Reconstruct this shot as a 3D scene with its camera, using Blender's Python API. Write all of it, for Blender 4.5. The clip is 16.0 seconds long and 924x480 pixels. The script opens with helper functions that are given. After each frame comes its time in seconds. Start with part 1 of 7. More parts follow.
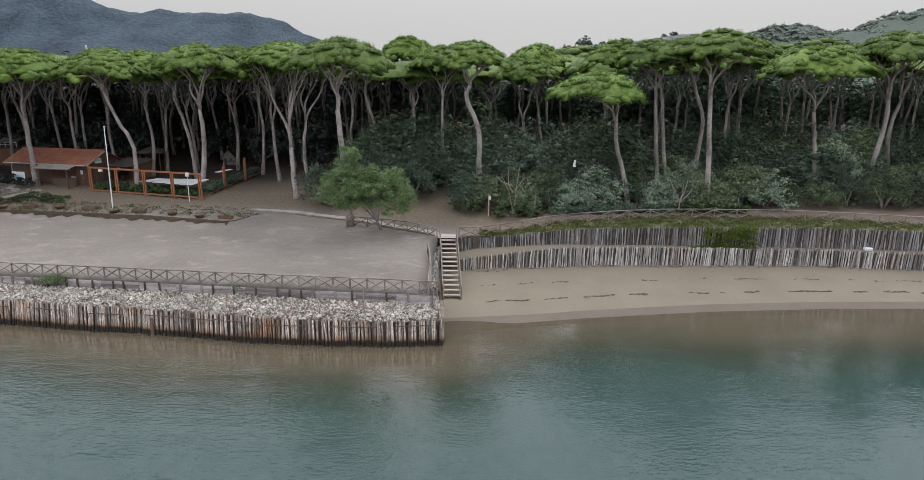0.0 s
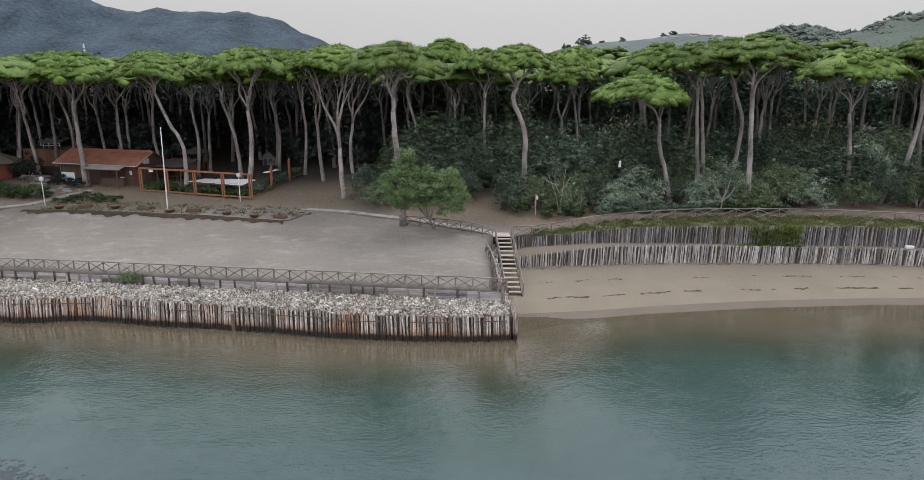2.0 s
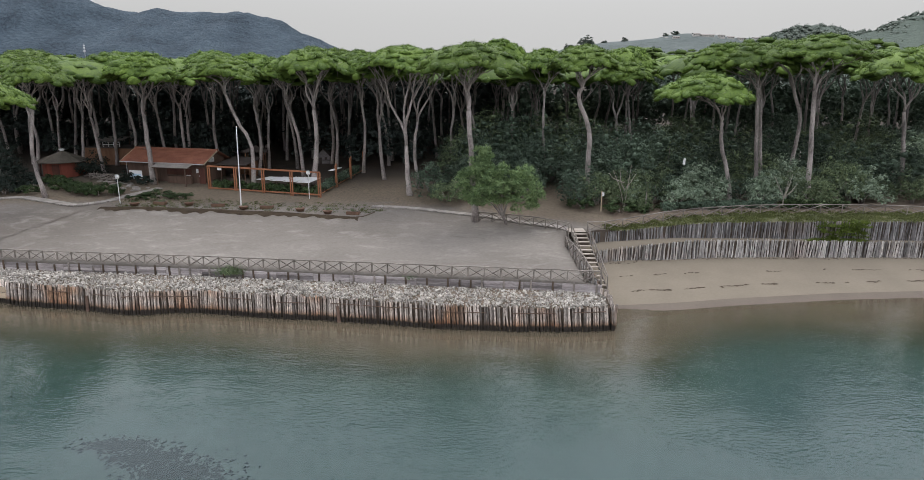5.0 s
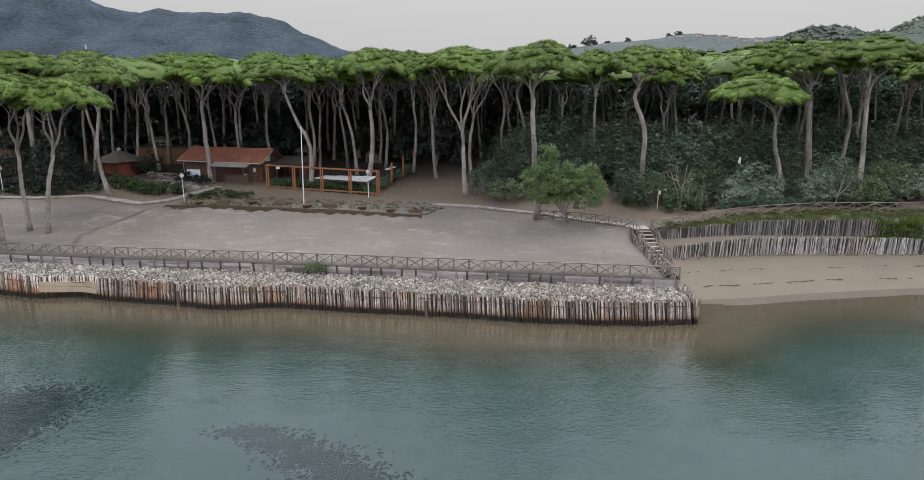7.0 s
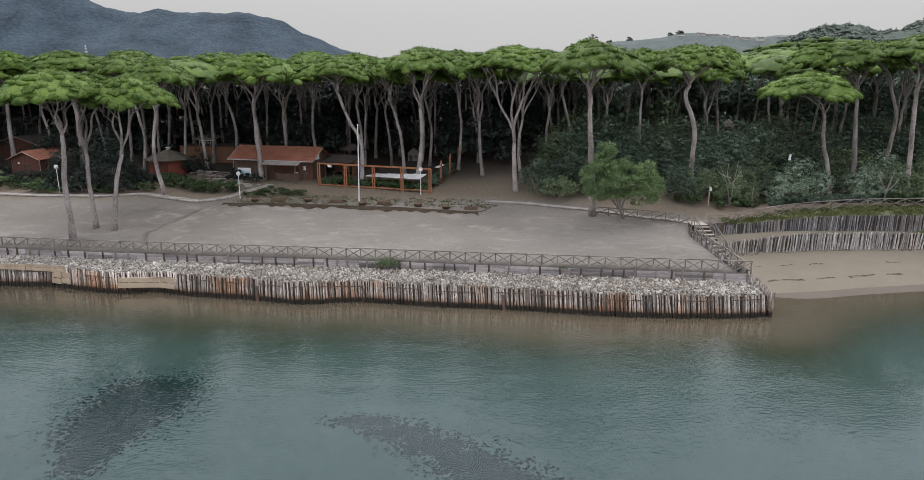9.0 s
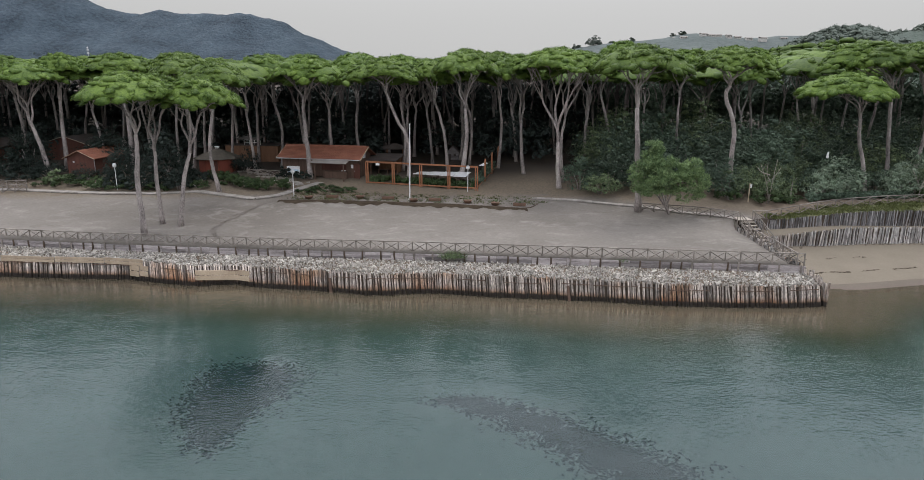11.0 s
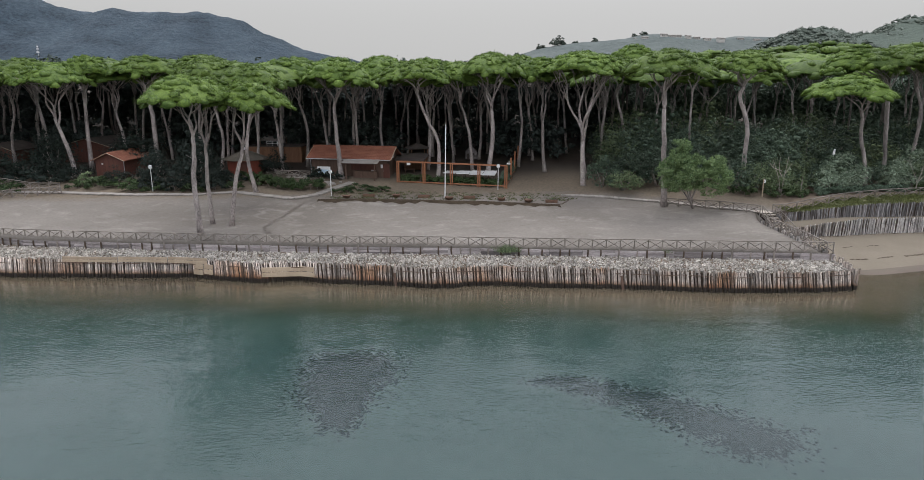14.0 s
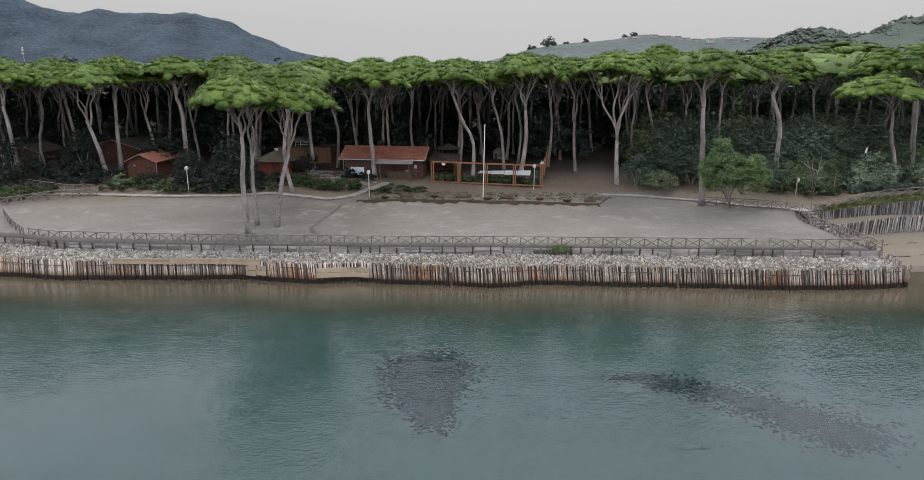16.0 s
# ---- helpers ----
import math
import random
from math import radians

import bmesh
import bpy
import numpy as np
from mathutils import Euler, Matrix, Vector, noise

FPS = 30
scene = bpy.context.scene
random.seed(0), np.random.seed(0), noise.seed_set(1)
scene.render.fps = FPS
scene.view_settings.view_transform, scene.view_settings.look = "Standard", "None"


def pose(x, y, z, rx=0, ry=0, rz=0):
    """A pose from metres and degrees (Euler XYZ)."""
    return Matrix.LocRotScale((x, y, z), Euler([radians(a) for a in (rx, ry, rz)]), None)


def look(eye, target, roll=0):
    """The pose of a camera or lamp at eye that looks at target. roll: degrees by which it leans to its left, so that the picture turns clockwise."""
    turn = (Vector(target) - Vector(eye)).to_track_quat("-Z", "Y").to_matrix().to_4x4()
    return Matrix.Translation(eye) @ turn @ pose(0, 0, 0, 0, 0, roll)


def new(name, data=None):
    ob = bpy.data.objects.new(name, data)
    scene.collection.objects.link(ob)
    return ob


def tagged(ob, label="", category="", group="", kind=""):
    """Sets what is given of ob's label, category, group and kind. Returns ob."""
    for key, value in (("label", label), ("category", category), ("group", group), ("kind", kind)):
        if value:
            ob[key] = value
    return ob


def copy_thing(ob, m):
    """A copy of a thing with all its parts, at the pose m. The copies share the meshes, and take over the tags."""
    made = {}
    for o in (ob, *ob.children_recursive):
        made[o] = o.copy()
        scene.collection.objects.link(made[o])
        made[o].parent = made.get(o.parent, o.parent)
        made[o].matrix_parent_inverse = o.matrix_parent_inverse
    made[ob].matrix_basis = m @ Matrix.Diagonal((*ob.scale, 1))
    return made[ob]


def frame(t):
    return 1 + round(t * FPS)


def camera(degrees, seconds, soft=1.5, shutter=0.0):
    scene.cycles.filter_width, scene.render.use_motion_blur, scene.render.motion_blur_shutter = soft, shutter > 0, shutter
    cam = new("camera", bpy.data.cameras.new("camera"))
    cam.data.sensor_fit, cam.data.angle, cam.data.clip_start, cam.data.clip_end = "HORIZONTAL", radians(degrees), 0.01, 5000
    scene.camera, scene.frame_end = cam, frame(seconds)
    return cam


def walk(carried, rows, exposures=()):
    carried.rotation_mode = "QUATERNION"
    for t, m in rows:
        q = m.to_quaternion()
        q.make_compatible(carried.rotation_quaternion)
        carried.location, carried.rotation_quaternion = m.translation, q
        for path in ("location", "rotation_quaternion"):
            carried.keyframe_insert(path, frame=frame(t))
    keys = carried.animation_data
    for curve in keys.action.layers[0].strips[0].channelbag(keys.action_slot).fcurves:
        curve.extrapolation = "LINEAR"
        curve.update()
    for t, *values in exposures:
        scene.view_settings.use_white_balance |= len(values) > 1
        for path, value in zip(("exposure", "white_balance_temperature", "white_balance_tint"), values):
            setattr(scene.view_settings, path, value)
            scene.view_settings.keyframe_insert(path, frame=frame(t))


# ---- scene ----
cam = camera(70.7, 16.0, soft=0.25)
METRES, EYE, TILT, LEAN, TURN = 50.0, 18.8, -14.0, -0.4, 0.0
ROWS = [
    (0.0, 0.0, 0.0, 0.0, 0.0, 0.0, -0.0),
    (0.5, -0.0303, -0.0066, 0.0009, -0.09, -0.02, 0.06),
    (1.0, -0.0583, -0.0164, 0.001, -0.13, -0.05, 0.06),
    (1.5, -0.0845, -0.0251, 0.0005, -0.21, -0.07, 0.07),
    (2.0, -0.1133, -0.0349, -0.0007, -0.26, -0.08, 0.06),
    (2.5, -0.138, -0.0398, -0.0019, -0.3, -0.08, 0.08),
    (3.0, -0.1644, -0.044, -0.0035, -0.33, -0.09, 0.08),
    (3.5, -0.1911, -0.0468, -0.0044, -0.35, -0.1, 0.16),
    (4.0, -0.2163, -0.0524, -0.0067, -0.36, -0.07, 0.15),
    (6.5, -0.3724, -0.0915, -0.0147, -0.4, -0.07, 0.17),
    (7.0, -0.41, -0.0963, -0.0157, -0.39, -0.06, 0.17),
    (7.5, -0.4448, -0.0988, -0.0173, -0.46, -0.05, 0.19),
    (8.0, -0.4786, -0.1025, -0.0189, -0.47, -0.07, 0.2),
    (8.5, -0.511, -0.1065, -0.0207, -0.49, -0.08, 0.21),
    (9.0, -0.5403, -0.1152, -0.0226, -0.49, -0.08, 0.31),
    (11.5, -0.6875, -0.1769, -0.0374, -0.48, -0.01, 0.4),
    (12.0, -0.7171, -0.1889, -0.0388, -0.48, -0.02, 0.42),
    (12.5, -0.7455, -0.2001, -0.0393, -0.75, -0.04, 0.5),
    (13.0, -0.7757, -0.2112, -0.0404, -2.06, -0.06, 0.8),
    (13.5, -0.8066, -0.2187, -0.0407, -3.12, -0.1, 1.08),
    (14.0, -0.8379, -0.2238, -0.0408, -3.69, -0.1, 1.23),
    (14.5, -0.8717, -0.2255, -0.0405, -4.05, -0.09, 1.34),
    (15.0, -0.9021, -0.224, -0.0401, -4.31, -0.07, 1.43),
    (15.5, -0.9331, -0.2193, -0.0395, -4.56, -0.06, 1.55),
    (16.0, -0.9639, -0.2176, -0.0398, -4.65, -0.06, 1.57),
]
walk(cam, [(t, pose(0, 0, EYE, TILT, LEAN, TURN) @ pose(METRES * x, METRES * y, METRES * z, 90 + pitch, roll, yaw)) for t, x, y, z, yaw, pitch, roll in ROWS], [(0.0, 0.1), (16.0, 0.0)])

# ---- light: bright overcast sky, a weak broad sun behind the cloud ----
SUN_EL, SUN_AZ = 66.0, 18.0   # degrees; azimuth clockwise from +y
world = bpy.data.worlds.new("overcast_sky")
scene.world = world
world.use_nodes = True
wt = world.node_tree
wt.nodes.clear()
w_out = wt.nodes.new("ShaderNodeOutputWorld")
w_bg = wt.nodes.new("ShaderNodeBackground")
w_sky = wt.nodes.new("ShaderNodeTexSky")
w_sky.sky_type = "NISHITA"
w_sky.sun_disc = False
w_sky.sun_elevation, w_sky.sun_rotation = radians(SUN_EL), radians(SUN_AZ)
w_sky.dust_density = 4.0
w_grey = wt.nodes.new("ShaderNodeHueSaturation")
w_grey.inputs["Saturation"].default_value = 0.12
# overcast dome: brighter overhead than at the horizon
w_tc = wt.nodes.new("ShaderNodeTexCoord")
w_sep = wt.nodes.new("ShaderNodeSeparateXYZ")
w_map = wt.nodes.new("ShaderNodeFloatCurve")
for q, v in ((0.0, 0.375), (0.12, 0.39), (0.36, 0.82), (1.0, 1.1)):
    if q in (0.0, 1.0):
        w_map.mapping.curves[0].points[0 if q == 0.0 else -1].location = (q, v)
    else:
        w_map.mapping.curves[0].points.new(q, v)
w_map.mapping.update()
w_gain = wt.nodes.new("ShaderNodeMath")
w_gain.operation = "MULTIPLY"
w_gain.inputs[1].default_value = 13.6
wt.links.new(w_map.outputs[0], w_gain.inputs[0])
# the cloud is brighter towards the hidden sun
w_dot = wt.nodes.new("ShaderNodeVectorMath")
w_dot.operation = "DOT_PRODUCT"
w_dot.inputs[1].default_value = (math.sin(radians(SUN_AZ)) * math.cos(radians(SUN_EL)), math.cos(radians(SUN_AZ)) * math.cos(radians(SUN_EL)), math.sin(radians(SUN_EL)))
wt.links.new(w_tc.outputs["Generated"], w_dot.inputs[0])
w_lean = wt.nodes.new("ShaderNodeMath")
w_lean.operation = "MULTIPLY_ADD"
w_lean.inputs[1].default_value, w_lean.inputs[2].default_value = 0.42, 1.0
wt.links.new(w_dot.outputs["Value"], w_lean.inputs[0])
w_both = wt.nodes.new("ShaderNodeMath")
w_both.operation = "MULTIPLY"
wt.links.new(w_gain.outputs[0], w_both.inputs[0])
wt.links.new(w_lean.outputs[0], w_both.inputs[1])
w_col = wt.nodes.new("ShaderNodeMix")
w_col.data_type, w_col.blend_type = "RGBA", "MULTIPLY"
w_col.inputs["Factor"].default_value = 1.0
w_tint = wt.nodes.new("ShaderNodeValToRGB")
w_tint.color_ramp.elements[0].position, w_tint.color_ramp.elements[0].color = 0.10, (1.0, 1.0, 1.0, 1)
w_tint.color_ramp.elements[1].position, w_tint.color_ramp.elements[1].color = 0.40, (0.955, 0.985, 1.09, 1)
wt.links.new(w_sep.outputs["Z"], w_tint.inputs[0])
wt.links.new(w_tint.outputs[0], w_col.inputs["B"])
w_mix = wt.nodes.new("ShaderNodeMix")
w_mix.data_type = "RGBA"
w_mix.inputs["Factor"].default_value = 0.9
wt.links.new(w_tc.outputs["Generated"], w_sep.inputs[0])
wt.links.new(w_sep.outputs["Z"], w_map.inputs["Value"])
wt.links.new(w_both.outputs[0], w_col.inputs["A"])
wt.links.new(w_col.outputs["Result"], w_mix.inputs["B"])
wt.links.new(w_sky.outputs[0], w_grey.inputs["Color"])
wt.links.new(w_grey.outputs[0], w_mix.inputs["A"])
wt.links.new(w_mix.outputs["Result"], w_bg.inputs["Color"])
w_bg.inputs["Strength"].default_value = 0.1
wt.links.new(w_bg.outputs[0], w_out.inputs["Surface"])

sun_data = bpy.data.lights.new("sun", "SUN")
sun_data.energy, sun_data.angle, sun_data.color = 1.1, radians(24), (1.0, 0.96, 0.9)
sun = new("sun", sun_data)
az, el = radians(SUN_AZ), radians(SUN_EL)
sun.matrix_world = look((0, 0, 100), (-100 * math.sin(az) * math.cos(el), -100 * math.cos(az) * math.cos(el), 100 - 100 * math.sin(el)))


# ---- materials ----
def node(nt, kind, **values):
    n = nt.nodes.new(kind)
    for key, value in values.items():
        n.inputs[key].default_value = value
    return n


def ramp(nt, source, stops):
    r = nt.nodes.new("ShaderNodeValToRGB")
    el = r.color_ramp.elements
    while len(el) < len(stops):
        el.new(0.5)
    for e, (pos, col) in zip(el, stops):
        e.position = pos
        e.color = (*col, 1) if len(col) == 3 else col
    nt.links.new(source, r.inputs[0])
    return r.outputs[0]


def blend(nt, fac, a, b, mode="MIX"):
    m = nt.nodes.new("ShaderNodeMix")
    m.data_type, m.blend_type = "RGBA", mode
    for key, v in (("Factor", fac), ("A", a), ("B", b)):
        if isinstance(v, (int, float)):
            m.inputs[key].default_value = v
        elif isinstance(v, tuple):
            m.inputs[key].default_value = (*v, 1)
        else:
            nt.links.new(v, m.inputs[key])
    return m.outputs["Result"]


def start_material(name, rough=0.8, metal=0.0):
    m = bpy.data.materials.new(name)
    m.use_nodes = True
    nt = m.node_tree
    bsdf = nt.nodes["Principled BSDF"]
    bsdf.inputs["Roughness"].default_value = rough
    bsdf.inputs["Metallic"].default_value = metal
    return m, nt, bsdf


def surface(name, dark, light, big=0.4, fine=6.0, rough=0.85, bump=0.3, bump_dist=0.02, vary=0.0, stretch=(1, 1, 1), metal=0.0, island=False, local=False):
    """Two scales of noise between two colours, fine relief, and a shade of its own for each object or island."""
    m, nt, bsdf = start_material(name, rough, metal)
    geo = nt.nodes.new("ShaderNodeNewGeometry")
    tc = nt.nodes.new("ShaderNodeTexCoord")
    place = tc.outputs["Object"] if local else geo.outputs["Position"]
    mp = nt.nodes.new("ShaderNodeMapping")
    mp.inputs["Scale"].default_value = stretch
    nt.links.new(place, mp.inputs[0])
    oi = nt.nodes.new("ShaderNodeObjectInfo")
    if local:
        off = nt.nodes.new("ShaderNodeVectorMath")
        off.operation = "SCALE"
        off.inputs[0].default_value = (37, 61, 23)
        nt.links.new(oi.outputs["Random"], off.inputs["Scale"])
        nt.links.new(off.outputs[0], mp.inputs["Location"])
    n1 = node(nt, "ShaderNodeTexNoise", Scale=big, Detail=4.0)
    n2 = node(nt, "ShaderNodeTexNoise", Scale=fine, Detail=6.0, Roughness=0.65)
    nt.links.new(mp.outputs[0], n1.inputs["Vector"])
    nt.links.new(mp.outputs[0], n2.inputs["Vector"])
    both = nt.nodes.new("ShaderNodeMath")
    both.operation = "MULTIPLY_ADD"
    both.inputs[1].default_value = 0.5
    nt.links.new(n1.outputs["Fac"], both.inputs[0])
    half = nt.nodes.new("ShaderNodeMath")
    half.operation = "MULTIPLY"
    half.inputs[1].default_value = 0.5
    nt.links.new(n2.outputs["Fac"], half.inputs[0])
    nt.links.new(half.outputs[0], both.inputs[2])
    col = ramp(nt, both.outputs[0], [(0.32, dark), (0.68, light)])
    if vary:
        hs = nt.nodes.new("ShaderNodeHueSaturation")
        mr = nt.nodes.new("ShaderNodeMapRange")
        mr.inputs["To Min"].default_value, mr.inputs["To Max"].default_value = 1 - vary, 1 + vary
        nt.links.new(geo.outputs["Random Per Island"] if island else oi.outputs["Random"], mr.inputs["Value"])
        nt.links.new(mr.outputs[0], hs.inputs["Value"])
        nt.links.new(col, hs.inputs["Color"])
        col = hs.outputs[0]
    nt.links.new(col, bsdf.inputs["Base Color"])
    if bump:
        b = node(nt, "ShaderNodeBump", Strength=bump, Distance=bump_dist)
        nt.links.new(n2.outputs["Fac"], b.inputs["Height"])
        nt.links.new(b.outputs[0], bsdf.inputs["Normal"])
    return m


def foliage(name, dark, light, translucent=0.25, vary=0.2, tuft=0.3):
    """Leaves: each tuft its own shade, some light let through."""
    m, nt, bsdf = start_material(name, 0.6)
    bsdf.inputs["Specular IOR Level"].default_value = 0.2
    geo = nt.nodes.new("ShaderNodeNewGeometry")
    oi = nt.nodes.new("ShaderNodeObjectInfo")
    n1 = node(nt, "ShaderNodeTexNoise", Scale=0.9, Detail=3.0)
    nt.links.new(geo.outputs["Position"], n1.inputs["Vector"])
    add = nt.nodes.new("ShaderNodeMath")
    add.operation = "MULTIPLY_ADD"
    add.inputs[1].default_value = tuft
    nt.links.new(geo.outputs["Random Per Island"], add.inputs[0])
    sc = nt.nodes.new("ShaderNodeMath")
    sc.operation = "MULTIPLY_ADD"
    sc.inputs[1].default_value, sc.inputs[2].default_value = 0.6, -0.4
    nt.links.new(n1.outputs["Fac"], sc.inputs[0])
    nt.links.new(sc.outputs[0], add.inputs[2])
    n2 = node(nt, "ShaderNodeTexNoise", Scale=8.0, Detail=4.0, Roughness=0.65)
    nt.links.new(geo.outputs["Position"], n2.inputs["Vector"])
    tex = nt.nodes.new("ShaderNodeMath")
    tex.operation = "MULTIPLY_ADD"
    tex.inputs[1].default_value = 1.2
    nt.links.new(n2.outputs["Fac"], tex.inputs[0])
    nt.links.new(add.outputs[0], tex.inputs[2])
    bump = node(nt, "ShaderNodeBump", Strength=0.7, Distance=0.06)
    nt.links.new(n2.outputs["Fac"], bump.inputs["Height"])
    nt.links.new(bump.outputs[0], bsdf.inputs["Normal"])
    col = ramp(nt, tex.outputs[0], [(0.4, dark), (0.9, light)])
    hs = nt.nodes.new("ShaderNodeHueSaturation")
    mr = nt.nodes.new("ShaderNodeMapRange")
    mr.inputs["To Min"].default_value, mr.inputs["To Max"].default_value = 1 - vary, 1 + vary
    nt.links.new(oi.outputs["Random"], mr.inputs["Value"])
    nt.links.new(mr.outputs[0], hs.inputs["Value"])
    nt.links.new(col, hs.inputs["Color"])
    nt.links.new(hs.outputs[0], bsdf.inputs["Base Color"])
    tr = nt.nodes.new("ShaderNodeBsdfTranslucent")
    nt.links.new(hs.outputs[0], tr.inputs["Color"])
    mx = nt.nodes.new("ShaderNodeMixShader")
    mx.inputs[0].default_value = translucent
    nt.links.new(bsdf.outputs[0], mx.inputs[1])
    nt.links.new(tr.outputs[0], mx.inputs[2])
    nt.links.new(mx.outputs[0], nt.nodes["Material Output"].inputs["Surface"])
    return m


def sand_material():
    """Damp level sand with paler dried swirls and darker wet hollows."""
    m, nt, bsdf = start_material("damp_grey_sand", 0.9)
    geo = nt.nodes.new("ShaderNodeNewGeometry")
    mp = nt.nodes.new("ShaderNodeMapping")
    mp.inputs["Scale"].default_value = (0.62, 1.0, 1.0)
    nt.links.new(geo.outputs["Position"], mp.inputs[0])
    n0 = node(nt, "ShaderNodeTexNoise", Scale=0.11, Detail=4.0)
    n1 = node(nt, "ShaderNodeTexNoise", Scale=0.5, Detail=7.0, Roughness=0.62, Distortion=1.1)
    n2 = node(nt, "ShaderNodeTexNoise", Scale=5.0, Detail=6.0, Roughness=0.7)
    for n in (n0, n1, n2):
        nt.links.new(mp.outputs[0], n.inputs["Vector"])
    col = ramp(nt, n0.outputs["Fac"], [(0.35, (0.132, 0.115, 0.098)), (0.65, (0.192, 0.171, 0.149))])
    pale = ramp(nt, n1.outputs["Fac"], [(0.52, (0, 0, 0)), (0.74, (0.62, 0.62, 0.62))])
    col = blend(nt, pale, col, (0.30, 0.275, 0.248))
    dark = ramp(nt, n1.outputs["Fac"], [(0.30, (0.55, 0.55, 0.55)), (0.40, (0, 0, 0))])
    col = blend(nt, dark, col, (0.12, 0.105, 0.09))
    fine = ramp(nt, n2.outputs["Fac"], [(0.3, (0.8, 0.8, 0.8)), (0.7, (1.12, 1.12, 1.12))])
    # needle litter takes over towards the wood
    sep = nt.nodes.new("ShaderNodeSeparateXYZ")
    nt.links.new(geo.outputs["Position"], sep.inputs[0])
    slant = node(nt, "ShaderNodeMath")
    slant.operation = "MULTIPLY_ADD"
    slant.inputs[1].default_value, slant.inputs[2].default_value = -0.5, 64.0
    nt.links.new(sep.outputs["X"], slant.inputs[0])
    lim = node(nt, "ShaderNodeMath")
    lim.operation = "MINIMUM"
    lim.inputs[1].default_value = 71.6
    nt.links.new(slant.outputs[0], lim.inputs[0])
    gap = node(nt, "ShaderNodeMath")
    gap.operation = "SUBTRACT"
    nt.links.new(sep.outputs["Y"], gap.inputs[0])
    nt.links.new(lim.outputs[0], gap.inputs[1])
    rag = node(nt, "ShaderNodeMath")
    rag.operation = "MULTIPLY_ADD"
    rag.inputs[1].default_value = 7.0
    nt.links.new(n1.outputs["Fac"], rag.inputs[0])
    nt.links.new(gap.outputs[0], rag.inputs[2])
    reach = nt.nodes.new("ShaderNodeMapRange")
    for key, v in (("From Min", 2.2), ("From Max", 5.2)):
        reach.inputs[key].default_value = v
    nt.links.new(rag.outputs[0], reach.inputs["Value"])
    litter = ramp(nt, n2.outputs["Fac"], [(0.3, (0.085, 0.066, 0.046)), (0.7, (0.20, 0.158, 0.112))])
    # litter darkens inland: the wood's shade is blended into its colour
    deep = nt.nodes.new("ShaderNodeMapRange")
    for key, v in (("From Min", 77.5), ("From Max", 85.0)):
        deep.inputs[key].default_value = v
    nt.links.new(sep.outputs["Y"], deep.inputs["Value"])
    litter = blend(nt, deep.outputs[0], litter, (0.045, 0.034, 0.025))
    col = blend(nt, 1.0, col, fine, "MULTIPLY")
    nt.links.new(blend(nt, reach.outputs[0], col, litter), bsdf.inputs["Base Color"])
    b = node(nt, "ShaderNodeBump", Strength=0.4, Distance=0.05)
    nt.links.new(n1.outputs["Fac"], b.inputs["Height"])
    b2 = node(nt, "ShaderNodeBump", Strength=0.3, Distance=0.02)
    nt.links.new(n2.outputs["Fac"], b2.inputs["Height"])
    nt.links.new(b.outputs[0], b2.inputs["Normal"])
    nt.links.new(b2.outputs[0], bsdf.inputs["Normal"])
    return m


M_SAND = sand_material()
M_BEACH = surface("beach_sand", (0.155, 0.13, 0.097), (0.205, 0.173, 0.13), 0.3, 5.0, 0.9, 0.2, 0.02)
M_LITTER = surface("forest_litter", (0.085, 0.062, 0.044), (0.19, 0.145, 0.105), 0.4, 4.0, 0.95, 0.4, 0.04)
# near-black ground: shade of the wood and of log gaps held in the colour
M_SHADEGROUND = surface("shade_dark_ground", (0.03, 0.022, 0.016), (0.075, 0.055, 0.04), 0.4, 4.0, 0.95, 0.4, 0.04)
M_GRASSBED = surface("grassy_bank", (0.05, 0.075, 0.025), (0.17, 0.15, 0.08), 0.8, 6.0, 0.95, 0.5, 0.05)
M_BED = surface("sea_bed", (0.15, 0.185, 0.18), (0.22, 0.265, 0.26), 0.15, 1.5, 0.95, 0.2, 0.03)
M_PEBBLE = surface("pale_stone", (0.20, 0.183, 0.16), (0.54, 0.505, 0.45), 0.8, 9.0, 0.85, 0.3, 0.02, vary=0.45, island=True)
M_RAIL = surface("weathered_rail_wood", (0.10, 0.086, 0.074), (0.33, 0.29, 0.255), 1.0, 12.0, 0.85, 0.4, 0.01, vary=0.2)
M_PLANK = surface("grey_plank_wood", (0.12, 0.10, 0.095), (0.52, 0.475, 0.47), 0.9, 8.0, 0.85, 0.5, 0.015, vary=0.45, stretch=(0.3, 0.3, 3))
M_BARK = surface("pine_bark", (0.075, 0.064, 0.060), (0.54, 0.475, 0.445), 1.1, 9.0, 0.9, 0.9, 0.06, vary=0.12, stretch=(1, 1, 0.45))
M_NEEDLE = foliage("pine_needles", (0.042, 0.080, 0.016), (0.168, 0.250, 0.046), 0.16, 0.18, 0.22)
M_SHRUB = foliage("evergreen_leaves", (0.032, 0.052, 0.036), (0.13, 0.18, 0.125), 0.18, 0.35)
# near-black leaves: the shade under the pines is put into their colour
M_SHADEDLEAF = foliage("shade_darkened_leaves", (0.013, 0.020, 0.016), (0.036, 0.050, 0.040), 0.05)
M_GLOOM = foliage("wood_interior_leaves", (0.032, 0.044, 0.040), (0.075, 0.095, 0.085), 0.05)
M_BRIGHT = foliage("young_leaves", (0.07, 0.12, 0.05), (0.30, 0.41, 0.19), 0.3)
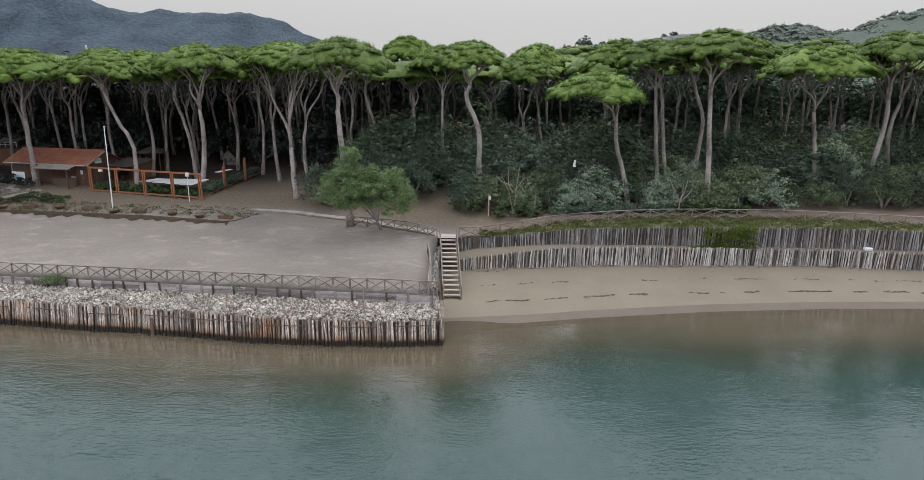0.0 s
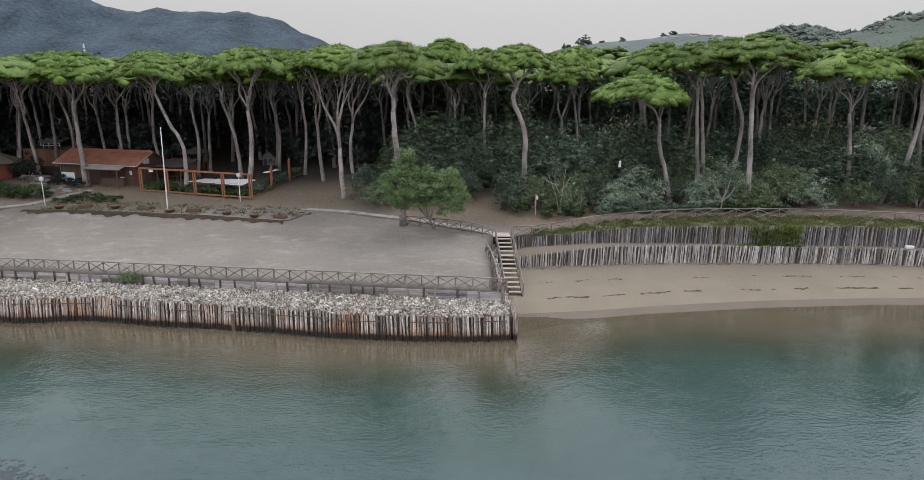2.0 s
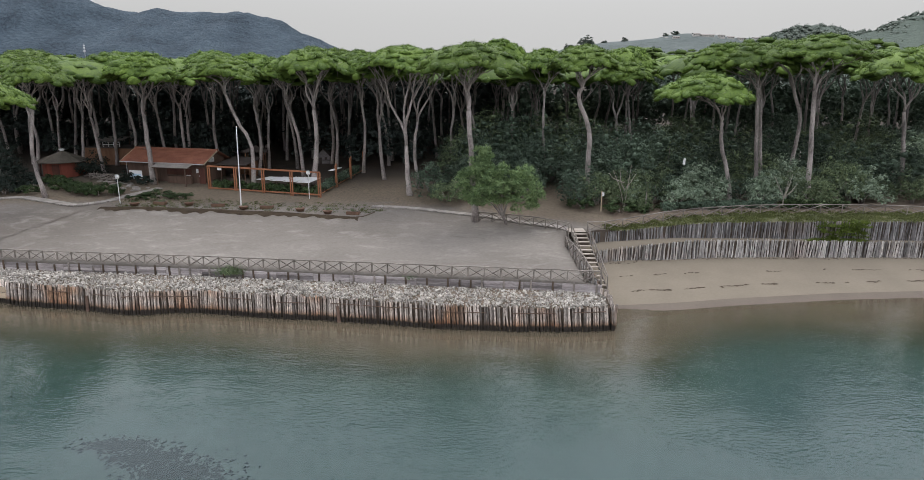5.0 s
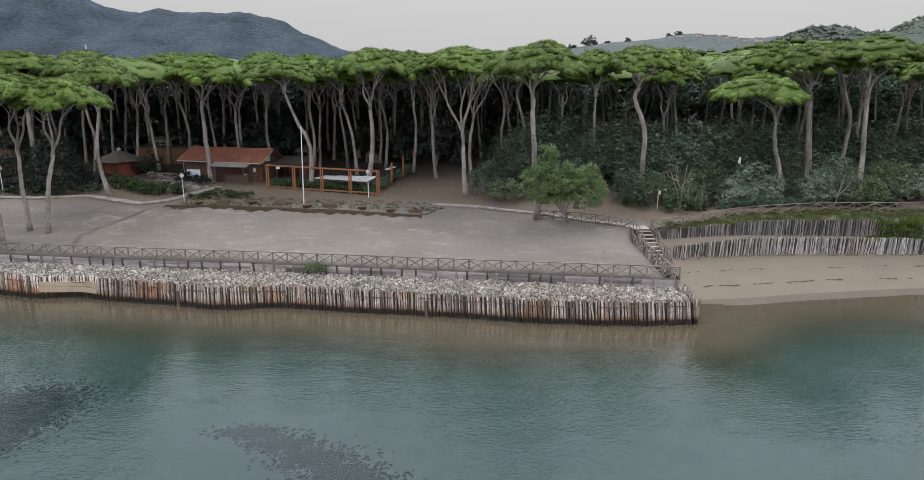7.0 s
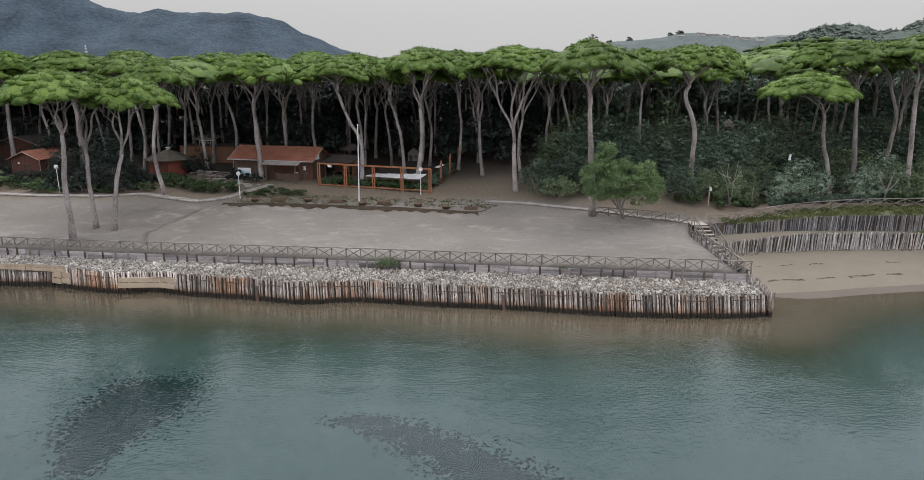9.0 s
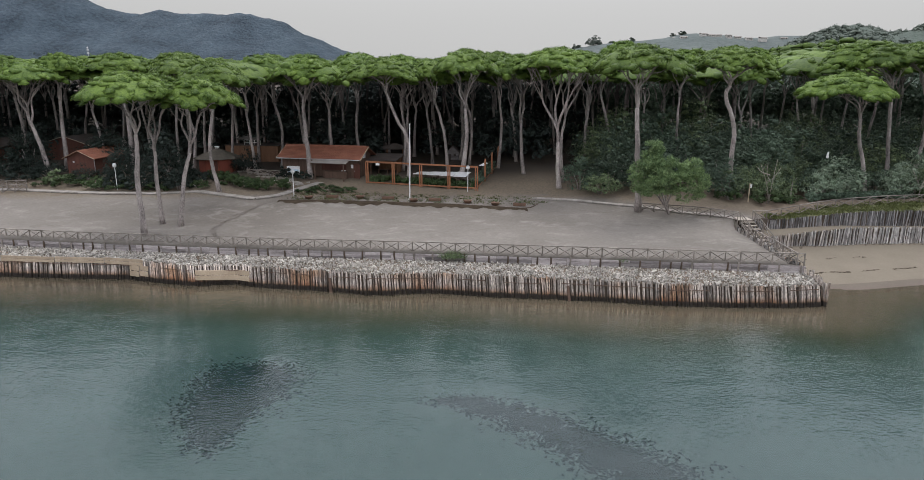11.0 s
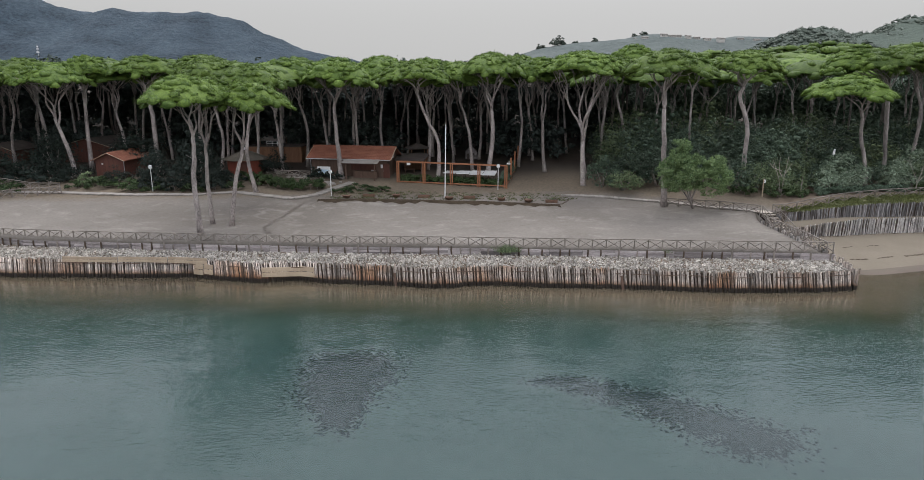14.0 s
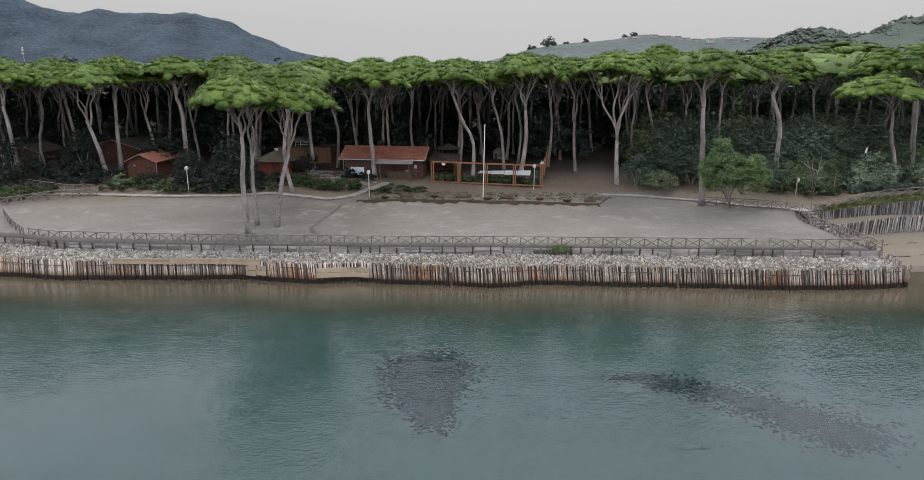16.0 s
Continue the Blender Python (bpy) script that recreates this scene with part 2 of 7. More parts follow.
M_GREYLEAF = foliage("silvery_leaves", (0.10, 0.15, 0.095), (0.46, 0.56, 0.41), 0.2)
M_HEDGE = foliage("hedge_leaves", (0.022, 0.04, 0.018), (0.078, 0.118, 0.045), 0.2)
M_TERRACOTTA = surface("terracotta_tiles", (0.17, 0.06, 0.036), (0.31, 0.125, 0.075), 0.8, 6.0, 0.85, 0.4, 0.02)
M_REDWOOD = surface("red_brown_boards", (0.07, 0.024, 0.017), (0.14, 0.052, 0.034), 0.8, 6.0, 0.75, 0.3, 0.01, stretch=(4, 4, 0.4))
M_BROWNWOOD = surface("dark_brown_boards", (0.075, 0.045, 0.032), (0.16, 0.10, 0.072), 0.8, 6.0, 0.8, 0.3, 0.01, stretch=(4, 4, 0.4))
M_ORANGEWOOD = surface("orange_stained_timber", (0.21, 0.08, 0.035), (0.36, 0.155, 0.075), 0.9, 8.0, 0.7, 0.3, 0.01)
M_GREYROOF = surface("grey_felt_roof", (0.16, 0.145, 0.13), (0.30, 0.275, 0.25), 0.8, 6.0, 0.9, 0.3, 0.02)
M_WHITE = surface("white_paint", (0.62, 0.62, 0.62), (0.82, 0.82, 0.82), 1.0, 8.0, 0.5, 0.1, 0.005)
M_METAL = surface("galvanised_metal", (0.35, 0.36, 0.37), (0.55, 0.56, 0.57), 1.0, 10.0, 0.45, 0.05, 0.003, metal=0.6)
M_SLAB = surface("pale_paving_slab", (0.21, 0.19, 0.168), (0.35, 0.32, 0.29), 0.9, 7.0, 0.9, 0.3, 0.01, vary=0.15)
# far mountain: distance haze is put into the bluish base colour
M_HAZEHILL = surface("hazed_far_slope", (0.006, 0.018, 0.032), (0.074, 0.108, 0.136), 0.007, 0.055, 1.0, 1.0, 22.0)
# village hill: paled and greyed, its haze mixed into the colour
M_HAZEFARHILL = surface("hazed_village_slope", (0.055, 0.07, 0.068), (0.125, 0.145, 0.135), 0.012, 0.09, 1.0, 0.6, 4.0)
M_CONCRETE = surface("pale_plaster", (0.42, 0.40, 0.37), (0.6, 0.58, 0.54), 0.2, 3.0, 0.9, 0.1, 0.01)

M_PALEBOARD = surface("pale_new_board", (0.34, 0.26, 0.18), (0.52, 0.42, 0.31), 0.9, 8.0, 0.8, 0.3, 0.01, vary=0.15)
M_PALETREAD = surface("worn_tread_wood", (0.26, 0.22, 0.18), (0.46, 0.41, 0.35), 0.9, 8.0, 0.85, 0.3, 0.01, vary=0.15)
M_WARMBOARD = surface("orange_brown_boards", (0.13, 0.06, 0.03), (0.25, 0.13, 0.07), 0.8, 6.0, 0.75, 0.3, 0.01, stretch=(4, 4, 0.4))
M_BROWNROOF = surface("dark_felt_roof", (0.045, 0.035, 0.03), (0.10, 0.08, 0.07), 0.8, 6.0, 0.9, 0.3, 0.02)
M_MOSSROOF = surface("mossy_shingle_roof", (0.06, 0.055, 0.042), (0.15, 0.125, 0.10), 0.9, 7.0, 0.95, 0.4, 0.02)
M_KIOSK = surface("red_kiosk_boards", (0.17, 0.035, 0.02), (0.27, 0.07, 0.04), 0.8, 6.0, 0.7, 0.3, 0.01, stretch=(4, 4, 0.4))
M_BLUEPRINT = surface("pale_blue_print", (0.35, 0.5, 0.65), (0.6, 0.7, 0.78), 2.0, 10.0, 0.5, 0.0)
M_KERB = surface("dark_wet_wood", (0.045, 0.032, 0.022), (0.12, 0.085, 0.06), 0.9, 8.0, 0.85, 0.4, 0.02)
M_POT = surface("terracotta_pot", (0.10, 0.06, 0.042), (0.20, 0.115, 0.075), 1.5, 9.0, 0.85, 0.3, 0.01)
M_PALEBARK = surface("pale_smooth_bark", (0.28, 0.25, 0.21), (0.45, 0.41, 0.36), 1.0, 8.0, 0.85, 0.4, 0.02)
M_WETSAND = surface("wet_dark_sand", (0.085, 0.07, 0.056), (0.15, 0.128, 0.108), 0.6, 5.0, 0.6, 0.4, 0.03)
M_SCOUR = surface("scoured_wet_sand", (0.026, 0.019, 0.012), (0.075, 0.056, 0.038), 1.2, 6.0, 0.8, 0.4, 0.03)
M_SCOUR.node_tree.nodes["Principled BSDF"].inputs["Specular IOR Level"].default_value = 0.1
M_WETBEACH = surface("wet_beach_sand", (0.095, 0.074, 0.056), (0.13, 0.103, 0.08), 0.4, 5.0, 0.75, 0.1, 0.01)
M_OLIVE = foliage("olive_leaves", (0.05, 0.075, 0.040), (0.23, 0.29, 0.155), 0.2, 0.3)
M_GRASS = foliage("bank_grass_blades", (0.055, 0.07, 0.024), (0.17, 0.185, 0.07), 0.25)
M_CREEPER = foliage("creeper_leaves", (0.075, 0.11, 0.022), (0.21, 0.27, 0.06), 0.3)
M_SEAGRASS = surface("seagrass", (0.005, 0.014, 0.018), (0.014, 0.030, 0.034), 0.5, 3.0, 0.9, 0.0)
# slope and trees of the hills lightened and greyed to carry haze in their colours
M_HAZEHILLNEAR = surface("hazed_near_slope", (0.045, 0.062, 0.05), (0.10, 0.125, 0.10), 0.05, 0.6, 1.0, 0.6, 1.0)
M_HAZEHILLTREE = foliage("hazed_hill_pine_leaves", (0.075, 0.095, 0.078), (0.155, 0.18, 0.145), 0.15, 0.1, 0.12)


def log_material(name, dark, light, tide):
    """Split chestnut logs: grain along the log, rusty and bleached ones, and a wet dark foot below the tide mark."""
    m, nt, bsdf = start_material(name, 0.85)
    geo = nt.nodes.new("ShaderNodeNewGeometry")
    oi = nt.nodes.new("ShaderNodeObjectInfo")
    mp = nt.nodes.new("ShaderNodeMapping")
    mp.inputs["Scale"].default_value = (9, 9, 0.9)
    nt.links.new(geo.outputs["Position"], mp.inputs[0])
    n2 = node(nt, "ShaderNodeTexNoise", Scale=1.6, Detail=6.0, Roughness=0.7)
    nt.links.new(mp.outputs[0], n2.inputs["Vector"])
    n1 = node(nt, "ShaderNodeTexNoise", Scale=0.35, Detail=3.0)
    nt.links.new(geo.outputs["Position"], n1.inputs["Vector"])
    col = ramp(nt, n2.outputs["Fac"], [(0.3, dark), (0.7, light)])
    rust = ramp(nt, n1.outputs["Fac"], [(0.50, (0, 0, 0)), (0.66, (1, 1, 1) if tide else (0.35, 0.35, 0.35))])
    col = blend(nt, rust, col, blend(nt, 1.0, col, (0.80, 0.56, 0.40), "MULTIPLY"))
    hs = nt.nodes.new("ShaderNodeHueSaturation")
    mr = nt.nodes.new("ShaderNodeMapRange")
    mr.inputs["To Min"].default_value, mr.inputs["To Max"].default_value = 0.28, 1.6
    own = nt.nodes.new("ShaderNodeMath")
    nt.links.new(oi.outputs["Random"], own.inputs[0])
    nt.links.new(geo.outputs["Random Per Island"], own.inputs[1])
    wrap = nt.nodes.new("ShaderNodeMath")
    wrap.operation = "FRACT"
    nt.links.new(own.outputs[0], wrap.inputs[0])
    nt.links.new(wrap.outputs[0], mr.inputs["Value"])
    nt.links.new(mr.outputs[0], hs.inputs["Value"])
    nt.links.new(col, hs.inputs["Color"])
    col = hs.outputs[0]
    if tide:
        sep = nt.nodes.new("ShaderNodeSeparateXYZ")
        nt.links.new(geo.outputs["Position"], sep.inputs[0])
        edge = nt.nodes.new("ShaderNodeMath")
        edge.operation = "MULTIPLY_ADD"
        edge.inputs[1].default_value = -0.72
        nt.links.new(n2.outputs["Fac"], edge.inputs[0])
        nt.links.new(sep.outputs["Z"], edge.inputs[2])
        damp = ramp(nt, edge.outputs[0], [(0.08, (1, 1, 1)), (0.5, (0, 0, 0))])
        col = blend(nt, damp, col, blend(nt, 1.0, col, (0.62, 0.45, 0.33), "MULTIPLY"))
        wet = ramp(nt, edge.outputs[0], [(0.0, (1, 1, 1)), (0.11, (0, 0, 0))])
        col = blend(nt, wet, col, (0.022, 0.017, 0.012))
    nt.links.new(col, bsdf.inputs["Base Color"])
    b = node(nt, "ShaderNodeBump", Strength=0.6, Distance=0.02)
    nt.links.new(n2.outputs["Fac"], b.inputs["Height"])
    nt.links.new(b.outputs[0], bsdf.inputs["Normal"])
    return m


M_SEALOG = log_material("sea_wall_log", (0.036, 0.027, 0.021), (0.72, 0.63, 0.56), True)
M_OLDLOG = log_material("old_grey_bank_log", (0.05, 0.047, 0.047), (0.42, 0.405, 0.405), False)
M_LOG = log_material("bank_log", (0.06, 0.053, 0.05), (0.70, 0.665, 0.635), False)


def water_material():
    """Murky sea: clear gloss over a cloudy body, silty brown by the shore, green-blue farther out."""
    m, nt, bsdf = start_material("murky_sea_water", 0.06)
    nt.nodes.remove(bsdf)
    geo = nt.nodes.new("ShaderNodeNewGeometry")

    def scaled(turn, scale):
        mp = nt.nodes.new("ShaderNodeMapping")
        mp.inputs["Scale"].default_value = scale
        mp.inputs["Rotation"].default_value = (0, 0, radians(turn))
        nt.links.new(geo.outputs["Position"], mp.inputs[0])
        return mp.outputs[0]

    def calc(op, a, b, c=None):
        n = nt.nodes.new("ShaderNodeMath")
        n.operation = op
        for i, v in enumerate((a, b, c)):
            if isinstance(v, (int, float)):
                n.inputs[i].default_value = v
            elif v is not None:
                nt.links.new(v, n.inputs[i])
        return n.outputs[0]

    def ranged(v, lo, hi, to0=0.0, to1=1.0):
        n = nt.nodes.new("ShaderNodeMapRange")
        n.interpolation_type = "SMOOTHSTEP"
        for key, q in (("From Min", lo), ("From Max", hi), ("To Min", to0), ("To Max", to1)):
            n.inputs[key].default_value = q
        nt.links.new(v, n.inputs["Value"])
        return n.outputs[0]

    calm = node(nt, "ShaderNodeTexNoise", Scale=0.06, Detail=3.0)
    nt.links.new(geo.outputs["Position"], calm.inputs["Vector"])
    sep = nt.nodes.new("ShaderNodeSeparateXYZ")
    nt.links.new(geo.outputs["Position"], sep.inputs[0])
    # distance from the slanting shore, ragged
    west = calc("MULTIPLY_ADD", calc("MINIMUM", sep.outputs["X"], 0.0), 0.13, sep.outputs["Y"])
    off = calc("ADD", west, ranged(sep.outputs["X"], -4.0, 9.0, 0.0, -7.5))
    far = ranged(calc("MULTIPLY_ADD", calm.outputs["Fac"], 8.0, off), 28.0, 48.5)
    # crossing trains of short ripples in gusty patches over a low swell
    gust = node(nt, "ShaderNodeTexNoise", Scale=1.0, Detail=2.5, Roughness=0.55)
    nt.links.new(scaled(8, (0.05, 0.09, 1)), gust.inputs["Vector"])
    height = 0.0
    for turn, scale, gain in ((16, (2.3, 4.6, 1), 0.50), (-34, (2.6, 5.2, 1), 0.45), (-8, (6.0, 10.0, 1), 0.14), (3, (0.25, 0.6, 1), 1.0)):
        n = node(nt, "ShaderNodeTexNoise", Scale=1.0, Detail=1.4, Roughness=0.4)
        nt.links.new(scaled(turn, scale), n.inputs["Vector"])
        height = calc("MULTIPLY_ADD", n.outputs["Fac"], gain, height)
    strong = calc("MULTIPLY", ranged(gust.outputs["Fac"], 0.38, 0.60, 0.36, 1.0), ranged(far, 0.72, 0.97, 1.0, 0.42))
    b = node(nt, "ShaderNodeBump", Distance=WAVE)
    nt.links.new(strong, b.inputs["Strength"])
    nt.links.new(height, b.inputs["Height"])
    body = nt.nodes.new("ShaderNodeBsdfDiffuse")
    nt.links.new(ramp(nt, far, [(0.0, (0.022, 0.047, 0.049)), (0.36, (0.033, 0.052, 0.038)), (0.60, (0.058, 0.060, 0.037)), (0.88, (0.105, 0.087, 0.060)), (1.0, (0.115, 0.094, 0.065))]), body.inputs["Color"])
    clear = nt.nodes.new("ShaderNodeBsdfTransparent")
    clear.inputs["Color"].default_value = (0.70, 0.85, 0.81, 1)
    inner = nt.nodes.new("ShaderNodeMixShader")
    nt.links.new(ranged(far, 0.35, 0.9, 0.58, 0.18), inner.inputs[0])
    nt.links.new(body.outputs[0], inner.inputs[1])
    nt.links.new(clear.outputs[0], inner.inputs[2])
    gloss = nt.nodes.new("ShaderNodeBsdfGlossy")
    gloss.inputs["Roughness"].default_value = 0.045
    nt.links.new(b.outputs[0], gloss.inputs["Normal"])
    fr = node(nt, "ShaderNodeFresnel", IOR=1.46)
    nt.links.new(b.outputs[0], fr.inputs["Normal"])
    mx = nt.nodes.new("ShaderNodeMixShader")
    nt.links.new(fr.outputs[0], mx.inputs[0])
    nt.links.new(inner.outputs[0], mx.inputs[1])
    nt.links.new(gloss.outputs[0], mx.inputs[2])
    nt.links.new(mx.outputs[0], nt.nodes["Material Output"].inputs["Surface"])
    return m


WAVE = 0.054   # metres of relief in the ripples
M_WATER = water_material()


# ---- building blocks ----
def mesh_of(name, verts, faces, material, smooth=False):
    me = bpy.data.meshes.new(name)
    me.from_pydata([tuple(v) for v in verts], [], [tuple(f) for f in faces])
    for m in (material if isinstance(material, (list, tuple)) else [material]):
        me.materials.append(m)
    if smooth:
        me.polygons.foreach_set("use_smooth", [True] * len(me.polygons))
    me.update()
    return me


def part(name, bm, material, parent=None, label="", smooth=False):
    """Links a bmesh (or a ready mesh) as one object under a thing or a part."""
    if isinstance(bm, bmesh.types.BMesh):
        me = bpy.data.meshes.new(name)
        bm.to_mesh(me)
        bm.free()
        me.materials.append(material)
        if smooth:
            me.polygons.foreach_set("use_smooth", [True] * len(me.polygons))
    else:
        me = bm
    ob = new(name, me)
    if parent is not None:
        ob.parent = parent
        ob.matrix_parent_inverse = Matrix.Identity(4)
    return tagged(ob, label)


def thing(name, m, label, category, group="", kind=""):
    ob = new(name)
    ob.matrix_basis = m if isinstance(m, Matrix) else pose(*m)
    ob.empty_display_size = 0.2
    return tagged(ob, label, category, group, kind)


def box(bm, cx, cy, cz, sx, sy, sz, turn=None, bevel=0.0):
    r = bmesh.ops.create_cube(bm, size=1.0)
    vs = r["verts"]
    bmesh.ops.scale(bm, vec=(sx, sy, sz), verts=vs)
    if bevel:
        es = list({e for v in vs for e in v.link_edges})
        r2 = bmesh.ops.bevel(bm, geom=es, offset=bevel, segments=1, affect="EDGES")
        vs = list({v for v in r2["verts"]} | {v for v in vs if v.is_valid})
    m = Matrix.Translation((cx, cy, cz)) @ (turn or Matrix.Identity(4))
    bmesh.ops.transform(bm, matrix=m, verts=[v for v in vs if v.is_valid])
    return bm


def boxed(*a, **k):
    return box(bmesh.new(), *a, **k)


def tube(verts, faces, pts, radii, sides=8, cap=True):
    """Adds a tapered tube along pts to plain lists."""
    n0 = len(verts)
    pts = [Vector(p) for p in pts]
    up = Vector((0.31, 0.95, 0.05))
    for i, p in enumerate(pts):
        d = (pts[min(i + 1, len(pts) - 1)] - pts[max(i - 1, 0)]).normalized()
        a = d.cross(up).normalized()
        b = d.cross(a)
        for k in range(sides):
            w = 2 * math.pi * k / sides
            verts.append(p + radii[i] * (math.cos(w) * a + math.sin(w) * b))
    for i in range(len(pts) - 1):
        for k in range(sides):
            k2 = (k + 1) % sides
            faces.append((n0 + i * sides + k, n0 + i * sides + k2, n0 + (i + 1) * sides + k2, n0 + (i + 1) * sides + k))
    if cap:
        faces.append(tuple(n0 + k for k in reversed(range(sides))))
        faces.append(tuple(n0 + (len(pts) - 1) * sides + k for k in range(sides)))


def pole_mesh(name, a, b, r0, r1, material, sides=8, mid=1, wobble=0.0, rng=random):
    verts, faces = [], []
    a, b = Vector(a), Vector(b)
    pts, radii = [], []
    for i in range(mid + 2):
        f = i / (mid + 1)
        off = Vector((rng.uniform(-1, 1), rng.uniform(-1, 1), rng.uniform(-1, 1))) * (wobble if 0 < i <= mid else 0)
        pts.append(a.lerp(b, f) + off)
        radii.append(r0 + (r1 - r0) * f)
    tube(verts, faces, pts, radii, sides)
    return mesh_of(name, verts, faces, material, False)


def beam(name, a, b, wide, thick, material, parent, label=""):
    """A squared timber from a to b."""
    a, b = Vector(a), Vector(b)
    d = b - a
    bm = boxed(0, 0, 0, wide, thick, d.length, bevel=min(wide, thick) * 0.12)
    bmesh.ops.transform(bm, matrix=Matrix.Translation((a + b) / 2) @ d.to_track_quat("Z", "Y").to_matrix().to_4x4(), verts=bm.verts)
    return part(name, bm, material, parent, label)


# ---- the lie of the land ----
def line(*pts):
    xs, ys = zip(*pts)
    return lambda x: float(np.interp(x, xs, ys))


foot_line = line((-160, 65.5), (-105, 57.6), (-88.8, 54.8), (-85.6, 54.1), (-81.7, 52.9), (-76.6, 52.6), (-70.8, 52.1), (-64, 51.7), (-61.4, 50.85), (-58.1, 49.8), (-56.3, 49.6), (-54.5, 50.1), (-53.2, 50.0), (-51.2, 49.3), (-49.9, 48.9), (-46.2, 48.35), (-42.7, 47.5), (-40.3, 46.85), (-38.2, 47.05), (-36.7, 47.5), (-34, 47.3), (-32.1, 46.95), (-28.7, 46.25), (-23.8, 45.75), (-19.4, 45.0), (-14.7, 44.05), (-10.3, 43.7), (-5.3, 43.5), (-3.1, 43.65), (-1.2, 44.0))


def wall_y(x):
    """Line of the wall's head; its foot stands some way farther out."""
    smooth = sum(foot_line(x + d) for d in (-0.8, -0.4, 0.0, 0.4, 0.8)) / 5
    return smooth + 0.45 + 0.10 * noise.noise((x * 0.5, 3, 0)) * min(1.0, max(0.0, -(x + 2) / 4))


plank_y = line((-160, 73), (-105, 64), (-88.9, 59.6), (-83.9, 57.6), (-71.4, 55.4), (-57, 53.5), (-49.6, 52.6), (-38.1, 51.4), (-27.6, 50.1), (-12.9, 48.3), (-4.1, 47.3), (-2.0, 46.9))
shore_y = line((-3, 47.4), (-1, 47.8), (5.5, 48.7), (10.5, 49.8), (20.6, 51.4), (31, 52.3), (39.5, 52.5), (60, 52), (90, 49), (160, 40))
low_y = line((-3, 59.4), (0.1, 58.2), (1.3, 58.7), (3.8, 59.35), (6.6, 59.65), (9.5, 59.95), (12.4, 60.4), (18.2, 60.75), (24, 60.7), (30, 60.8), (35.4, 60.7), (40.5, 59.9), (43.2, 59.5), (60, 57.7), (90, 53.7), (160, 44.7))
low_top = line((-3, 2.4), (0.1, 2.5), (1.3, 2.59), (3.8, 2.66), (6.6, 2.96), (9.5, 3.2), (12.4, 3.1), (18, 3.1), (24, 3.04), (30, 2.95), (60, 2.95))
up_y = line((-3, 61.0), (0.1, 61.1), (1.3, 62.0), (4, 62.3), (6.8, 62.0), (9.5, 61.6), (12.6, 61.8), (18.3, 61.85), (24, 61.75), (30, 61.85), (35.7, 61.75), (41, 61.15), (43.6, 60.75), (60, 59.0), (90, 55.0), (160, 46.2))
up_top = line((-3, 3.8), (0.1, 3.75), (1.3, 3.55), (4, 3.65), (6.8, 4.05), (9.5, 4.45), (12.6, 4.6), (18, 4.75), (24, 4.8), (60, 4.8))
fence_y = line((-0.3, 61.4), (3.9, 63.4), (9, 64.2), (13.1, 65.0), (22.9, 66.6), (34.9, 65.8), (41, 64.2), (46, 62.8), (60, 60.9), (90, 57.0), (160, 48.2))
inland_z = line((40, 2.8), (50, 2.85), (60, 3.2), (65, 3.55), (70, 4.2), (75, 4.8), (80, 5.5), (90, 6.2), (120, 8), (200, 12), (400, 18), (900, 20), (2400, 24))
EDGE_X = -2.35


def ease(f):
    f = min(max(f, 0.0), 1.0)
    return f * f * (3 - 2 * f)


def ground_z(x, y):
    raised = 0.5 * ease((x + 7) / 4.6) * ease((y - 58.5) / 2.5) * (1 - ease((y - 64) / 5))
    ripple = 0.05 * noise.noise((x * 0.25, y * 0.25, 0)) + 0.05 * noise.noise((x * 0.07, y * 0.07, 5))
    if x < EDGE_X:
        return inland_z(y) + raised + ripple
    lo, hi = low_y(x), up_y(x)
    if y > hi:
        bank = max(up_top(x) - 0.05, inland_z(y) - 0.05)
        f = ease((x - 0.5) / 4.0)
        return (1 - f) * (inland_z(y) + raised) + f * bank + ripple
    if y > lo:
        return low_top(x) - 0.15
    return 1.3 * (y - shore_y(x)) / (lo - shore_y(x)) if y > shore_y(x) else -0.09 * (shore_y(x) - y)


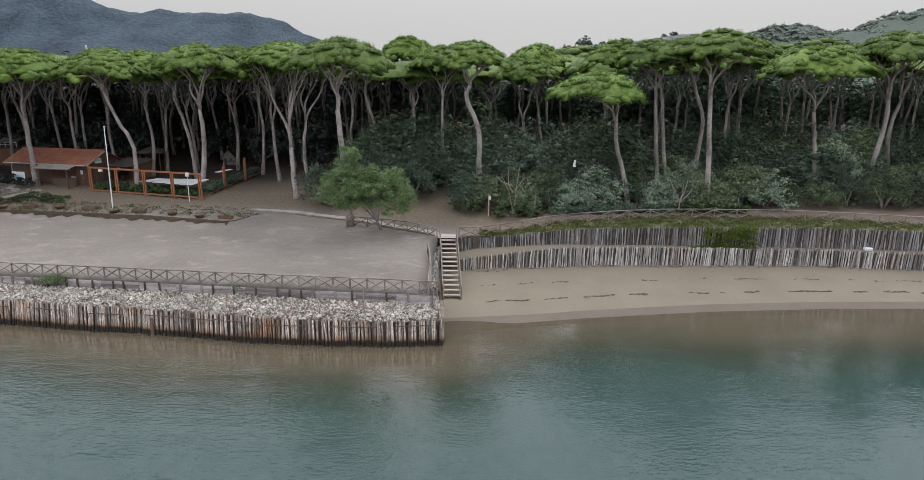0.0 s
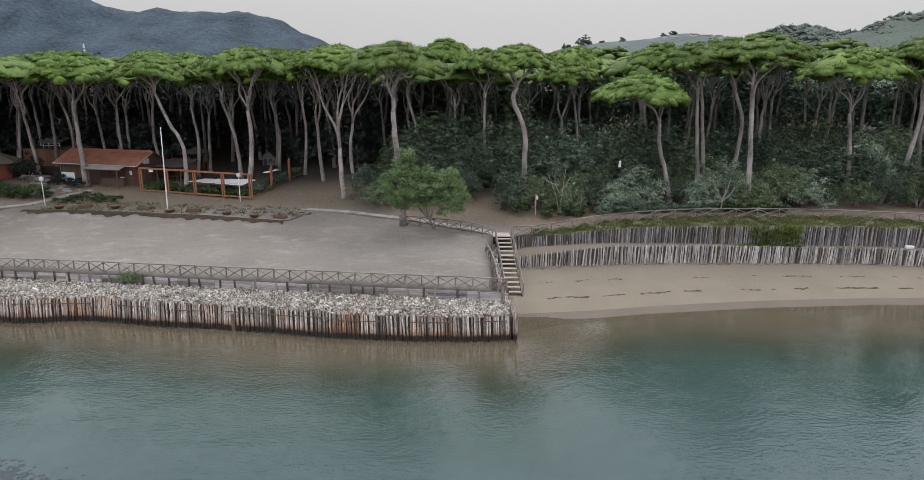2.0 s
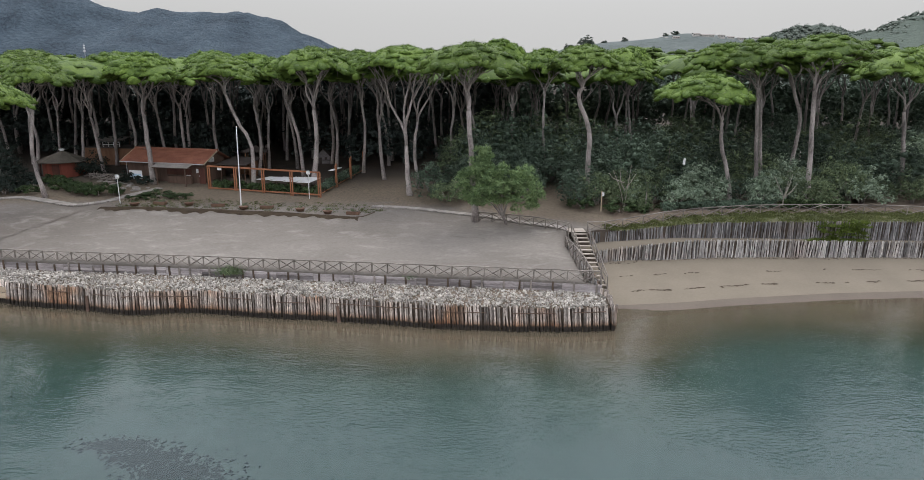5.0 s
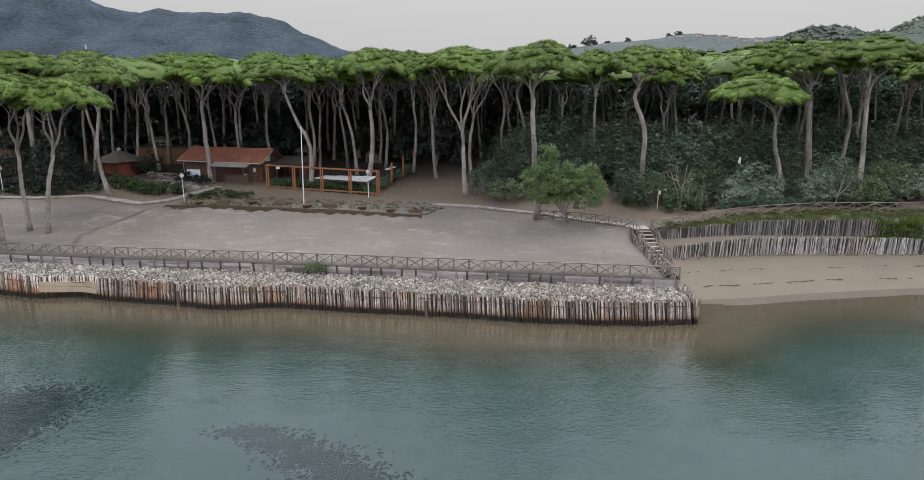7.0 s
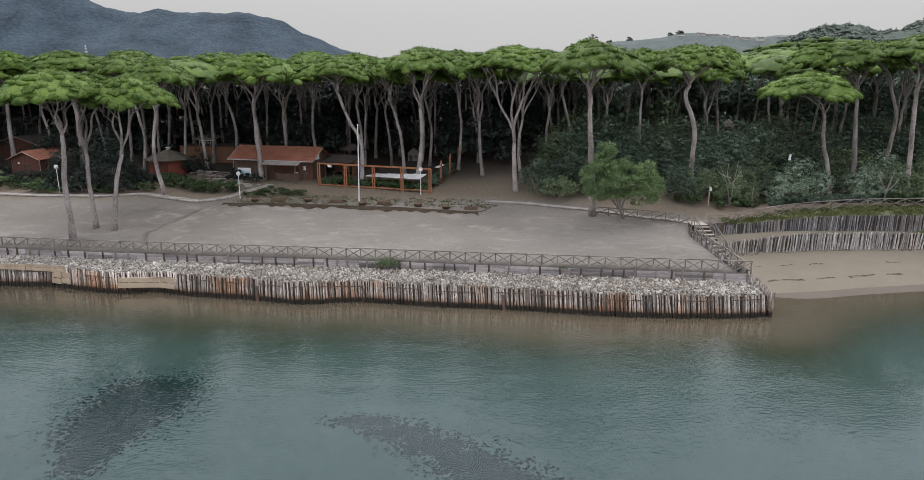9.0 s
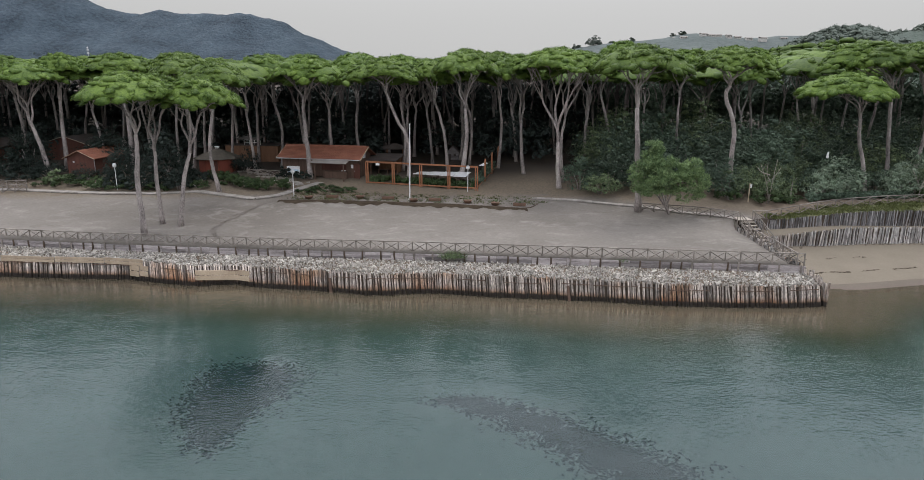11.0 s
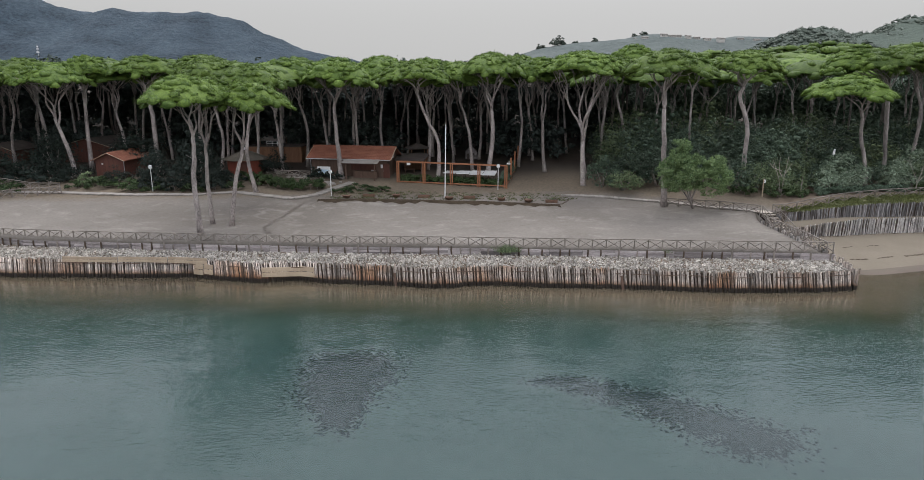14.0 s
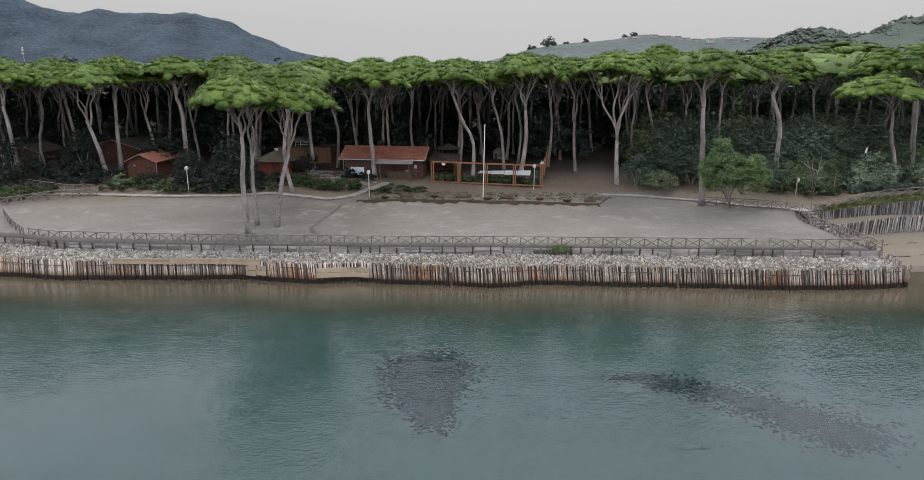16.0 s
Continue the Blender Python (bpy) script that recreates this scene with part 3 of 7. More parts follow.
def profile(x):
    """Stations (y, z, material) of the ground from the open sea inland."""
    if x <= EDGE_X:
        w, p = wall_y(x), plank_y(x)
        # face behind the sea logs uses the near-black ground, darkening their gaps like shade
        st = [(-900, -8, 4), (w - 90, -4, 4), (w - 45, -1.4, 4), (w - 12, -1.0, 4), (w - 2, -0.8, 4), (w + 0.20, -0.8, 5), (w + 0.24, 1.6, 2), (w + 1.2, 1.72, 2), (p - 0.3, 2.0, 2), (p + 0.02, 2.05, 0), (p + 0.08, 2.78, 0)]
        y0 = p + 0.08
    else:
        s, lo, hi = shore_y(x), low_y(x), up_y(x)
        w = s - 3.75
        # the same painted dark backs the lower bank logs
        st = [(-900, -8, 4), (w - 90, -4, 4), (w - 45, -1.4, 4), (w - 12, -1.0, 4), (w - 2, -0.8, 4), (s - 1.0, -0.09 - 0.7 * (1 - ease((x + 2.3) / 6)), 4), (s + 1.2, 0.15, 6), (0.5 * (s + lo), 0.62, 1), (lo + 0.05, 1.3, 1), (lo + 0.16, low_top(x) - 0.15, 5), (hi + 0.05, low_top(x) - 0.1, 1)]
        y0 = hi + 0.14
    for k in range(34):
        y = y0 + (62.6 - y0) * k / 12 if k < 12 else 62.6 + 21.4 * (k - 12) / 21
        if x <= EDGE_X:
            m = 0
        else:
            # first face, behind the upper logs, also gets the painted gap shade
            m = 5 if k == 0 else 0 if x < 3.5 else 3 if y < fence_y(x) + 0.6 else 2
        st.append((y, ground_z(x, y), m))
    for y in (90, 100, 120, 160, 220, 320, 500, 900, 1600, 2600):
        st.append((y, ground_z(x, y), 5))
    return st


xs = [-2600, -1500, -800, -420, -250, -190, -160, -140, -125] + [-112 + 1.0 * i for i in range(110)] + [EDGE_X, EDGE_X + 0.12] + [-1.0 + 1.0 * i for i in range(72)] + [76, 86, 100, 125, 160, 250, 420, 800, 1500, 2600]
gv, gf, gm = [], [], []
for x in xs:
    px = x
    for y, z, m in profile(min(max(x, -160), 160)):
        corner = 43.2 < y < 46.9 and abs(x - EDGE_X) < 0.2
        gv.append((px + (0.95 if corner else 0.0), y, z))
        gm.append(m)
rows_n = len(gv) // len(xs)
mats = []
for i in range(len(xs) - 1):
    for j in range(rows_n - 1):
        a = i * rows_n + j
        gf.append((a, a + rows_n, a + rows_n + 1, a + 1))
        mats.append(gm[a + 1] if xs[i] > EDGE_X else gm[a])
me = mesh_of("ground", gv, gf, [M_SAND, M_BEACH, M_LITTER, M_GRASSBED, M_BED, M_SHADEGROUND, M_WETBEACH], True)
me.polygons.foreach_set("material_index", mats)
ground = tagged(new("ground", me), "sandy shore with beach, flat sand terrace and pine-wood floor", "ground", kind="structure")

wv = [(-3500, -900, 0), (3500, -900, 0), (3500, 70, 0), (-3500, 70, 0)]
water = tagged(new("water", mesh_of("water", wv, [(0, 1, 2, 3)], M_WATER)), "murky grey-green sea water with light ripples", "water", kind="structure")


# ---- hills in the distance ----
def hill(name, ridge, depth, foot, label, rough, material, seed, steps=90):
    """A wooded ridge: heights along its length, falling off before and behind."""
    verts, faces = [], []
    x0, x1 = ridge[0][0], ridge[-1][0]
    rx, ry, rz = [np.array(c, float) for c in zip(*ridge)]
    prof = [(-1.0, 0.0), (-0.85, 0.08), (-0.7, 0.22), (-0.55, 0.40), (-0.4, 0.58), (-0.27, 0.74), (-0.15, 0.88), (-0.06, 0.97), (0, 1.0), (0.3, 0.7), (0.8, 0.0)]
    for i in range(steps + 1):
        x = x0 + (x1 - x0) * i / steps
        y, h = np.interp(x, rx, ry), np.interp(x, rx, rz)
        for d, f in prof:
            gully = rough * f * (1 - 0.6 * f) * (noise.noise((x / depth * 2.2 + seed, d * 1.2, 0)) + 0.5 * noise.noise((x / depth * 6 + seed, d * 4, 3)))
            lump = rough * 0.05 * f * noise.noise((x / depth * 30 + seed, d * 9, 7))
            verts.append((x + depth * d * 0.1, y + depth * d, foot + (h - foot) * f + gully + lump))
    n = len(prof)
    for i in range(steps):
        for j in range(n - 1):
            a = i * n + j
            faces.append((a, a + n, a + n + 1, a + 1))
    return tagged(new(name, mesh_of(name, verts, faces, material, True)), label, "hill", kind="structure")


hill("backdrop_mountain", [(-3900, 3200, 330), (-3000, 3200, 420), (-2132, 3200, 432), (-1918, 3200, 410), (-1770, 3200, 378), (-1684, 3200, 350), (-1593, 3200, 325), (-1500, 3200, 324), (-1416, 3200, 325), (-1330, 3200, 312), (-1242, 3200, 296), (-1150, 3200, 288), (-1051, 3200, 286), (-940, 3200, 290), (-833, 3200, 284), (-760, 3200, 254), (-671, 3200, 214), (-590, 3200, 170), (-495, 3200, 119), (-400, 3200, 88), (-300, 3200, 60), (-150, 3200, 25)], 900.0, -10.0, "distant wooded mountain ridge, tinted blue-green for haze", 130.0, M_HAZEHILL, 1.3, 170)

# ---- stone pines ----
def round_body(rng, puffs, fill):
    """Uneven low bodies that carry the leaves of each puff."""
    g = (1 + 5 ** 0.5) / 2
    ico = np.array([(-1, g, 0), (1, g, 0), (-1, -g, 0), (1, -g, 0), (0, -1, g), (0, 1, g), (0, -1, -g), (0, 1, -g), (g, 0, -1), (g, 0, 1), (-g, 0, -1), (-g, 0, 1)]) / math.hypot(1, g)
    tri = np.array([(0, 11, 5), (0, 5, 1), (0, 1, 7), (0, 7, 10), (0, 10, 11), (1, 5, 9), (5, 11, 4), (11, 10, 2), (10, 7, 6), (7, 1, 8), (3, 9, 4), (3, 4, 2), (3, 2, 6), (3, 6, 8), (3, 8, 9), (4, 9, 5), (2, 4, 11), (6, 2, 10), (8, 6, 7), (9, 8, 1)])
    kinds = []
    for _ in range(10):
        q, _r = np.linalg.qr(rng.normal(size=(3, 3)))
        q *= np.sign(np.linalg.det(q))
        kinds.append(((ico * rng.uniform(0.5, 1.3, (12, 1))) @ q.T)[tri])
    v = np.array(kinds)[rng.integers(0, 10, len(puffs))]
    scale = puffs[:, 3:4] * fill * np.stack([np.ones(len(puffs)), np.ones(len(puffs)), puffs[:, 4]], 1)
    return (v * scale[:, None, None, :] + puffs[:, None, None, :3]).reshape(-1, 3)


def leaf_cloud(rng, puffs, per, size, wide, up=0.5, fill=0.0, spike=0.0):
    """Vertices and faces of leaf tufts: small pointed blades round each puff (x, y, z, radius, flatness)."""
    puffs = np.array(puffs)
    n = len(puffs) * per
    c = np.repeat(puffs, per, axis=0)
    d = rng.normal(size=(n, 3))
    d /= np.linalg.norm(d, axis=1)[:, None]
    d[:, 2] = np.where(d[:, 2] < -0.35, -d[:, 2], d[:, 2])
    rad = c[:, 3:4] * rng.uniform(0.6, 1.08, (n, 1))
    p = c[:, :3] + d * rad * np.stack([np.ones(n), np.ones(n), c[:, 4]], 1)
    face = d + rng.normal(size=(n, 3)) * 0.38 + np.array([0, 0, up * 0.3])
    ax = np.cross(face, rng.normal(size=(n, 3)))
    ax /= np.linalg.norm(ax, axis=1)[:, None] + 1e-9
    ax += d * spike
    ax /= np.linalg.norm(ax, axis=1)[:, None] + 1e-9
    side = np.cross(ax, face)
    side /= np.linalg.norm(side, axis=1)[:, None] + 1e-9
    ln = size * rng.uniform(0.7, 1.3, (n, 1))
    wd = wide * rng.uniform(0.7, 1.3, (n, 1))
    v = np.stack([p - ax * ln * 0.4 - side * wd * 0.5, p - ax * ln * 0.4 + side * wd * 0.5, p + ax * ln * 0.6], 1).reshape(-1, 3)
    return np.concatenate([round_body(rng, puffs, fill), v]) if fill else v


def leaf_mesh(name, v, material):
    """One mesh of triangles, those that meet in a corner joined there."""
    n = len(v) // 3
    key = np.round(v * 2000).astype(np.int64)
    key = key[:, 0] * 1000000007 + key[:, 1] * 30011 + key[:, 2] * 7
    _, first, index = np.unique(key, return_index=True, return_inverse=True)
    me = bpy.data.meshes.new(name)
    me.vertices.add(len(first))
    me.vertices.foreach_set("co", v[first].astype(np.float32).ravel())
    me.loops.add(3 * n)
    me.loops.foreach_set("vertex_index", index.astype(np.int32).ravel())
    me.polygons.add(n)
    me.polygons.foreach_set("loop_start", np.arange(0, 3 * n, 3, dtype=np.int32))
    me.polygons.foreach_set("use_smooth", [True] * n)
    me.materials.append(material)
    me.update(calc_edges=True)
    return me


def clump(rng, r, h, rings, segs, blades, size, wide):
    """Triangles of one rounded clump of needles, flat beneath, its top at z = 0."""
    ph = rng.uniform(0, 6.28, 5)

    def rim(a):
        return r * (1 + 0.10 * np.sin(2 * a + ph[0]) + 0.08 * np.sin(3 * a + ph[1]) + 0.06 * np.sin(5 * a + ph[2]))

    def top(x, y, q):
        rough = np.sin(x * 5.1 + ph[3]) * np.sin(y * 4.7 + ph[4]) + 0.6 * np.sin(x * 9.3 + ph[1]) * np.sin(y * 8.6 + ph[0])
        return -h * (1 - np.sqrt(np.clip(1 - 0.97 * q ** 2.2, 0, 1))) + 0.10 * rough

    ang = np.linspace(0, 2 * np.pi, segs + 1)
    loops = []
    for i in range(rings + 1):
        q = (i / rings) ** 0.75
        x, y = rim(ang) * q * np.cos(ang), rim(ang) * q * np.sin(ang)
        loops.append(np.stack([x, y, top(x, y, np.full_like(ang, q))], 1))
    for q, z in ((0.72, -1.12), (0.0, -0.95)):
        loops.append(np.stack([rim(ang) * q * np.cos(ang), rim(ang) * q * np.sin(ang), np.full_like(ang, h * z)], 1))
    for lp in loops:
        lp[-1] = lp[0]
    tris = []
    for lo, hi in zip(loops, loops[1:]):
        tris.append(np.stack([lo[:-1], hi[:-1], hi[1:]], 1).reshape(-1, 3))
        tris.append(np.stack([lo[:-1], hi[1:], lo[1:]], 1).reshape(-1, 3))
    a, q = rng.uniform(0, 6.28, blades), rng.uniform(0, 1, blades) ** 0.40
    x, y = rim(a) * q * np.cos(a), rim(a) * q * np.sin(a)
    p = np.stack([x, y, top(x, y, q)], 1)
    nor = np.stack([x / r, y / r, 1.1 - 0.75 * q ** 2], 1)
    nor /= np.linalg.norm(nor, axis=1)[:, None]
    p = p + nor * rng.uniform(-0.02, 0.16, (blades, 1))
    face = nor + rng.normal(size=p.shape) * 0.3
    ax = np.cross(face, rng.normal(size=p.shape))
    ax /= np.linalg.norm(ax, axis=1)[:, None] + 1e-9
    ax += nor * rng.uniform(0.0, 1.0, (blades, 1))
    ax /= np.linalg.norm(ax, axis=1)[:, None] + 1e-9
    sd = np.cross(ax, face)
    sd /= np.linalg.norm(sd, axis=1)[:, None] + 1e-9
    ln, wd = size * rng.uniform(0.7, 1.3, (blades, 1)), wide * rng.uniform(0.7, 1.3, (blades, 1))
    tris.append(np.stack([p - ax * ln * 0.4 - sd * wd * 0.5, p - ax * ln * 0.4 + sd * wd * 0.5, p + ax * ln * 0.6], 1).reshape(-1, 3))
    return np.concatenate(tris)


def crown_leaves(seed, R, thick, counts, spread, blades, size, wide, rings=3, segs=9, mat=30):
    """Triangles of an umbrella crown, its top at z = 0: small clumps crowded over a shallow dome, the outer ones lower and ragged."""
    rng = np.random.default_rng(seed)
    out = []
    ph = rng.uniform(0, 6.28, 3)
    last = len(counts) - 1
    for ring, n in enumerate(counts):
        turn = rng.uniform(0, 6.28)
        for k in range(n):
            q = (ring + 0.45) / (last + 0.62) * rng.uniform(0.9, 1.09)
            a = turn + 6.28 * (k + rng.uniform(-0.35, 0.35)) / n
            lobe = 1 + 0.09 * math.sin(2 * a + ph[0]) + 0.08 * math.sin(3 * a + ph[1]) + 0.05 * math.sin(5 * a + ph[2])
            r = R * spread * rng.uniform(0.7, 1.3)
            z = -thick * (0.60 * q ** 2.4 + rng.uniform(0.0, 0.13) + 0.06 * (1 + math.sin(4 * a + ph[1])) * q)
            c = clump(rng, r, r * rng.uniform(0.42, 0.75), rings, segs, blades, size, wide)
            lean = Matrix.Rotation(0.45 * q * q, 3, Vector((-math.sin(a), math.cos(a), 0)))
            out.append(c @ np.array(lean).T + np.array([q * R * lobe * math.cos(a), q * R * lobe * math.sin(a), z]))
    # the close mat of needles between the clumps
    if not mat:
        return np.concatenate(out)
    ang = np.linspace(0, 2 * np.pi, mat + 1)
    lobe = 1 + 0.09 * np.sin(2 * ang + ph[0]) + 0.08 * np.sin(3 * ang + ph[1]) + 0.05 * np.sin(5 * ang + ph[2])
    loops = []
    for q, low in ((0.0, 0), (0.25, 0), (0.5, 0), (0.72, 0), (0.88, 0), (0.97, 0.02), (0.99, 0.06), (0.85, 0.12), (0.4, 0.17), (0.0, 0.17)):
        z = -thick * (0.60 * q ** 2.4 + 0.085 + low + 0.06 * (1 + np.sin(4 * ang + ph[1])) * q) - 0.04 * np.sin(11 * ang + 9 * q)
        loops.append(np.stack([q * R * lobe * np.cos(ang), q * R * lobe * np.sin(ang), z], 1))
        loops[-1][-1] = loops[-1][0]
    for lo, hi in zip(loops, loops[1:]):
        out.append(np.stack([lo[:-1], hi[:-1], hi[1:]], 1).reshape(-1, 3))
        out.append(np.stack([lo[:-1], hi[1:], lo[1:]], 1).reshape(-1, 3))
    return np.concatenate(out)


def smooth_path(pts, per=4):
    """A Catmull-Rom line through a few points."""
    pts = [Vector(p) for p in pts]
    ext = [pts[0] * 2 - pts[1], *pts, pts[-1] * 2 - pts[-2]]
    out = []
    for i in range(1, len(ext) - 2):
        p0, p1, p2, p3 = ext[i - 1:i + 3]
        for k in range(per):
            t = k / per
            out.append(0.5 * (2 * p1 + (p2 - p0) * t + (2 * p0 - 5 * p1 + 4 * p2 - p3) * t * t + (3 * p1 - p0 - 3 * p2 + p3) * t ** 3))
    return out + [pts[-1]]


def pine_wood(rng, trunk, crown, R, thick, r0, stems, sides=9, twigs=3):
    """Trunk, stems and limbs as one mesh: the trunk's points up to the fork, and the crown's top centre, in the tree's frame."""
    verts, faces = [], []
    pts = smooth_path(trunk)
    n = len(pts) - 1
    pts = [p + Vector((rng.uniform(-1, 1), rng.uniform(-1, 1), 0)) * 0.05 * (0 < i < n) for i, p in enumerate(pts)]
    tube(verts, faces, pts, [r0 * (1 + 0.35 * max(0.0, 1 - 3.5 * i / n) ** 2) * (1 - 0.34 * i / n) for i in range(n + 1)], sides)
    fork, crown = pts[-1], Vector(crown)
    under = crown.z - thick * 0.66 - 0.3
    a0 = rng.uniform(0, 6.28)
    rise = max(1.0, under - fork.z)
    for k in range(stems):
        a = a0 + 6.28 * k / stems + rng.uniform(-0.5, 0.5)
        q = R * rng.uniform(0.34, 0.62)
        tip = Vector((crown.x + q * math.cos(a), crown.y + q * math.sin(a), under + rng.uniform(0.2, 0.7)))
        root = fork if k % 2 == 0 else pts[-2].lerp(fork, rng.random())
        bow = rng.uniform(1.25, 1.9)
        wave, phase = 0.045 * rise + rng.uniform(0.05, 0.2), rng.uniform(0, 6.28)
        side = Vector((-math.sin(a), math.cos(a), 0))

        def limb(f):
            p = Vector((root.x + (tip.x - root.x) * f ** bow, root.y + (tip.y - root.y) * f ** bow, root.z + (tip.z - root.z) * (1.12 * f - 0.12 * f * f)))
            return p + (side * math.sin(6.0 * f + phase) + Vector((math.cos(a), math.sin(a), 0)) * math.sin(7.5 * f + 2 * phase)) * wave * math.sin(math.pi * f)
        m = 10
        rs = r0 * (0.60 if stems < 4 else 0.47)
        tube(verts, faces, [limb(i / m) for i in range(m + 1)], [rs * (1 - 0.72 * i / m) for i in range(m + 1)], 7)
        for j in range(twigs + 1):
            f0 = 0.42 + 0.5 * (j + rng.random()) / (twigs + 1)
            s2 = limb(f0)
            a2 = a + (1, -1)[j % 2] * rng.uniform(0.25, 1.1)
            l2 = R * rng.uniform(0.28, 0.6)
            t2 = Vector((s2.x + l2 * math.cos(a2), s2.y + l2 * math.sin(a2), under + rng.uniform(0.0, 0.8)))
            off = Vector((t2.x, t2.y, 0)) - Vector((crown.x, crown.y, 0))
            if off.length > R * 0.86:
                off *= R * 0.86 / off.length
                t2 = Vector((crown.x + off.x, crown.y + off.y, t2.z))
            r2 = rs * (0.62 - 0.4 * f0)
            mids = [s2.lerp(t2, g) + Vector((rng.uniform(-1, 1), rng.uniform(-1, 1), rng.uniform(-1.2, 0.5))) * 0.2 for g in (0.33, 0.66)]
            tube(verts, faces, [s2, *mids, t2], [r2, r2 * 0.8, r2 * 0.6, r2 * 0.3], 5)
            for _ in range(3 if sides > 8 else 1):
                s3 = mids[0].lerp(t2, rng.uniform(0, 0.8))
                a3 = a2 + rng.uniform(-1.2, 1.2)
                l3 = R * rng.uniform(0.1, 0.28)
                tube(verts, faces, [s3, s3 + Vector((l3 * math.cos(a3), l3 * math.sin(a3), max(0.1, (under + 0.5 - s3.z) * rng.uniform(0.5, 1.0))))], [r2 * 0.45, r2 * 0.2], 4)
    # a few dead snags on the trunk
    for _ in range(rng.randint(0, 2) if sides > 8 else 0):
        s = pts[rng.randint(n // 2, n - 1)]
        a = rng.uniform(0, 6.28)
        tube(verts, faces, [s, s + Vector((math.cos(a), math.sin(a), 0.5)) * rng.uniform(0.4, 1.0)], [r0 * 0.14, r0 * 0.05], 5)
    return verts, faces


CROWNS = [leaf_mesh("crown", crown_leaves(11 + k, 4.7, 3.4, (5, 14, 24, 33, 38 - k % 3), 0.14, 52, 0.32, 0.065, 2, 6), M_NEEDLE) for k in range(7)]
PINE_LABEL = "tall stone pine with a forked grey trunk and umbrella crown"
PINE_COUNT = 0


def pine(y, trunk, cx, top, R, r0=0.36, stems=4, thick=3.3, dy=0.4, foot_y=None, label=PINE_LABEL):
    """One umbrella pine: its depth, the (x, z) points of its trunk from low to fork, crown centre, height and radius."""
    global PINE_COUNT
    PINE_COUNT += 1
    rng = random.Random(PINE_COUNT * 7 + 3)
    fy = y if foot_y is None else foot_y
    (xa, za), (xb, zb) = trunk[0], trunk[1]
    gz = ground_z(xa, fy)
    if za > gz + 0.6:
        lean = max(-0.12, min(0.12, (xb - xa) / (zb - za)))
        trunk = [(xa - lean * (za - gz), gz), *trunk]
    x0 = trunk[0][0]
    gz = ground_z(x0, fy)
    ob = thing("stone_pine", (x0, fy, gz), label, "tree", "pines of the wood edge")
    zf = trunk[-1][1]
    line3 = [(0, 0, -0.3)] + [(x - x0, (y - fy) * (z - gz) / (zf - gz), z - gz) for x, z in trunk[1:]]
    v, f = pine_wood(rng, line3, (cx - x0, y + dy - fy, top - gz), R, thick, r0 * 0.86, stems)
    part("trunk", mesh_of("trunk", v, f, M_BARK, True), M_BARK, ob)
    c = part("crown", CROWNS[PINE_COUNT % len(CROWNS)], M_NEEDLE, ob)
    c.matrix_basis = Matrix.Translation((cx - x0, y + dy - fy, top - gz)) @ Matrix.Rotation(PINE_COUNT * 1.7, 4, "Z") @ Matrix.Diagonal((R / 5.0, R / 5.0, thick / 3.4, 1))
    return ob


# the three pines that stand on the sand, and one at the path
pine(57.8, [(-64.8, 3.2), (-65.1, 8.5), (-64.9, 11.5), (-64.9, 13.3)], -65.3, 19.5, 5.0, 0.33, 4, foot_y=57.0)
pine(61.5, [(-64.9, 3.1), (-65.0, 8.0), (-64.9, 11.2)], -64.2, 19.3, 3.6, 0.29, 3)
pine(60.6, [(-62.6, 3.2), (-61.6, 8.7), (-60.8, 11.2)], -59.7, 18.9, 4.2, 0.29, 3)
pine(74.0, [(-62.9, 4.6), (-63.7, 9.9), (-62.9, 15.0)], -62.5, 20.9, 4.4, 0.30, 4)
# along the wood edge behind the huts
pine(81.7, [(-100.5, 6.1), (-100.8, 11.7), (-101.2, 15.5)], -101.0, 21.7, 4.8, 0.36, 4)
pine(88.5, [(-96.1, 5.8), (-96.0, 11.9), (-96.6, 16.0)], -97.8, 21.9, 4.3, 0.30, 4)
pine(82.7, [(-89.6, 5.3), (-90.2, 9.5), (-91.3, 13.6)], -91.6, 21.1, 5.2, 0.38, 4)
pine(86.5, [(-89.2, 6.2), (-89.1, 12.4), (-88.9, 15.7)], -88.2, 22.2, 3.4, 0.36, 3)
pine(88.0, [(-80.3, 6.0), (-80.4, 13.9), (-81.0, 16.6)], -80.6, 22.3, 4.9, 0.42, 4)
pine(92.0, [(-75.4, 6.4), (-75.1, 12.0), (-74.6, 16.2)], -74.0, 22.6, 4.8, 0.27, 4)
pine(84.5, [(-70.2, 5.8), (-69.6, 10.5), (-70.4, 15.0)], -70.8, 21.9, 4.7, 0.28, 4)
pine(88.0, [(-58.5, 6.1), (-58.2, 11.4), (-59.2, 15.6)], -59.8, 22.2, 4.8, 0.28, 4)
# behind the house and the timber frame
pine(80.6, [(-52.5, 5.2), (-52.9, 9.7), (-53.2, 14.3)], -52.7, 21.9, 5.0, 0.40, 3, 3.7, foot_y=79.9)
pine(88.5, [(-46.8, 6.2), (-47.4, 11.5), (-47.0, 15.8)], -47.2, 22.4, 4.8, 0.28, 4)
pine(77.9, [(-39.2, 5.3), (-39.0, 10.4), (-40.6, 13.7), (-42.0, 17.4)], -42.0, 21.5, 4.8, 0.30, 5, 3.2)
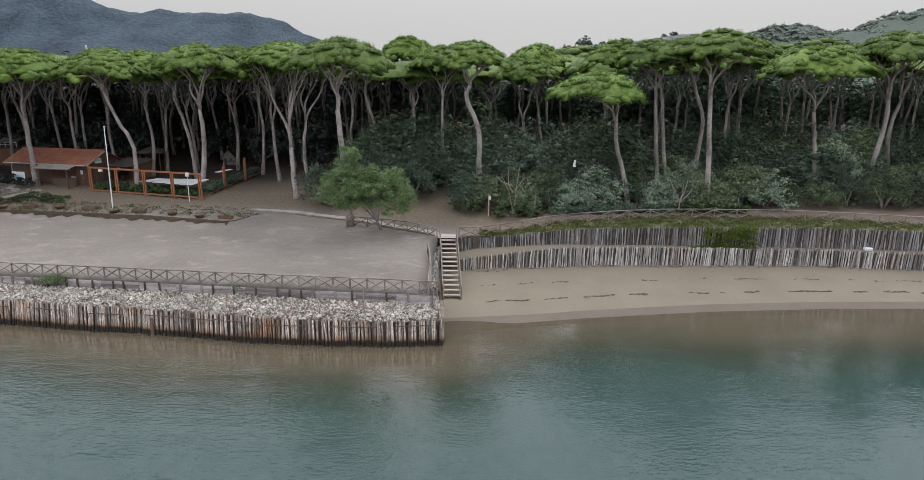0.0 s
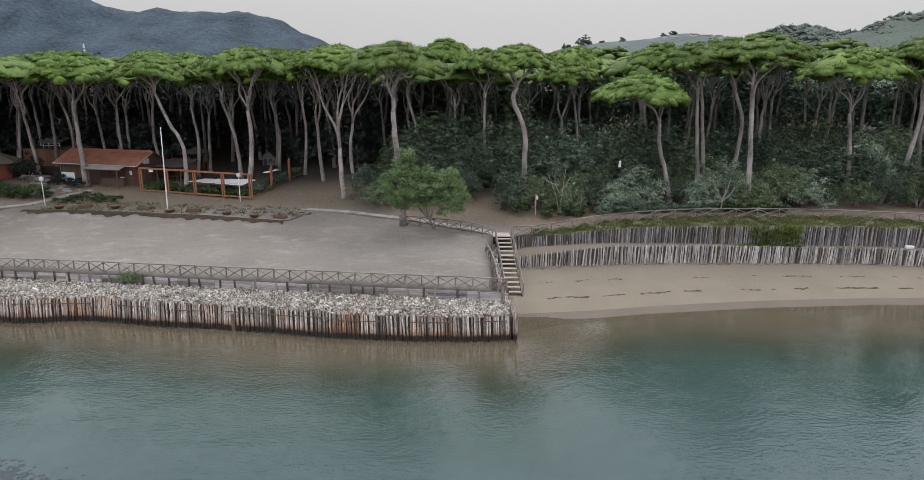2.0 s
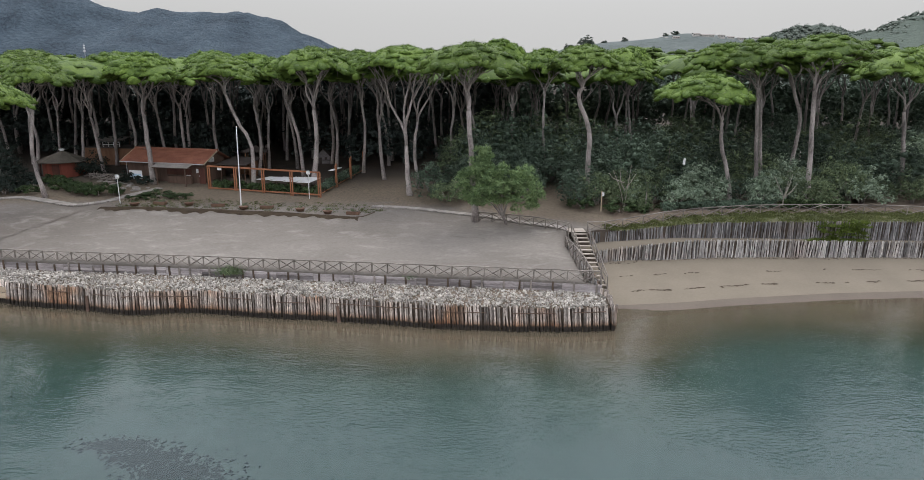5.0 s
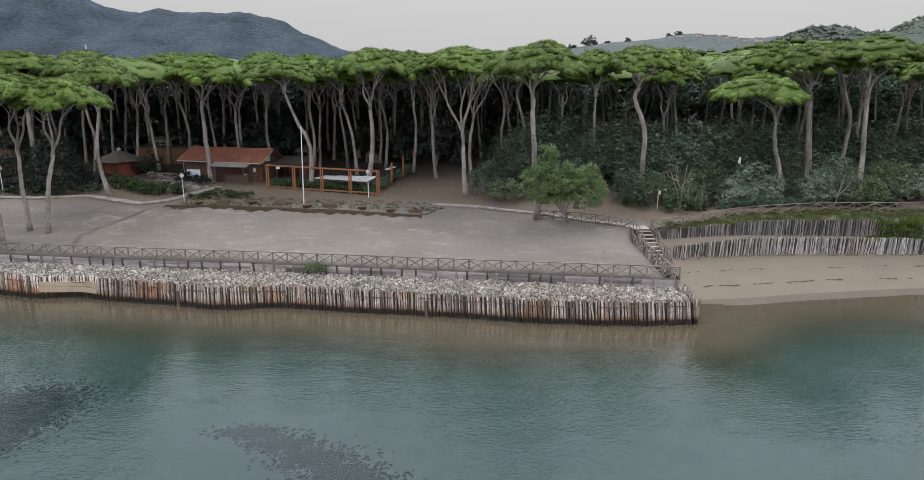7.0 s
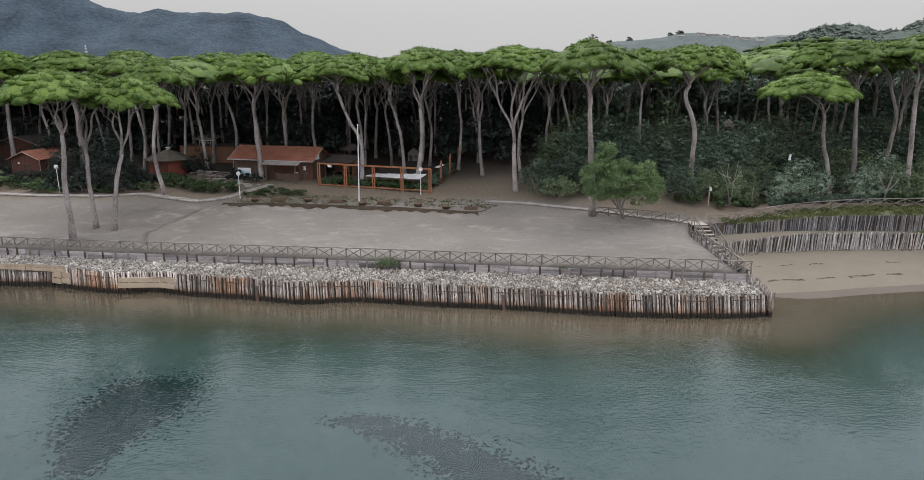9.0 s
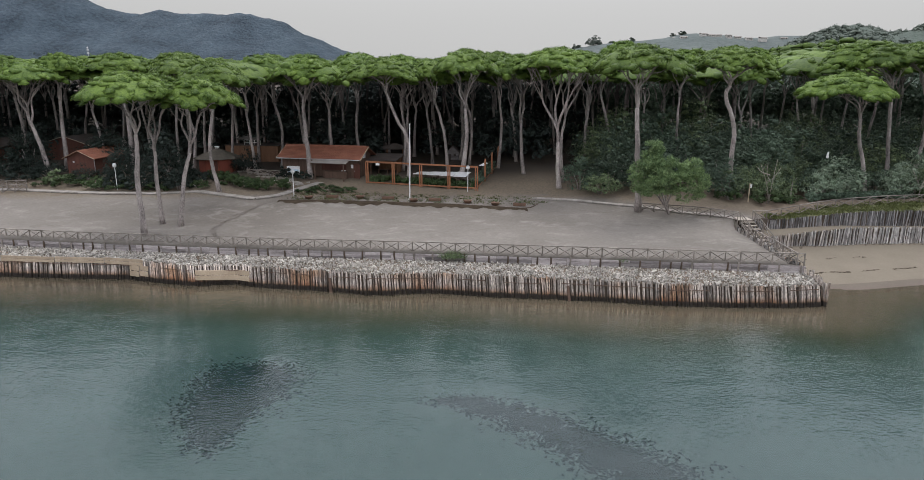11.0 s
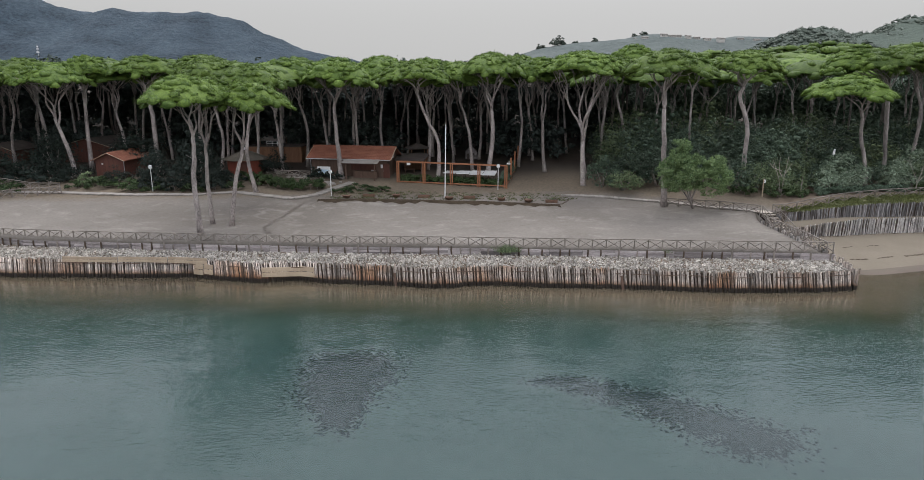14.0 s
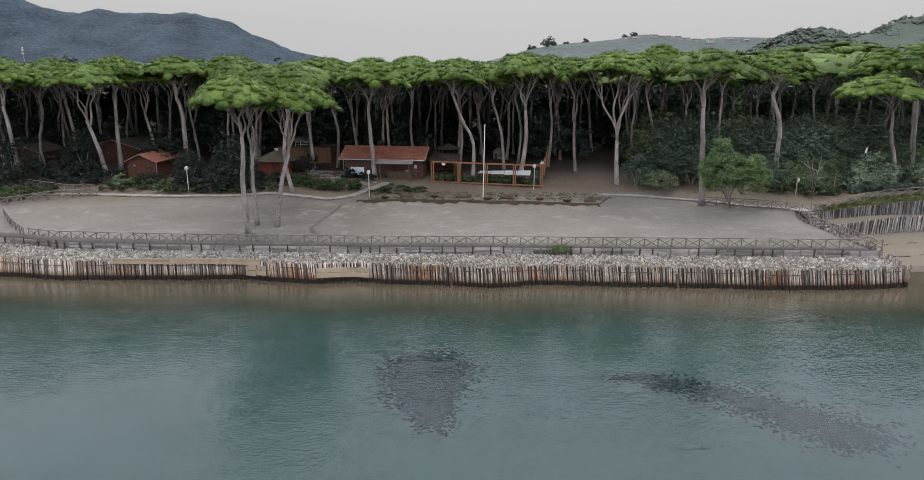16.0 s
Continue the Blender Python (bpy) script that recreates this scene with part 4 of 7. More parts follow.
pine(85.0, [(-40.4, 5.9), (-40.0, 11.0), (-40.6, 15.2)], -40.3, 22.0, 4.2, 0.27, 4)
pine(83.0, [(-33.9, 5.8), (-34.5, 11.6), (-35.9, 16.2)], -36.4, 21.4, 3.7, 0.29, 4)
pine(80.0, [(-32.1, 5.6), (-31.4, 11.0), (-31.6, 14.9)], -31.6, 22.6, 4.6, 0.40, 4, 3.5)
pine(89.5, [(-30.8, 6.3), (-30.5, 11.6), (-31.4, 15.8)], -30.6, 22.9, 4.2, 0.26, 4)
pine(83.1, [(-23.2, 5.7), (-23.7, 9.5), (-23.8, 13.2)], -24.2, 22.1, 4.2, 0.31, 3)
pine(87.0, [(-26.6, 6.0), (-26.2, 11.6), (-26.6, 15.6)], -27.2, 22.6, 4.0, 0.26, 4)
pine(75.7, [(-19.3, 4.7), (-19.6, 7.7), (-19.7, 10.9)], -19.9, 22.7, 5.4, 0.40, 3, 3.3)
pine(78.4, [(-18.4, 5.3), (-18.9, 10.0), (-18.5, 13.6)], -16.6, 22.4, 4.0, 0.28, 3)
pine(85.4, [(-14.2, 6.1), (-14.4, 11.0), (-14.0, 15.0)], -14.8, 22.6, 3.8, 0.27, 3)
pine(66.2, [(-11.5, 3.7), (-12.0, 10.3), (-12.4, 15.6)], -12.2, 22.6, 5.0, 0.42, 4, 3.4)
pine(85.5, [(-10.4, 8.6), (-11.4, 13.0), (-12.4, 16.8)], -11.8, 22.4, 3.4, 0.28, 3)
pine(93.0, [(-7.3, 9.6), (-6.9, 14.2), (-6.8, 17.4)], -7.6, 24.4, 4.0, 0.34, 4, 3.6)
# over the bank
pine(82.0, [(-1.9, 6.4), (-2.4, 12.0), (-2.4, 16.4)], -2.6, 22.7, 3.8, 0.25, 3)
pine(73.6, [(2.0, 8.6), (1.9, 13.0), (0.5, 16.6), (0.9, 18.0)], 0.9, 22.8, 4.5, 0.38, 5, 3.2)
pine(86.0, [(8.4, 8.0), (8.2, 11.4), (8.0, 13.5)], 8.3, 21.6, 4.5, 0.31, 2, 3.5)
pine(88.0, [(11.0, 7.8), (10.6, 11.2), (9.9, 16.1)], 9.8, 23.3, 3.6, 0.27, 3)
pine(72.5, [(18.5, 7.2), (17.2, 11.6), (17.0, 14.1)], 14.9, 19.7, 5.0, 0.33, 4, 3.4)
pine(74.5, [(22.4, 9.0), (21.9, 14.0), (21.6, 18.0)], 21.2, 23.2, 4.4, 0.31, 4, 3.2)
pine(76.8, [(23.8, 10.5), (23.2, 15.9), (22.8, 18.4)], 18.2, 23.2, 4.3, 0.28, 4, 3.4)
pine(71.2, [(27.4, 5.4), (26.9, 11.7), (26.5, 17.8)], 27.3, 24.0, 5.6, 0.40, 4, 3.3)
pine(75.6, [(27.1, 8.0), (27.6, 14.0), (26.3, 18.0)], 24.9, 23.4, 3.8, 0.32, 3)
pine(83.0, [(33.6, 8.0), (33.2, 12.5), (33.4, 16.5)], 33.6, 23.2, 4.8, 0.28, 4)
pine(77.0, [(41.8, 9.1), (41.3, 12.6), (40.9, 15.2)], 40.6, 22.8, 6.0, 0.34, 4, 4.0)
pine(77.0, [(48.7, 9.5), (49.5, 14.6), (49.3, 16.7)], 49.8, 24.3, 5.2, 0.36, 4, 3.5)
pine(80.0, [(52.4, 8.0), (52.0, 13.0), (52.8, 16.8)], 54.0, 23.8, 5.0, 0.34, 4)
pine(76.0, [(60.0, 7.0), (60.4, 12.0), (60.0, 16.6)], 61.0, 23.2, 5.4, 0.32, 4)

# the wood behind: six patterns of slimmer pines, copied in uneven rows
PROTO_CROWNS = [leaf_mesh("crown", crown_leaves(71 + k, 4.9, 3.2, (3, 8, 13 - k % 2), 0.2, 12, 0.42, 0.11, 2, 6, 18), M_NEEDLE) for k in range(4)]
protos = []
for k in range(6):
    rng = random.Random(200 + k)
    ob = thing("stone_pine", (0, 0, 0), "slender stone pine in the shade of the wood", "tree", "pines of the inner wood")
    lean = rng.uniform(-0.9, 0.9)
    v, f = pine_wood(rng, [(0, 0, -0.3), (lean * 0.2 + rng.uniform(-0.4, 0.4), 0, 4.5), (lean, rng.uniform(-0.5, 0.5), rng.uniform(8.0, 11.5))], (lean * 1.4, 0.3, 16.6), 4.8, 3.2, 0.25, rng.choice((2, 3, 4)), 6, 2)
    part("trunk", mesh_of("trunk", v, f, M_BARK, True), M_BARK, ob)
    c = part("crown", PROTO_CROWNS[k % 4], M_NEEDLE, ob)
    c.matrix_basis = Matrix.Translation((lean * 1.4, 0.3, 16.6)) @ Matrix.Rotation(k * 2.0, 4, "Z")
    protos.append(ob)
rng = random.Random(5)
feet = [tuple(ob.location[:2]) for ob in list(bpy.data.objects) if ob.name.startswith("stone_pine") and ob not in protos]
count = 0
for _ in range(6000):
    x, y = rng.uniform(-178, 118), rng.uniform(85, 124)
    if any((x - a) ** 2 + (y - b) ** 2 < (14 if x < 0 else 34) for a, b in feet) or count > 240:
        continue
    if -30 < x < -14 and y < 92:
        continue
    feet.append((x, y))
    gz = ground_z(x, y)
    s = rng.uniform(0.94, 1.08)
    m = pose(x, y, gz, rz=rng.uniform(0, 360))
    if count < 6:
        ob = protos[count]
        ob.matrix_basis = m
    else:
        ob = copy_thing(protos[count % 6], m)
    ob.scale = (s, s, s * (20.9 + 0.9 * ease((x + 5) / 30) + 1.2 * ease((x - 10) / 25) + 0.03 * (y - 84) + rng.uniform(-0.6, 0.5) - gz) / 16.6 / s)
    count += 1
# far canopy, one mass of crowns
v_all = []
rng2 = np.random.default_rng(8)
base_c = [crown_leaves(300 + k, 5.2, 3.0, (2, 5, 10), 0.26, 8, 0.8, 0.26, 2, 6, 0) for k in range(4)]
for _ in range(300):
    y = 126 + 250 * rng2.uniform(0, 1) ** 1.3
    x = rng2.uniform(-1.05, 0.9) * (y + 40)
    c = base_c[rng2.integers(4)] * np.array([1.2, 1.2, 1.05]) * (1 + 0.003 * (y - 120))
    v_all.append(c + np.array([x, y, 22.6 + 4.2 * ease((x - 4) / 30) + 0.010 * (y - 120) + rng2.uniform(-0.6, 0.6)]))
tagged(new("distant_pine_wood", leaf_mesh("distant_pine_wood", np.concatenate(v_all), M_NEEDLE)), "unbroken far canopy of green umbrella pines", "wood", kind="stuff")


# ---- sticks and fences ----
def rings(verts, faces, levels, sides):
    """A pole from level rings (x, y, z, radius), capped."""
    n0 = len(verts)
    for x, y, z, r in levels:
        for k in range(sides):
            w = 2 * math.pi * k / sides
            verts.append(Vector((x + r * math.cos(w), y + r * math.sin(w), z)))
    for i in range(len(levels) - 1):
        for k in range(sides):
            k2 = (k + 1) % sides
            faces.append((n0 + i * sides + k, n0 + i * sides + k2, n0 + (i + 1) * sides + k2, n0 + (i + 1) * sides + k))
    faces.append(tuple(n0 + k for k in reversed(range(sides))))
    faces.append(tuple(n0 + (len(levels) - 1) * sides + k for k in range(sides)))


def stick_mesh(seed, sides=7):
    rng = random.Random(seed)
    verts, faces = [], []
    rings(verts, faces, [(rng.uniform(-0.3, 0.3) * (0 < i < 3), rng.uniform(-0.3, 0.3) * (0 < i < 3), i / 3, (1.0, 1.05, 0.97, 0.9)[i]) for i in range(4)], sides)
    return verts, faces


STICKS = {}


def stick(name, a, b, r, material, parent, label="", k=0):
    """A round pole from a to b, in the frame of its thing."""
    key = (material.name, name, k % 3)
    if key not in STICKS:
        v, f = stick_mesh(k % 3)
        STICKS[key] = mesh_of(name, v, f, material, True)
    a, b = Vector(a), Vector(b)
    d = b - a
    ob = part(name, STICKS[key], material, parent, label)
    ob.matrix_basis = Matrix.Translation(a) @ d.to_track_quat("Z", "Y").to_matrix().to_4x4() @ Matrix.Diagonal((r, r, d.length, 1))
    return ob


def along(pts, step):
    """Points every step along a polyline, ends included."""
    pts = [Vector(p) for p in pts]
    lens = [0.0]
    for a, b in zip(pts, pts[1:]):
        lens.append(lens[-1] + (b - a).length)
    n = max(1, round(lens[-1] / step))
    out = []
    for i in range(n + 1):
        s = lens[-1] * i / n
        j = max(k for k in range(len(lens)) if lens[k] <= s + 1e-6)
        j = min(j, len(pts) - 2)
        out.append(pts[j].lerp(pts[j + 1], (s - lens[j]) / (lens[j + 1] - lens[j])))
    return out


def x_fence(pts, label, height=0.98, step=1.36, r=0.064, sink=0.3, cross=True, material=None, seed=0):
    rng = random.Random(seed)
    material = material or M_RAIL
    at = along(pts, step)
    o = at[0]
    ob = thing("rail_fence", (o.x, o.y, o.z), label, "fence", "rustic rail fences")
    tops = []
    for k, p in enumerate(at):
        lean = Vector((rng.uniform(-0.03, 0.03), rng.uniform(-0.03, 0.03), 0))
        q = p - o
        stick("post", q - Vector((0, 0, sink)), q + lean + Vector((0, 0, height + 0.04)), r, material, ob, k=k)
        tops.append(q + lean + Vector((0, 0, height)))
    for k in range(len(at) - 1):
        a, b = at[k] - o, at[k + 1] - o
        d = (b - a).normalized()
        stick("rail", tops[k] - d * 0.06, tops[k + 1] + d * 0.06, r * 0.9, material, ob, k=k)
        side = Vector((d.y, -d.x, 0)) * 0.05
        lo = Vector((0, 0, 0.10))
        stick("brace", a + lo + side, tops[k + 1] - Vector((0, 0, 0.08)) + side, r * 0.75, material, ob, k=k)
        if cross:
            stick("brace", b + lo - side, tops[k] - Vector((0, 0, 0.08)) - side, r * 0.75, material, ob, k=k + 1)
    return ob


# ---- the log sea wall ----
def log_meshes(material, count, seed):
    out = []
    for k in range(count):
        rng = random.Random(seed + k)
        verts, faces = [], []
        sides = 8
        rings(verts, faces, [(rng.uniform(-0.35, 0.35) * (i > 0), rng.uniform(-0.35, 0.35) * (i > 0), i / 4, (1.0, rng.uniform(0.95, 1.06), rng.uniform(0.93, 1.05), rng.uniform(0.92, 1.03), rng.uniform(0.8, 0.95))[i]) for i in range(5)], sides)
        for i in range(sides):
            verts[-sides + i] = verts[-sides + i] + Vector((0, 0, rng.uniform(-0.012, 0.012)))
        out.append(mesh_of("log", verts, faces, material, True))
    return out


def place_log(meshes, parent, o, rng, x, y, z0, z1, r, lean=0.0, batter=0.0):
    ob = part("log", rng.choice(meshes), None, parent)
    h = z1 - z0
    tip = Vector((lean * h + rng.gauss(0, 0.09), batter * h + rng.gauss(0, 0.06), h))
    ob.matrix_basis = Matrix.Translation(Vector((x, y, z0)) - o) @ tip.to_track_quat("Z", "Y").to_matrix().to_4x4() @ Matrix.Rotation(rng.uniform(0, 6.28), 4, "Z") @ Matrix.Diagonal((r, r, tip.length, 1))
    return ob


SEA_LOGS = log_meshes(M_SEALOG, 8, 40)
BANK_LOGS = log_meshes(M_LOG, 8, 60)
OLD_LOGS = log_meshes(M_OLDLOG, 8, 80)


def joined_logs(name, rows, material, parent, o, label=""):
    verts, faces = [], []
    for x, y, z0, z1, r, dx, dy in rows:
        tube(verts, faces, [Vector((x, y, z0)) - o, Vector((x + dx, y + dy, z1)) - o], [r, r * 0.93], 7)
    ob = part(name, mesh_of(name, verts, faces, material, True), material, parent, label)
    ob["kind"] = "stuff"
    return ob


rng = random.Random(21)
o = Vector((-1.5, 43.7, 0))
sea_wall = thing("log_sea_wall", (o.x, o.y, 0), "sea wall of upright weathered logs, dark and wet at the foot", "sea wall")
sea_wall["kind"] = "structure"
x, n, rest = -1.45, 0, []
while x > -150:
    r = rng.uniform(0.058, 0.092)
    ragged = 0.5 + 0.5 * noise.noise((x * 0.11, 5, 0))
    top = 1.88 + 0.14 * noise.noise((x * 0.12, 0, 0)) + rng.uniform(-0.16, 0.10) * (0.5 + ragged)
    lean = 0.05 * noise.noise((x * 0.2, 4, 0)) - 0.05 - 0.14 * max(0, noise.noise((x * 0.06, 9, 0)))
    y = wall_y(x) + rng.uniform(-0.06, 0.06)
    if n < 300:
        place_log(SEA_LOGS, sea_wall, o, rng, x, y - 0.74, -1.3, top, r, lean, 0.22)
    else:
        rest.append((x, y - 0.74, -1.3, top, r, lean * 3.2 + rng.gauss(0, 0.08), 0.70))
    n += 1
    x -= r * rng.uniform(1.9, 2.6)
joined_logs("log_run", rest, M_SEALOG, sea_wall, o)
x, k = -2.0, 0
while x > -100:
    ln = rng.uniform(2.2, 3.4)
    z = 1.42 + 0.1 * noise.noise((x * 0.3, 8, 0))
    off = 0.27
    stick("waling_rail", Vector((x, wall_y(x) - off, z)) - o, Vector((x - ln - 0.15, wall_y(x - ln) - off, z + rng.uniform(-0.08, 0.08))) - o, 0.035, M_BROWNWOOD, sea_wall, k=k)
    x -= ln * rng.choice((1, 1, 1.6))
    k += 1
# the return of the wall, stepping up to the stairs
return_wall = thing("log_return_wall", (-1.45, 43.9, 0), "short return of upright logs rising towards the steps", "sea wall")
return_wall["kind"] = "structure"
y = 43.9
while y < 50.5:
    r = rng.uniform(0.095, 0.13)
    place_log(SEA_LOGS, return_wall, Vector((-1.45, 43.9, 0)), rng, -1.38 - 0.45 * max(0.0, min(1.0, (y - 45.5) / 2.0)) + rng.uniform(-0.04, 0.04), y, -1.0, 1.95 + 0.17 * max(0, y - 43.9) * (y < 47.5) + 0.6 * (y >= 47.5) + rng.uniform(-0.12, 0.15), r)
    y += r * 1.85
# two stray piles that lean on the wall, and boards patched in
for px, dy in ((-22.8, -0.32), (-44.0, -0.3)):
    stick("prop_log", Vector((px, wall_y(px) + dy - 0.55, -1.2)) - o, Vector((px - 0.25, wall_y(px) + dy + 0.08, 1.25)) - o, 0.14, M_BROWNWOOD, sea_wall, "dark leaning prop log")
for x0, x1, z0, z1 in ((-57.0, -53.4, 0.55, 1.5), (-53.4, -52.0, 0.5, 1.5), (-76.9, -71.5, 1.55, 2.1), (-71.4, -66.6, 1.55, 2.1), (-66.5, -62.6, 1.5, 2.1), (-64.0, -63.0, 0.4, 1.5), (-62.9, -62.0, 0.5, 1.5)):
    for k in range(2):
        h = (z1 - z0) / 2
        off = 0.2 + max(0.0, 1.95 - z0 - h * k) * 0.2
        a = Vector((x0, wall_y(x0) - off, z0 + h * (k + 0.5))) - o
        b = Vector((x1, wall_y(x1) - off, z0 + h * (k + 0.5) - 0.06)) - o
        d = b - a
        bm = boxed(0, 0, 0, d.length, 0.05, h * 0.94, bevel=0.008)
        bmesh.ops.transform(bm, matrix=Matrix.Translation((a + b) / 2) @ d.to_track_quat("X", "Z").to_matrix().to_4x4(), verts=bm.verts)
        part("patch_board", bm, M_PALEBOARD, sea_wall, "pale new board nailed over the logs")

# ---- the stone fill behind it ----
def stone_fill():
    rngn = np.random.default_rng(4)
    base = np.array([(a, b, c) for a in (-0.8, 0.8) for b in (-0.8, 0.8) for c in (-0.8, 0.8)])
    tri = np.array([(0, 1, 3), (0, 3, 2), (4, 6, 7), (4, 7, 5), (0, 4, 5), (0, 5, 1), (2, 3, 7), (2, 7, 6), (0, 2, 6), (0, 6, 4), (1, 5, 7), (1, 7, 3)])
    shapes = [base * (1 + rngn.uniform(-0.4, 0.3, (8, 1))) + rngn.uniform(-0.2, 0.2, (8, 3)) for _ in range(12)]
    verts, faces, n = [], [], 0
    for _ in range(21000):
        x = rngn.uniform(-112, -1.7)
        f = rngn.uniform(0, 1)
        w, p = wall_y(x) + 0.2, plank_y(x) - 0.12
        y = w + (p - w) * f
        z = 1.70 + 0.33 * f + 0.08 * noise.noise((x * 0.5, y * 0.5, 0))
        s = rngn.lognormal(-3.02, 0.36) * (1.0 if rngn.uniform() > 0.02 else 1.7)
        q, _ = np.linalg.qr(rngn.normal(size=(3, 3)))
        v = (shapes[rngn.integers(12)] * s * np.array([1.25, 1.0, 0.7])) @ q.T + np.array([x, y, z + s * rngn.uniform(0.1, 0.5)])
        verts.append(v)
        faces.append(tri + n)
        n += len(v)
    verts, faces = np.concatenate(verts), np.concatenate(faces)
    me = bpy.data.meshes.new("stone_fill")
    me.from_pydata(verts.tolist(), [], faces.tolist())
    me.materials.append(M_PEBBLE)
    return tagged(new("stone_fill", me), "loose fill of pale broken stones behind the logs", "stones", kind="stuff")


stone_fill()

# ---- plank wall with its posts ----
rng = random.Random(33)
plank_wall = thing("plank_wall", (-2.0, 46.9, 2.0), "low retaining wall of grey weathered planks and stakes", "retaining wall")
plank_wall["kind"] = "structure"
o = Vector((-2.0, 46.9, 2.0))
x = -1.75
while x > -108:
    ln = rng.uniform(2.4, 3.8)
    for k in range(3):
        a = Vector((x, plank_y(x) - 0.06, 2.06 + 0.255 * k + rng.uniform(-0.02, 0.02))) - o
        b = Vector((x - ln + 0.03, plank_y(x - ln) - 0.06, 2.06 + 0.255 * k + rng.uniform(-0.02, 0.02))) - o
        d = b - a
        bm = boxed(0, 0, 0, d.length, 0.05, 0.24, bevel=0.012)
        bmesh.ops.transform(bm, matrix=Matrix.Translation((a + b) / 2 + Vector((0, rng.uniform(-0.015, 0.015), 0))) @ d.to_track_quat("X", "Z").to_matrix().to_4x4(), verts=bm.verts)
        part("plank", bm, M_PLANK, plank_wall)
    x -= ln
x = -2.2
k = 0
while x > -106:
    stick("stake", Vector((x, plank_y(x) - 0.15, 1.75)) - o, Vector((x + rng.uniform(-0.05, 0.05), plank_y(x) - 0.13, 2.78 + rng.uniform(-0.12, 0.12))) - o, 0.085, M_KERB if rng.random() < 0.6 else M_RAIL, plank_wall, k=k)
    x -= rng.choice((0.95, 1.3, 1.75))
    k += 1

# ---- rail fences ----
x_fence([(x, plank_y(x) + 0.2, 2.8) for x in np.linspace(-1.8, -88.0, 40)], "long weathered rail fence with crossed braces along the sand terrace", seed=1)
x_fence([(x, fence_y(x), up_top(x) + 0.0 if x < 8 else ground_z(x, fence_y(x))) for x in np.linspace(-0.2, 78, 40)], "pale rail fence with crossed braces on the grassy bank", height=1.0, step=2.3, seed=2)
x_fence([(-11.2, 66.6, 3.65), (-8.4, 65.6, 3.65), (-5.6, 64.2, 3.7), (-3.4, 61.9, 3.8), (-2.3, 60.4, 3.85)], "brown rail fence with crossed braces beside the path", height=1.0, step=1.5, seed=3)
x_fence([(-88.2, 58.9, 3.1), (-91.3, 62.3, 3.4), (-94.5, 66.8, 3.8)], "sagging rail fence at the end of the terrace", seed=4)
x_fence([(-104, 68.2, 4.1), (-97, 70.2, 4.2), (-91.7, 73.0, 4.6), (-87.2, 73.8, 4.65)], "rail fence with crossed braces beside the ramp", seed=5)
x_fence([(-104, 81.4, 5.6), (-96.7, 77.9, 5.2), (-91.5, 75.6, 4.9), (-88.2, 75.4, 4.85)], "upper rail fence with crossed braces beside the ramp", seed=6)
x_fence([(-61.6, 81.6, 5.6), (-57.0, 80.9, 5.5)], "short pale rail fence beside the house", seed=7, height=0.9, step=1.5)

# ---- wooden steps to the beach ----
steps = thing("beach_steps", (-1.2, 60.4, 3.85), "weathered open timber steps down to the beach", "stairs")
o = Vector((-1.2, 60.4, 3.85))
TOP, FOOT, N = Vector((-1.2, 60.4, 3.85)), Vector((-0.72, 52.6, 0.75)), 13
for k in range(N):
    p = TOP.lerp(FOOT, (k + 0.35) / (N - 0.4))
    part("tread", boxed(p.x - o.x, p.y - o.y, p.z - o.z, 1.34, 0.40, 0.07, bevel=0.012), M_PALETREAD, steps)
for s in (-0.71, 0.71):
    a, b = TOP - o + Vector((s, 0.1, -0.14)), FOOT - o + Vector((s, -0.3, -0.14))
    d = b - a
    bm = boxed(0, 0, 0, d.length, 0.07, 0.26, bevel=0.01)
    bmesh.ops.transform(bm, matrix=Matrix.Translation((a + b) / 2) @ Matrix.Rotation(math.atan2(d.y, d.x), 4, "Z") @ Matrix.Rotation(-math.atan2(d.z, math.hypot(d.x, d.y)), 4, "Y"), verts=bm.verts)
    part("stringer", bm, M_RAIL, steps)
    posts = []
    for k, f in enumerate((0.0, 0.25, 0.5, 0.75, 1.0)):
        p = TOP.lerp(FOOT, f) - o + Vector((s * 1.12, 0, 0))
        stick("post", p - Vector((0, 0, 0.75 if f else 0.4)), p + Vector((0, 0, 0.95)), 0.05, M_RAIL, steps, k=k)
        posts.append(p)
    for k in range(4):
        stick("handrail", posts[k] + Vector((0, 0, 0.93)), posts[k + 1] + Vector((0, 0, 0.93)), 0.05, M_RAIL, steps, k=k)
        stick("brace", posts[k] + Vector((0, 0, 0.15)), posts[k + 1] + Vector((0, 0, 0.8)), 0.035, M_RAIL, steps, k=k)
        stick("brace", posts[k] + Vector((0, 0, 0.8)), posts[k + 1] + Vector((0, 0, 0.15)), 0.035, M_RAIL, steps, k=k)
for k in range(5):
    part("landing_board", boxed(-0.15, 0.38 + 0.34 * k, 0.03, 1.7, 0.31, 0.06, bevel=0.01), M_PALETREAD, steps)
# stakes that hold the terrace edge beside the steps, and their rail
edge_fence = thing("terrace_edge_revetment", (-2.35, 47.2, 1.2), "row of dark stakes and rails holding the terrace edge", "retaining wall")
edge_fence["kind"] = "structure"
rng = random.Random(9)
o = Vector((-2.35, 47.2, 1.2))
y = 47.3
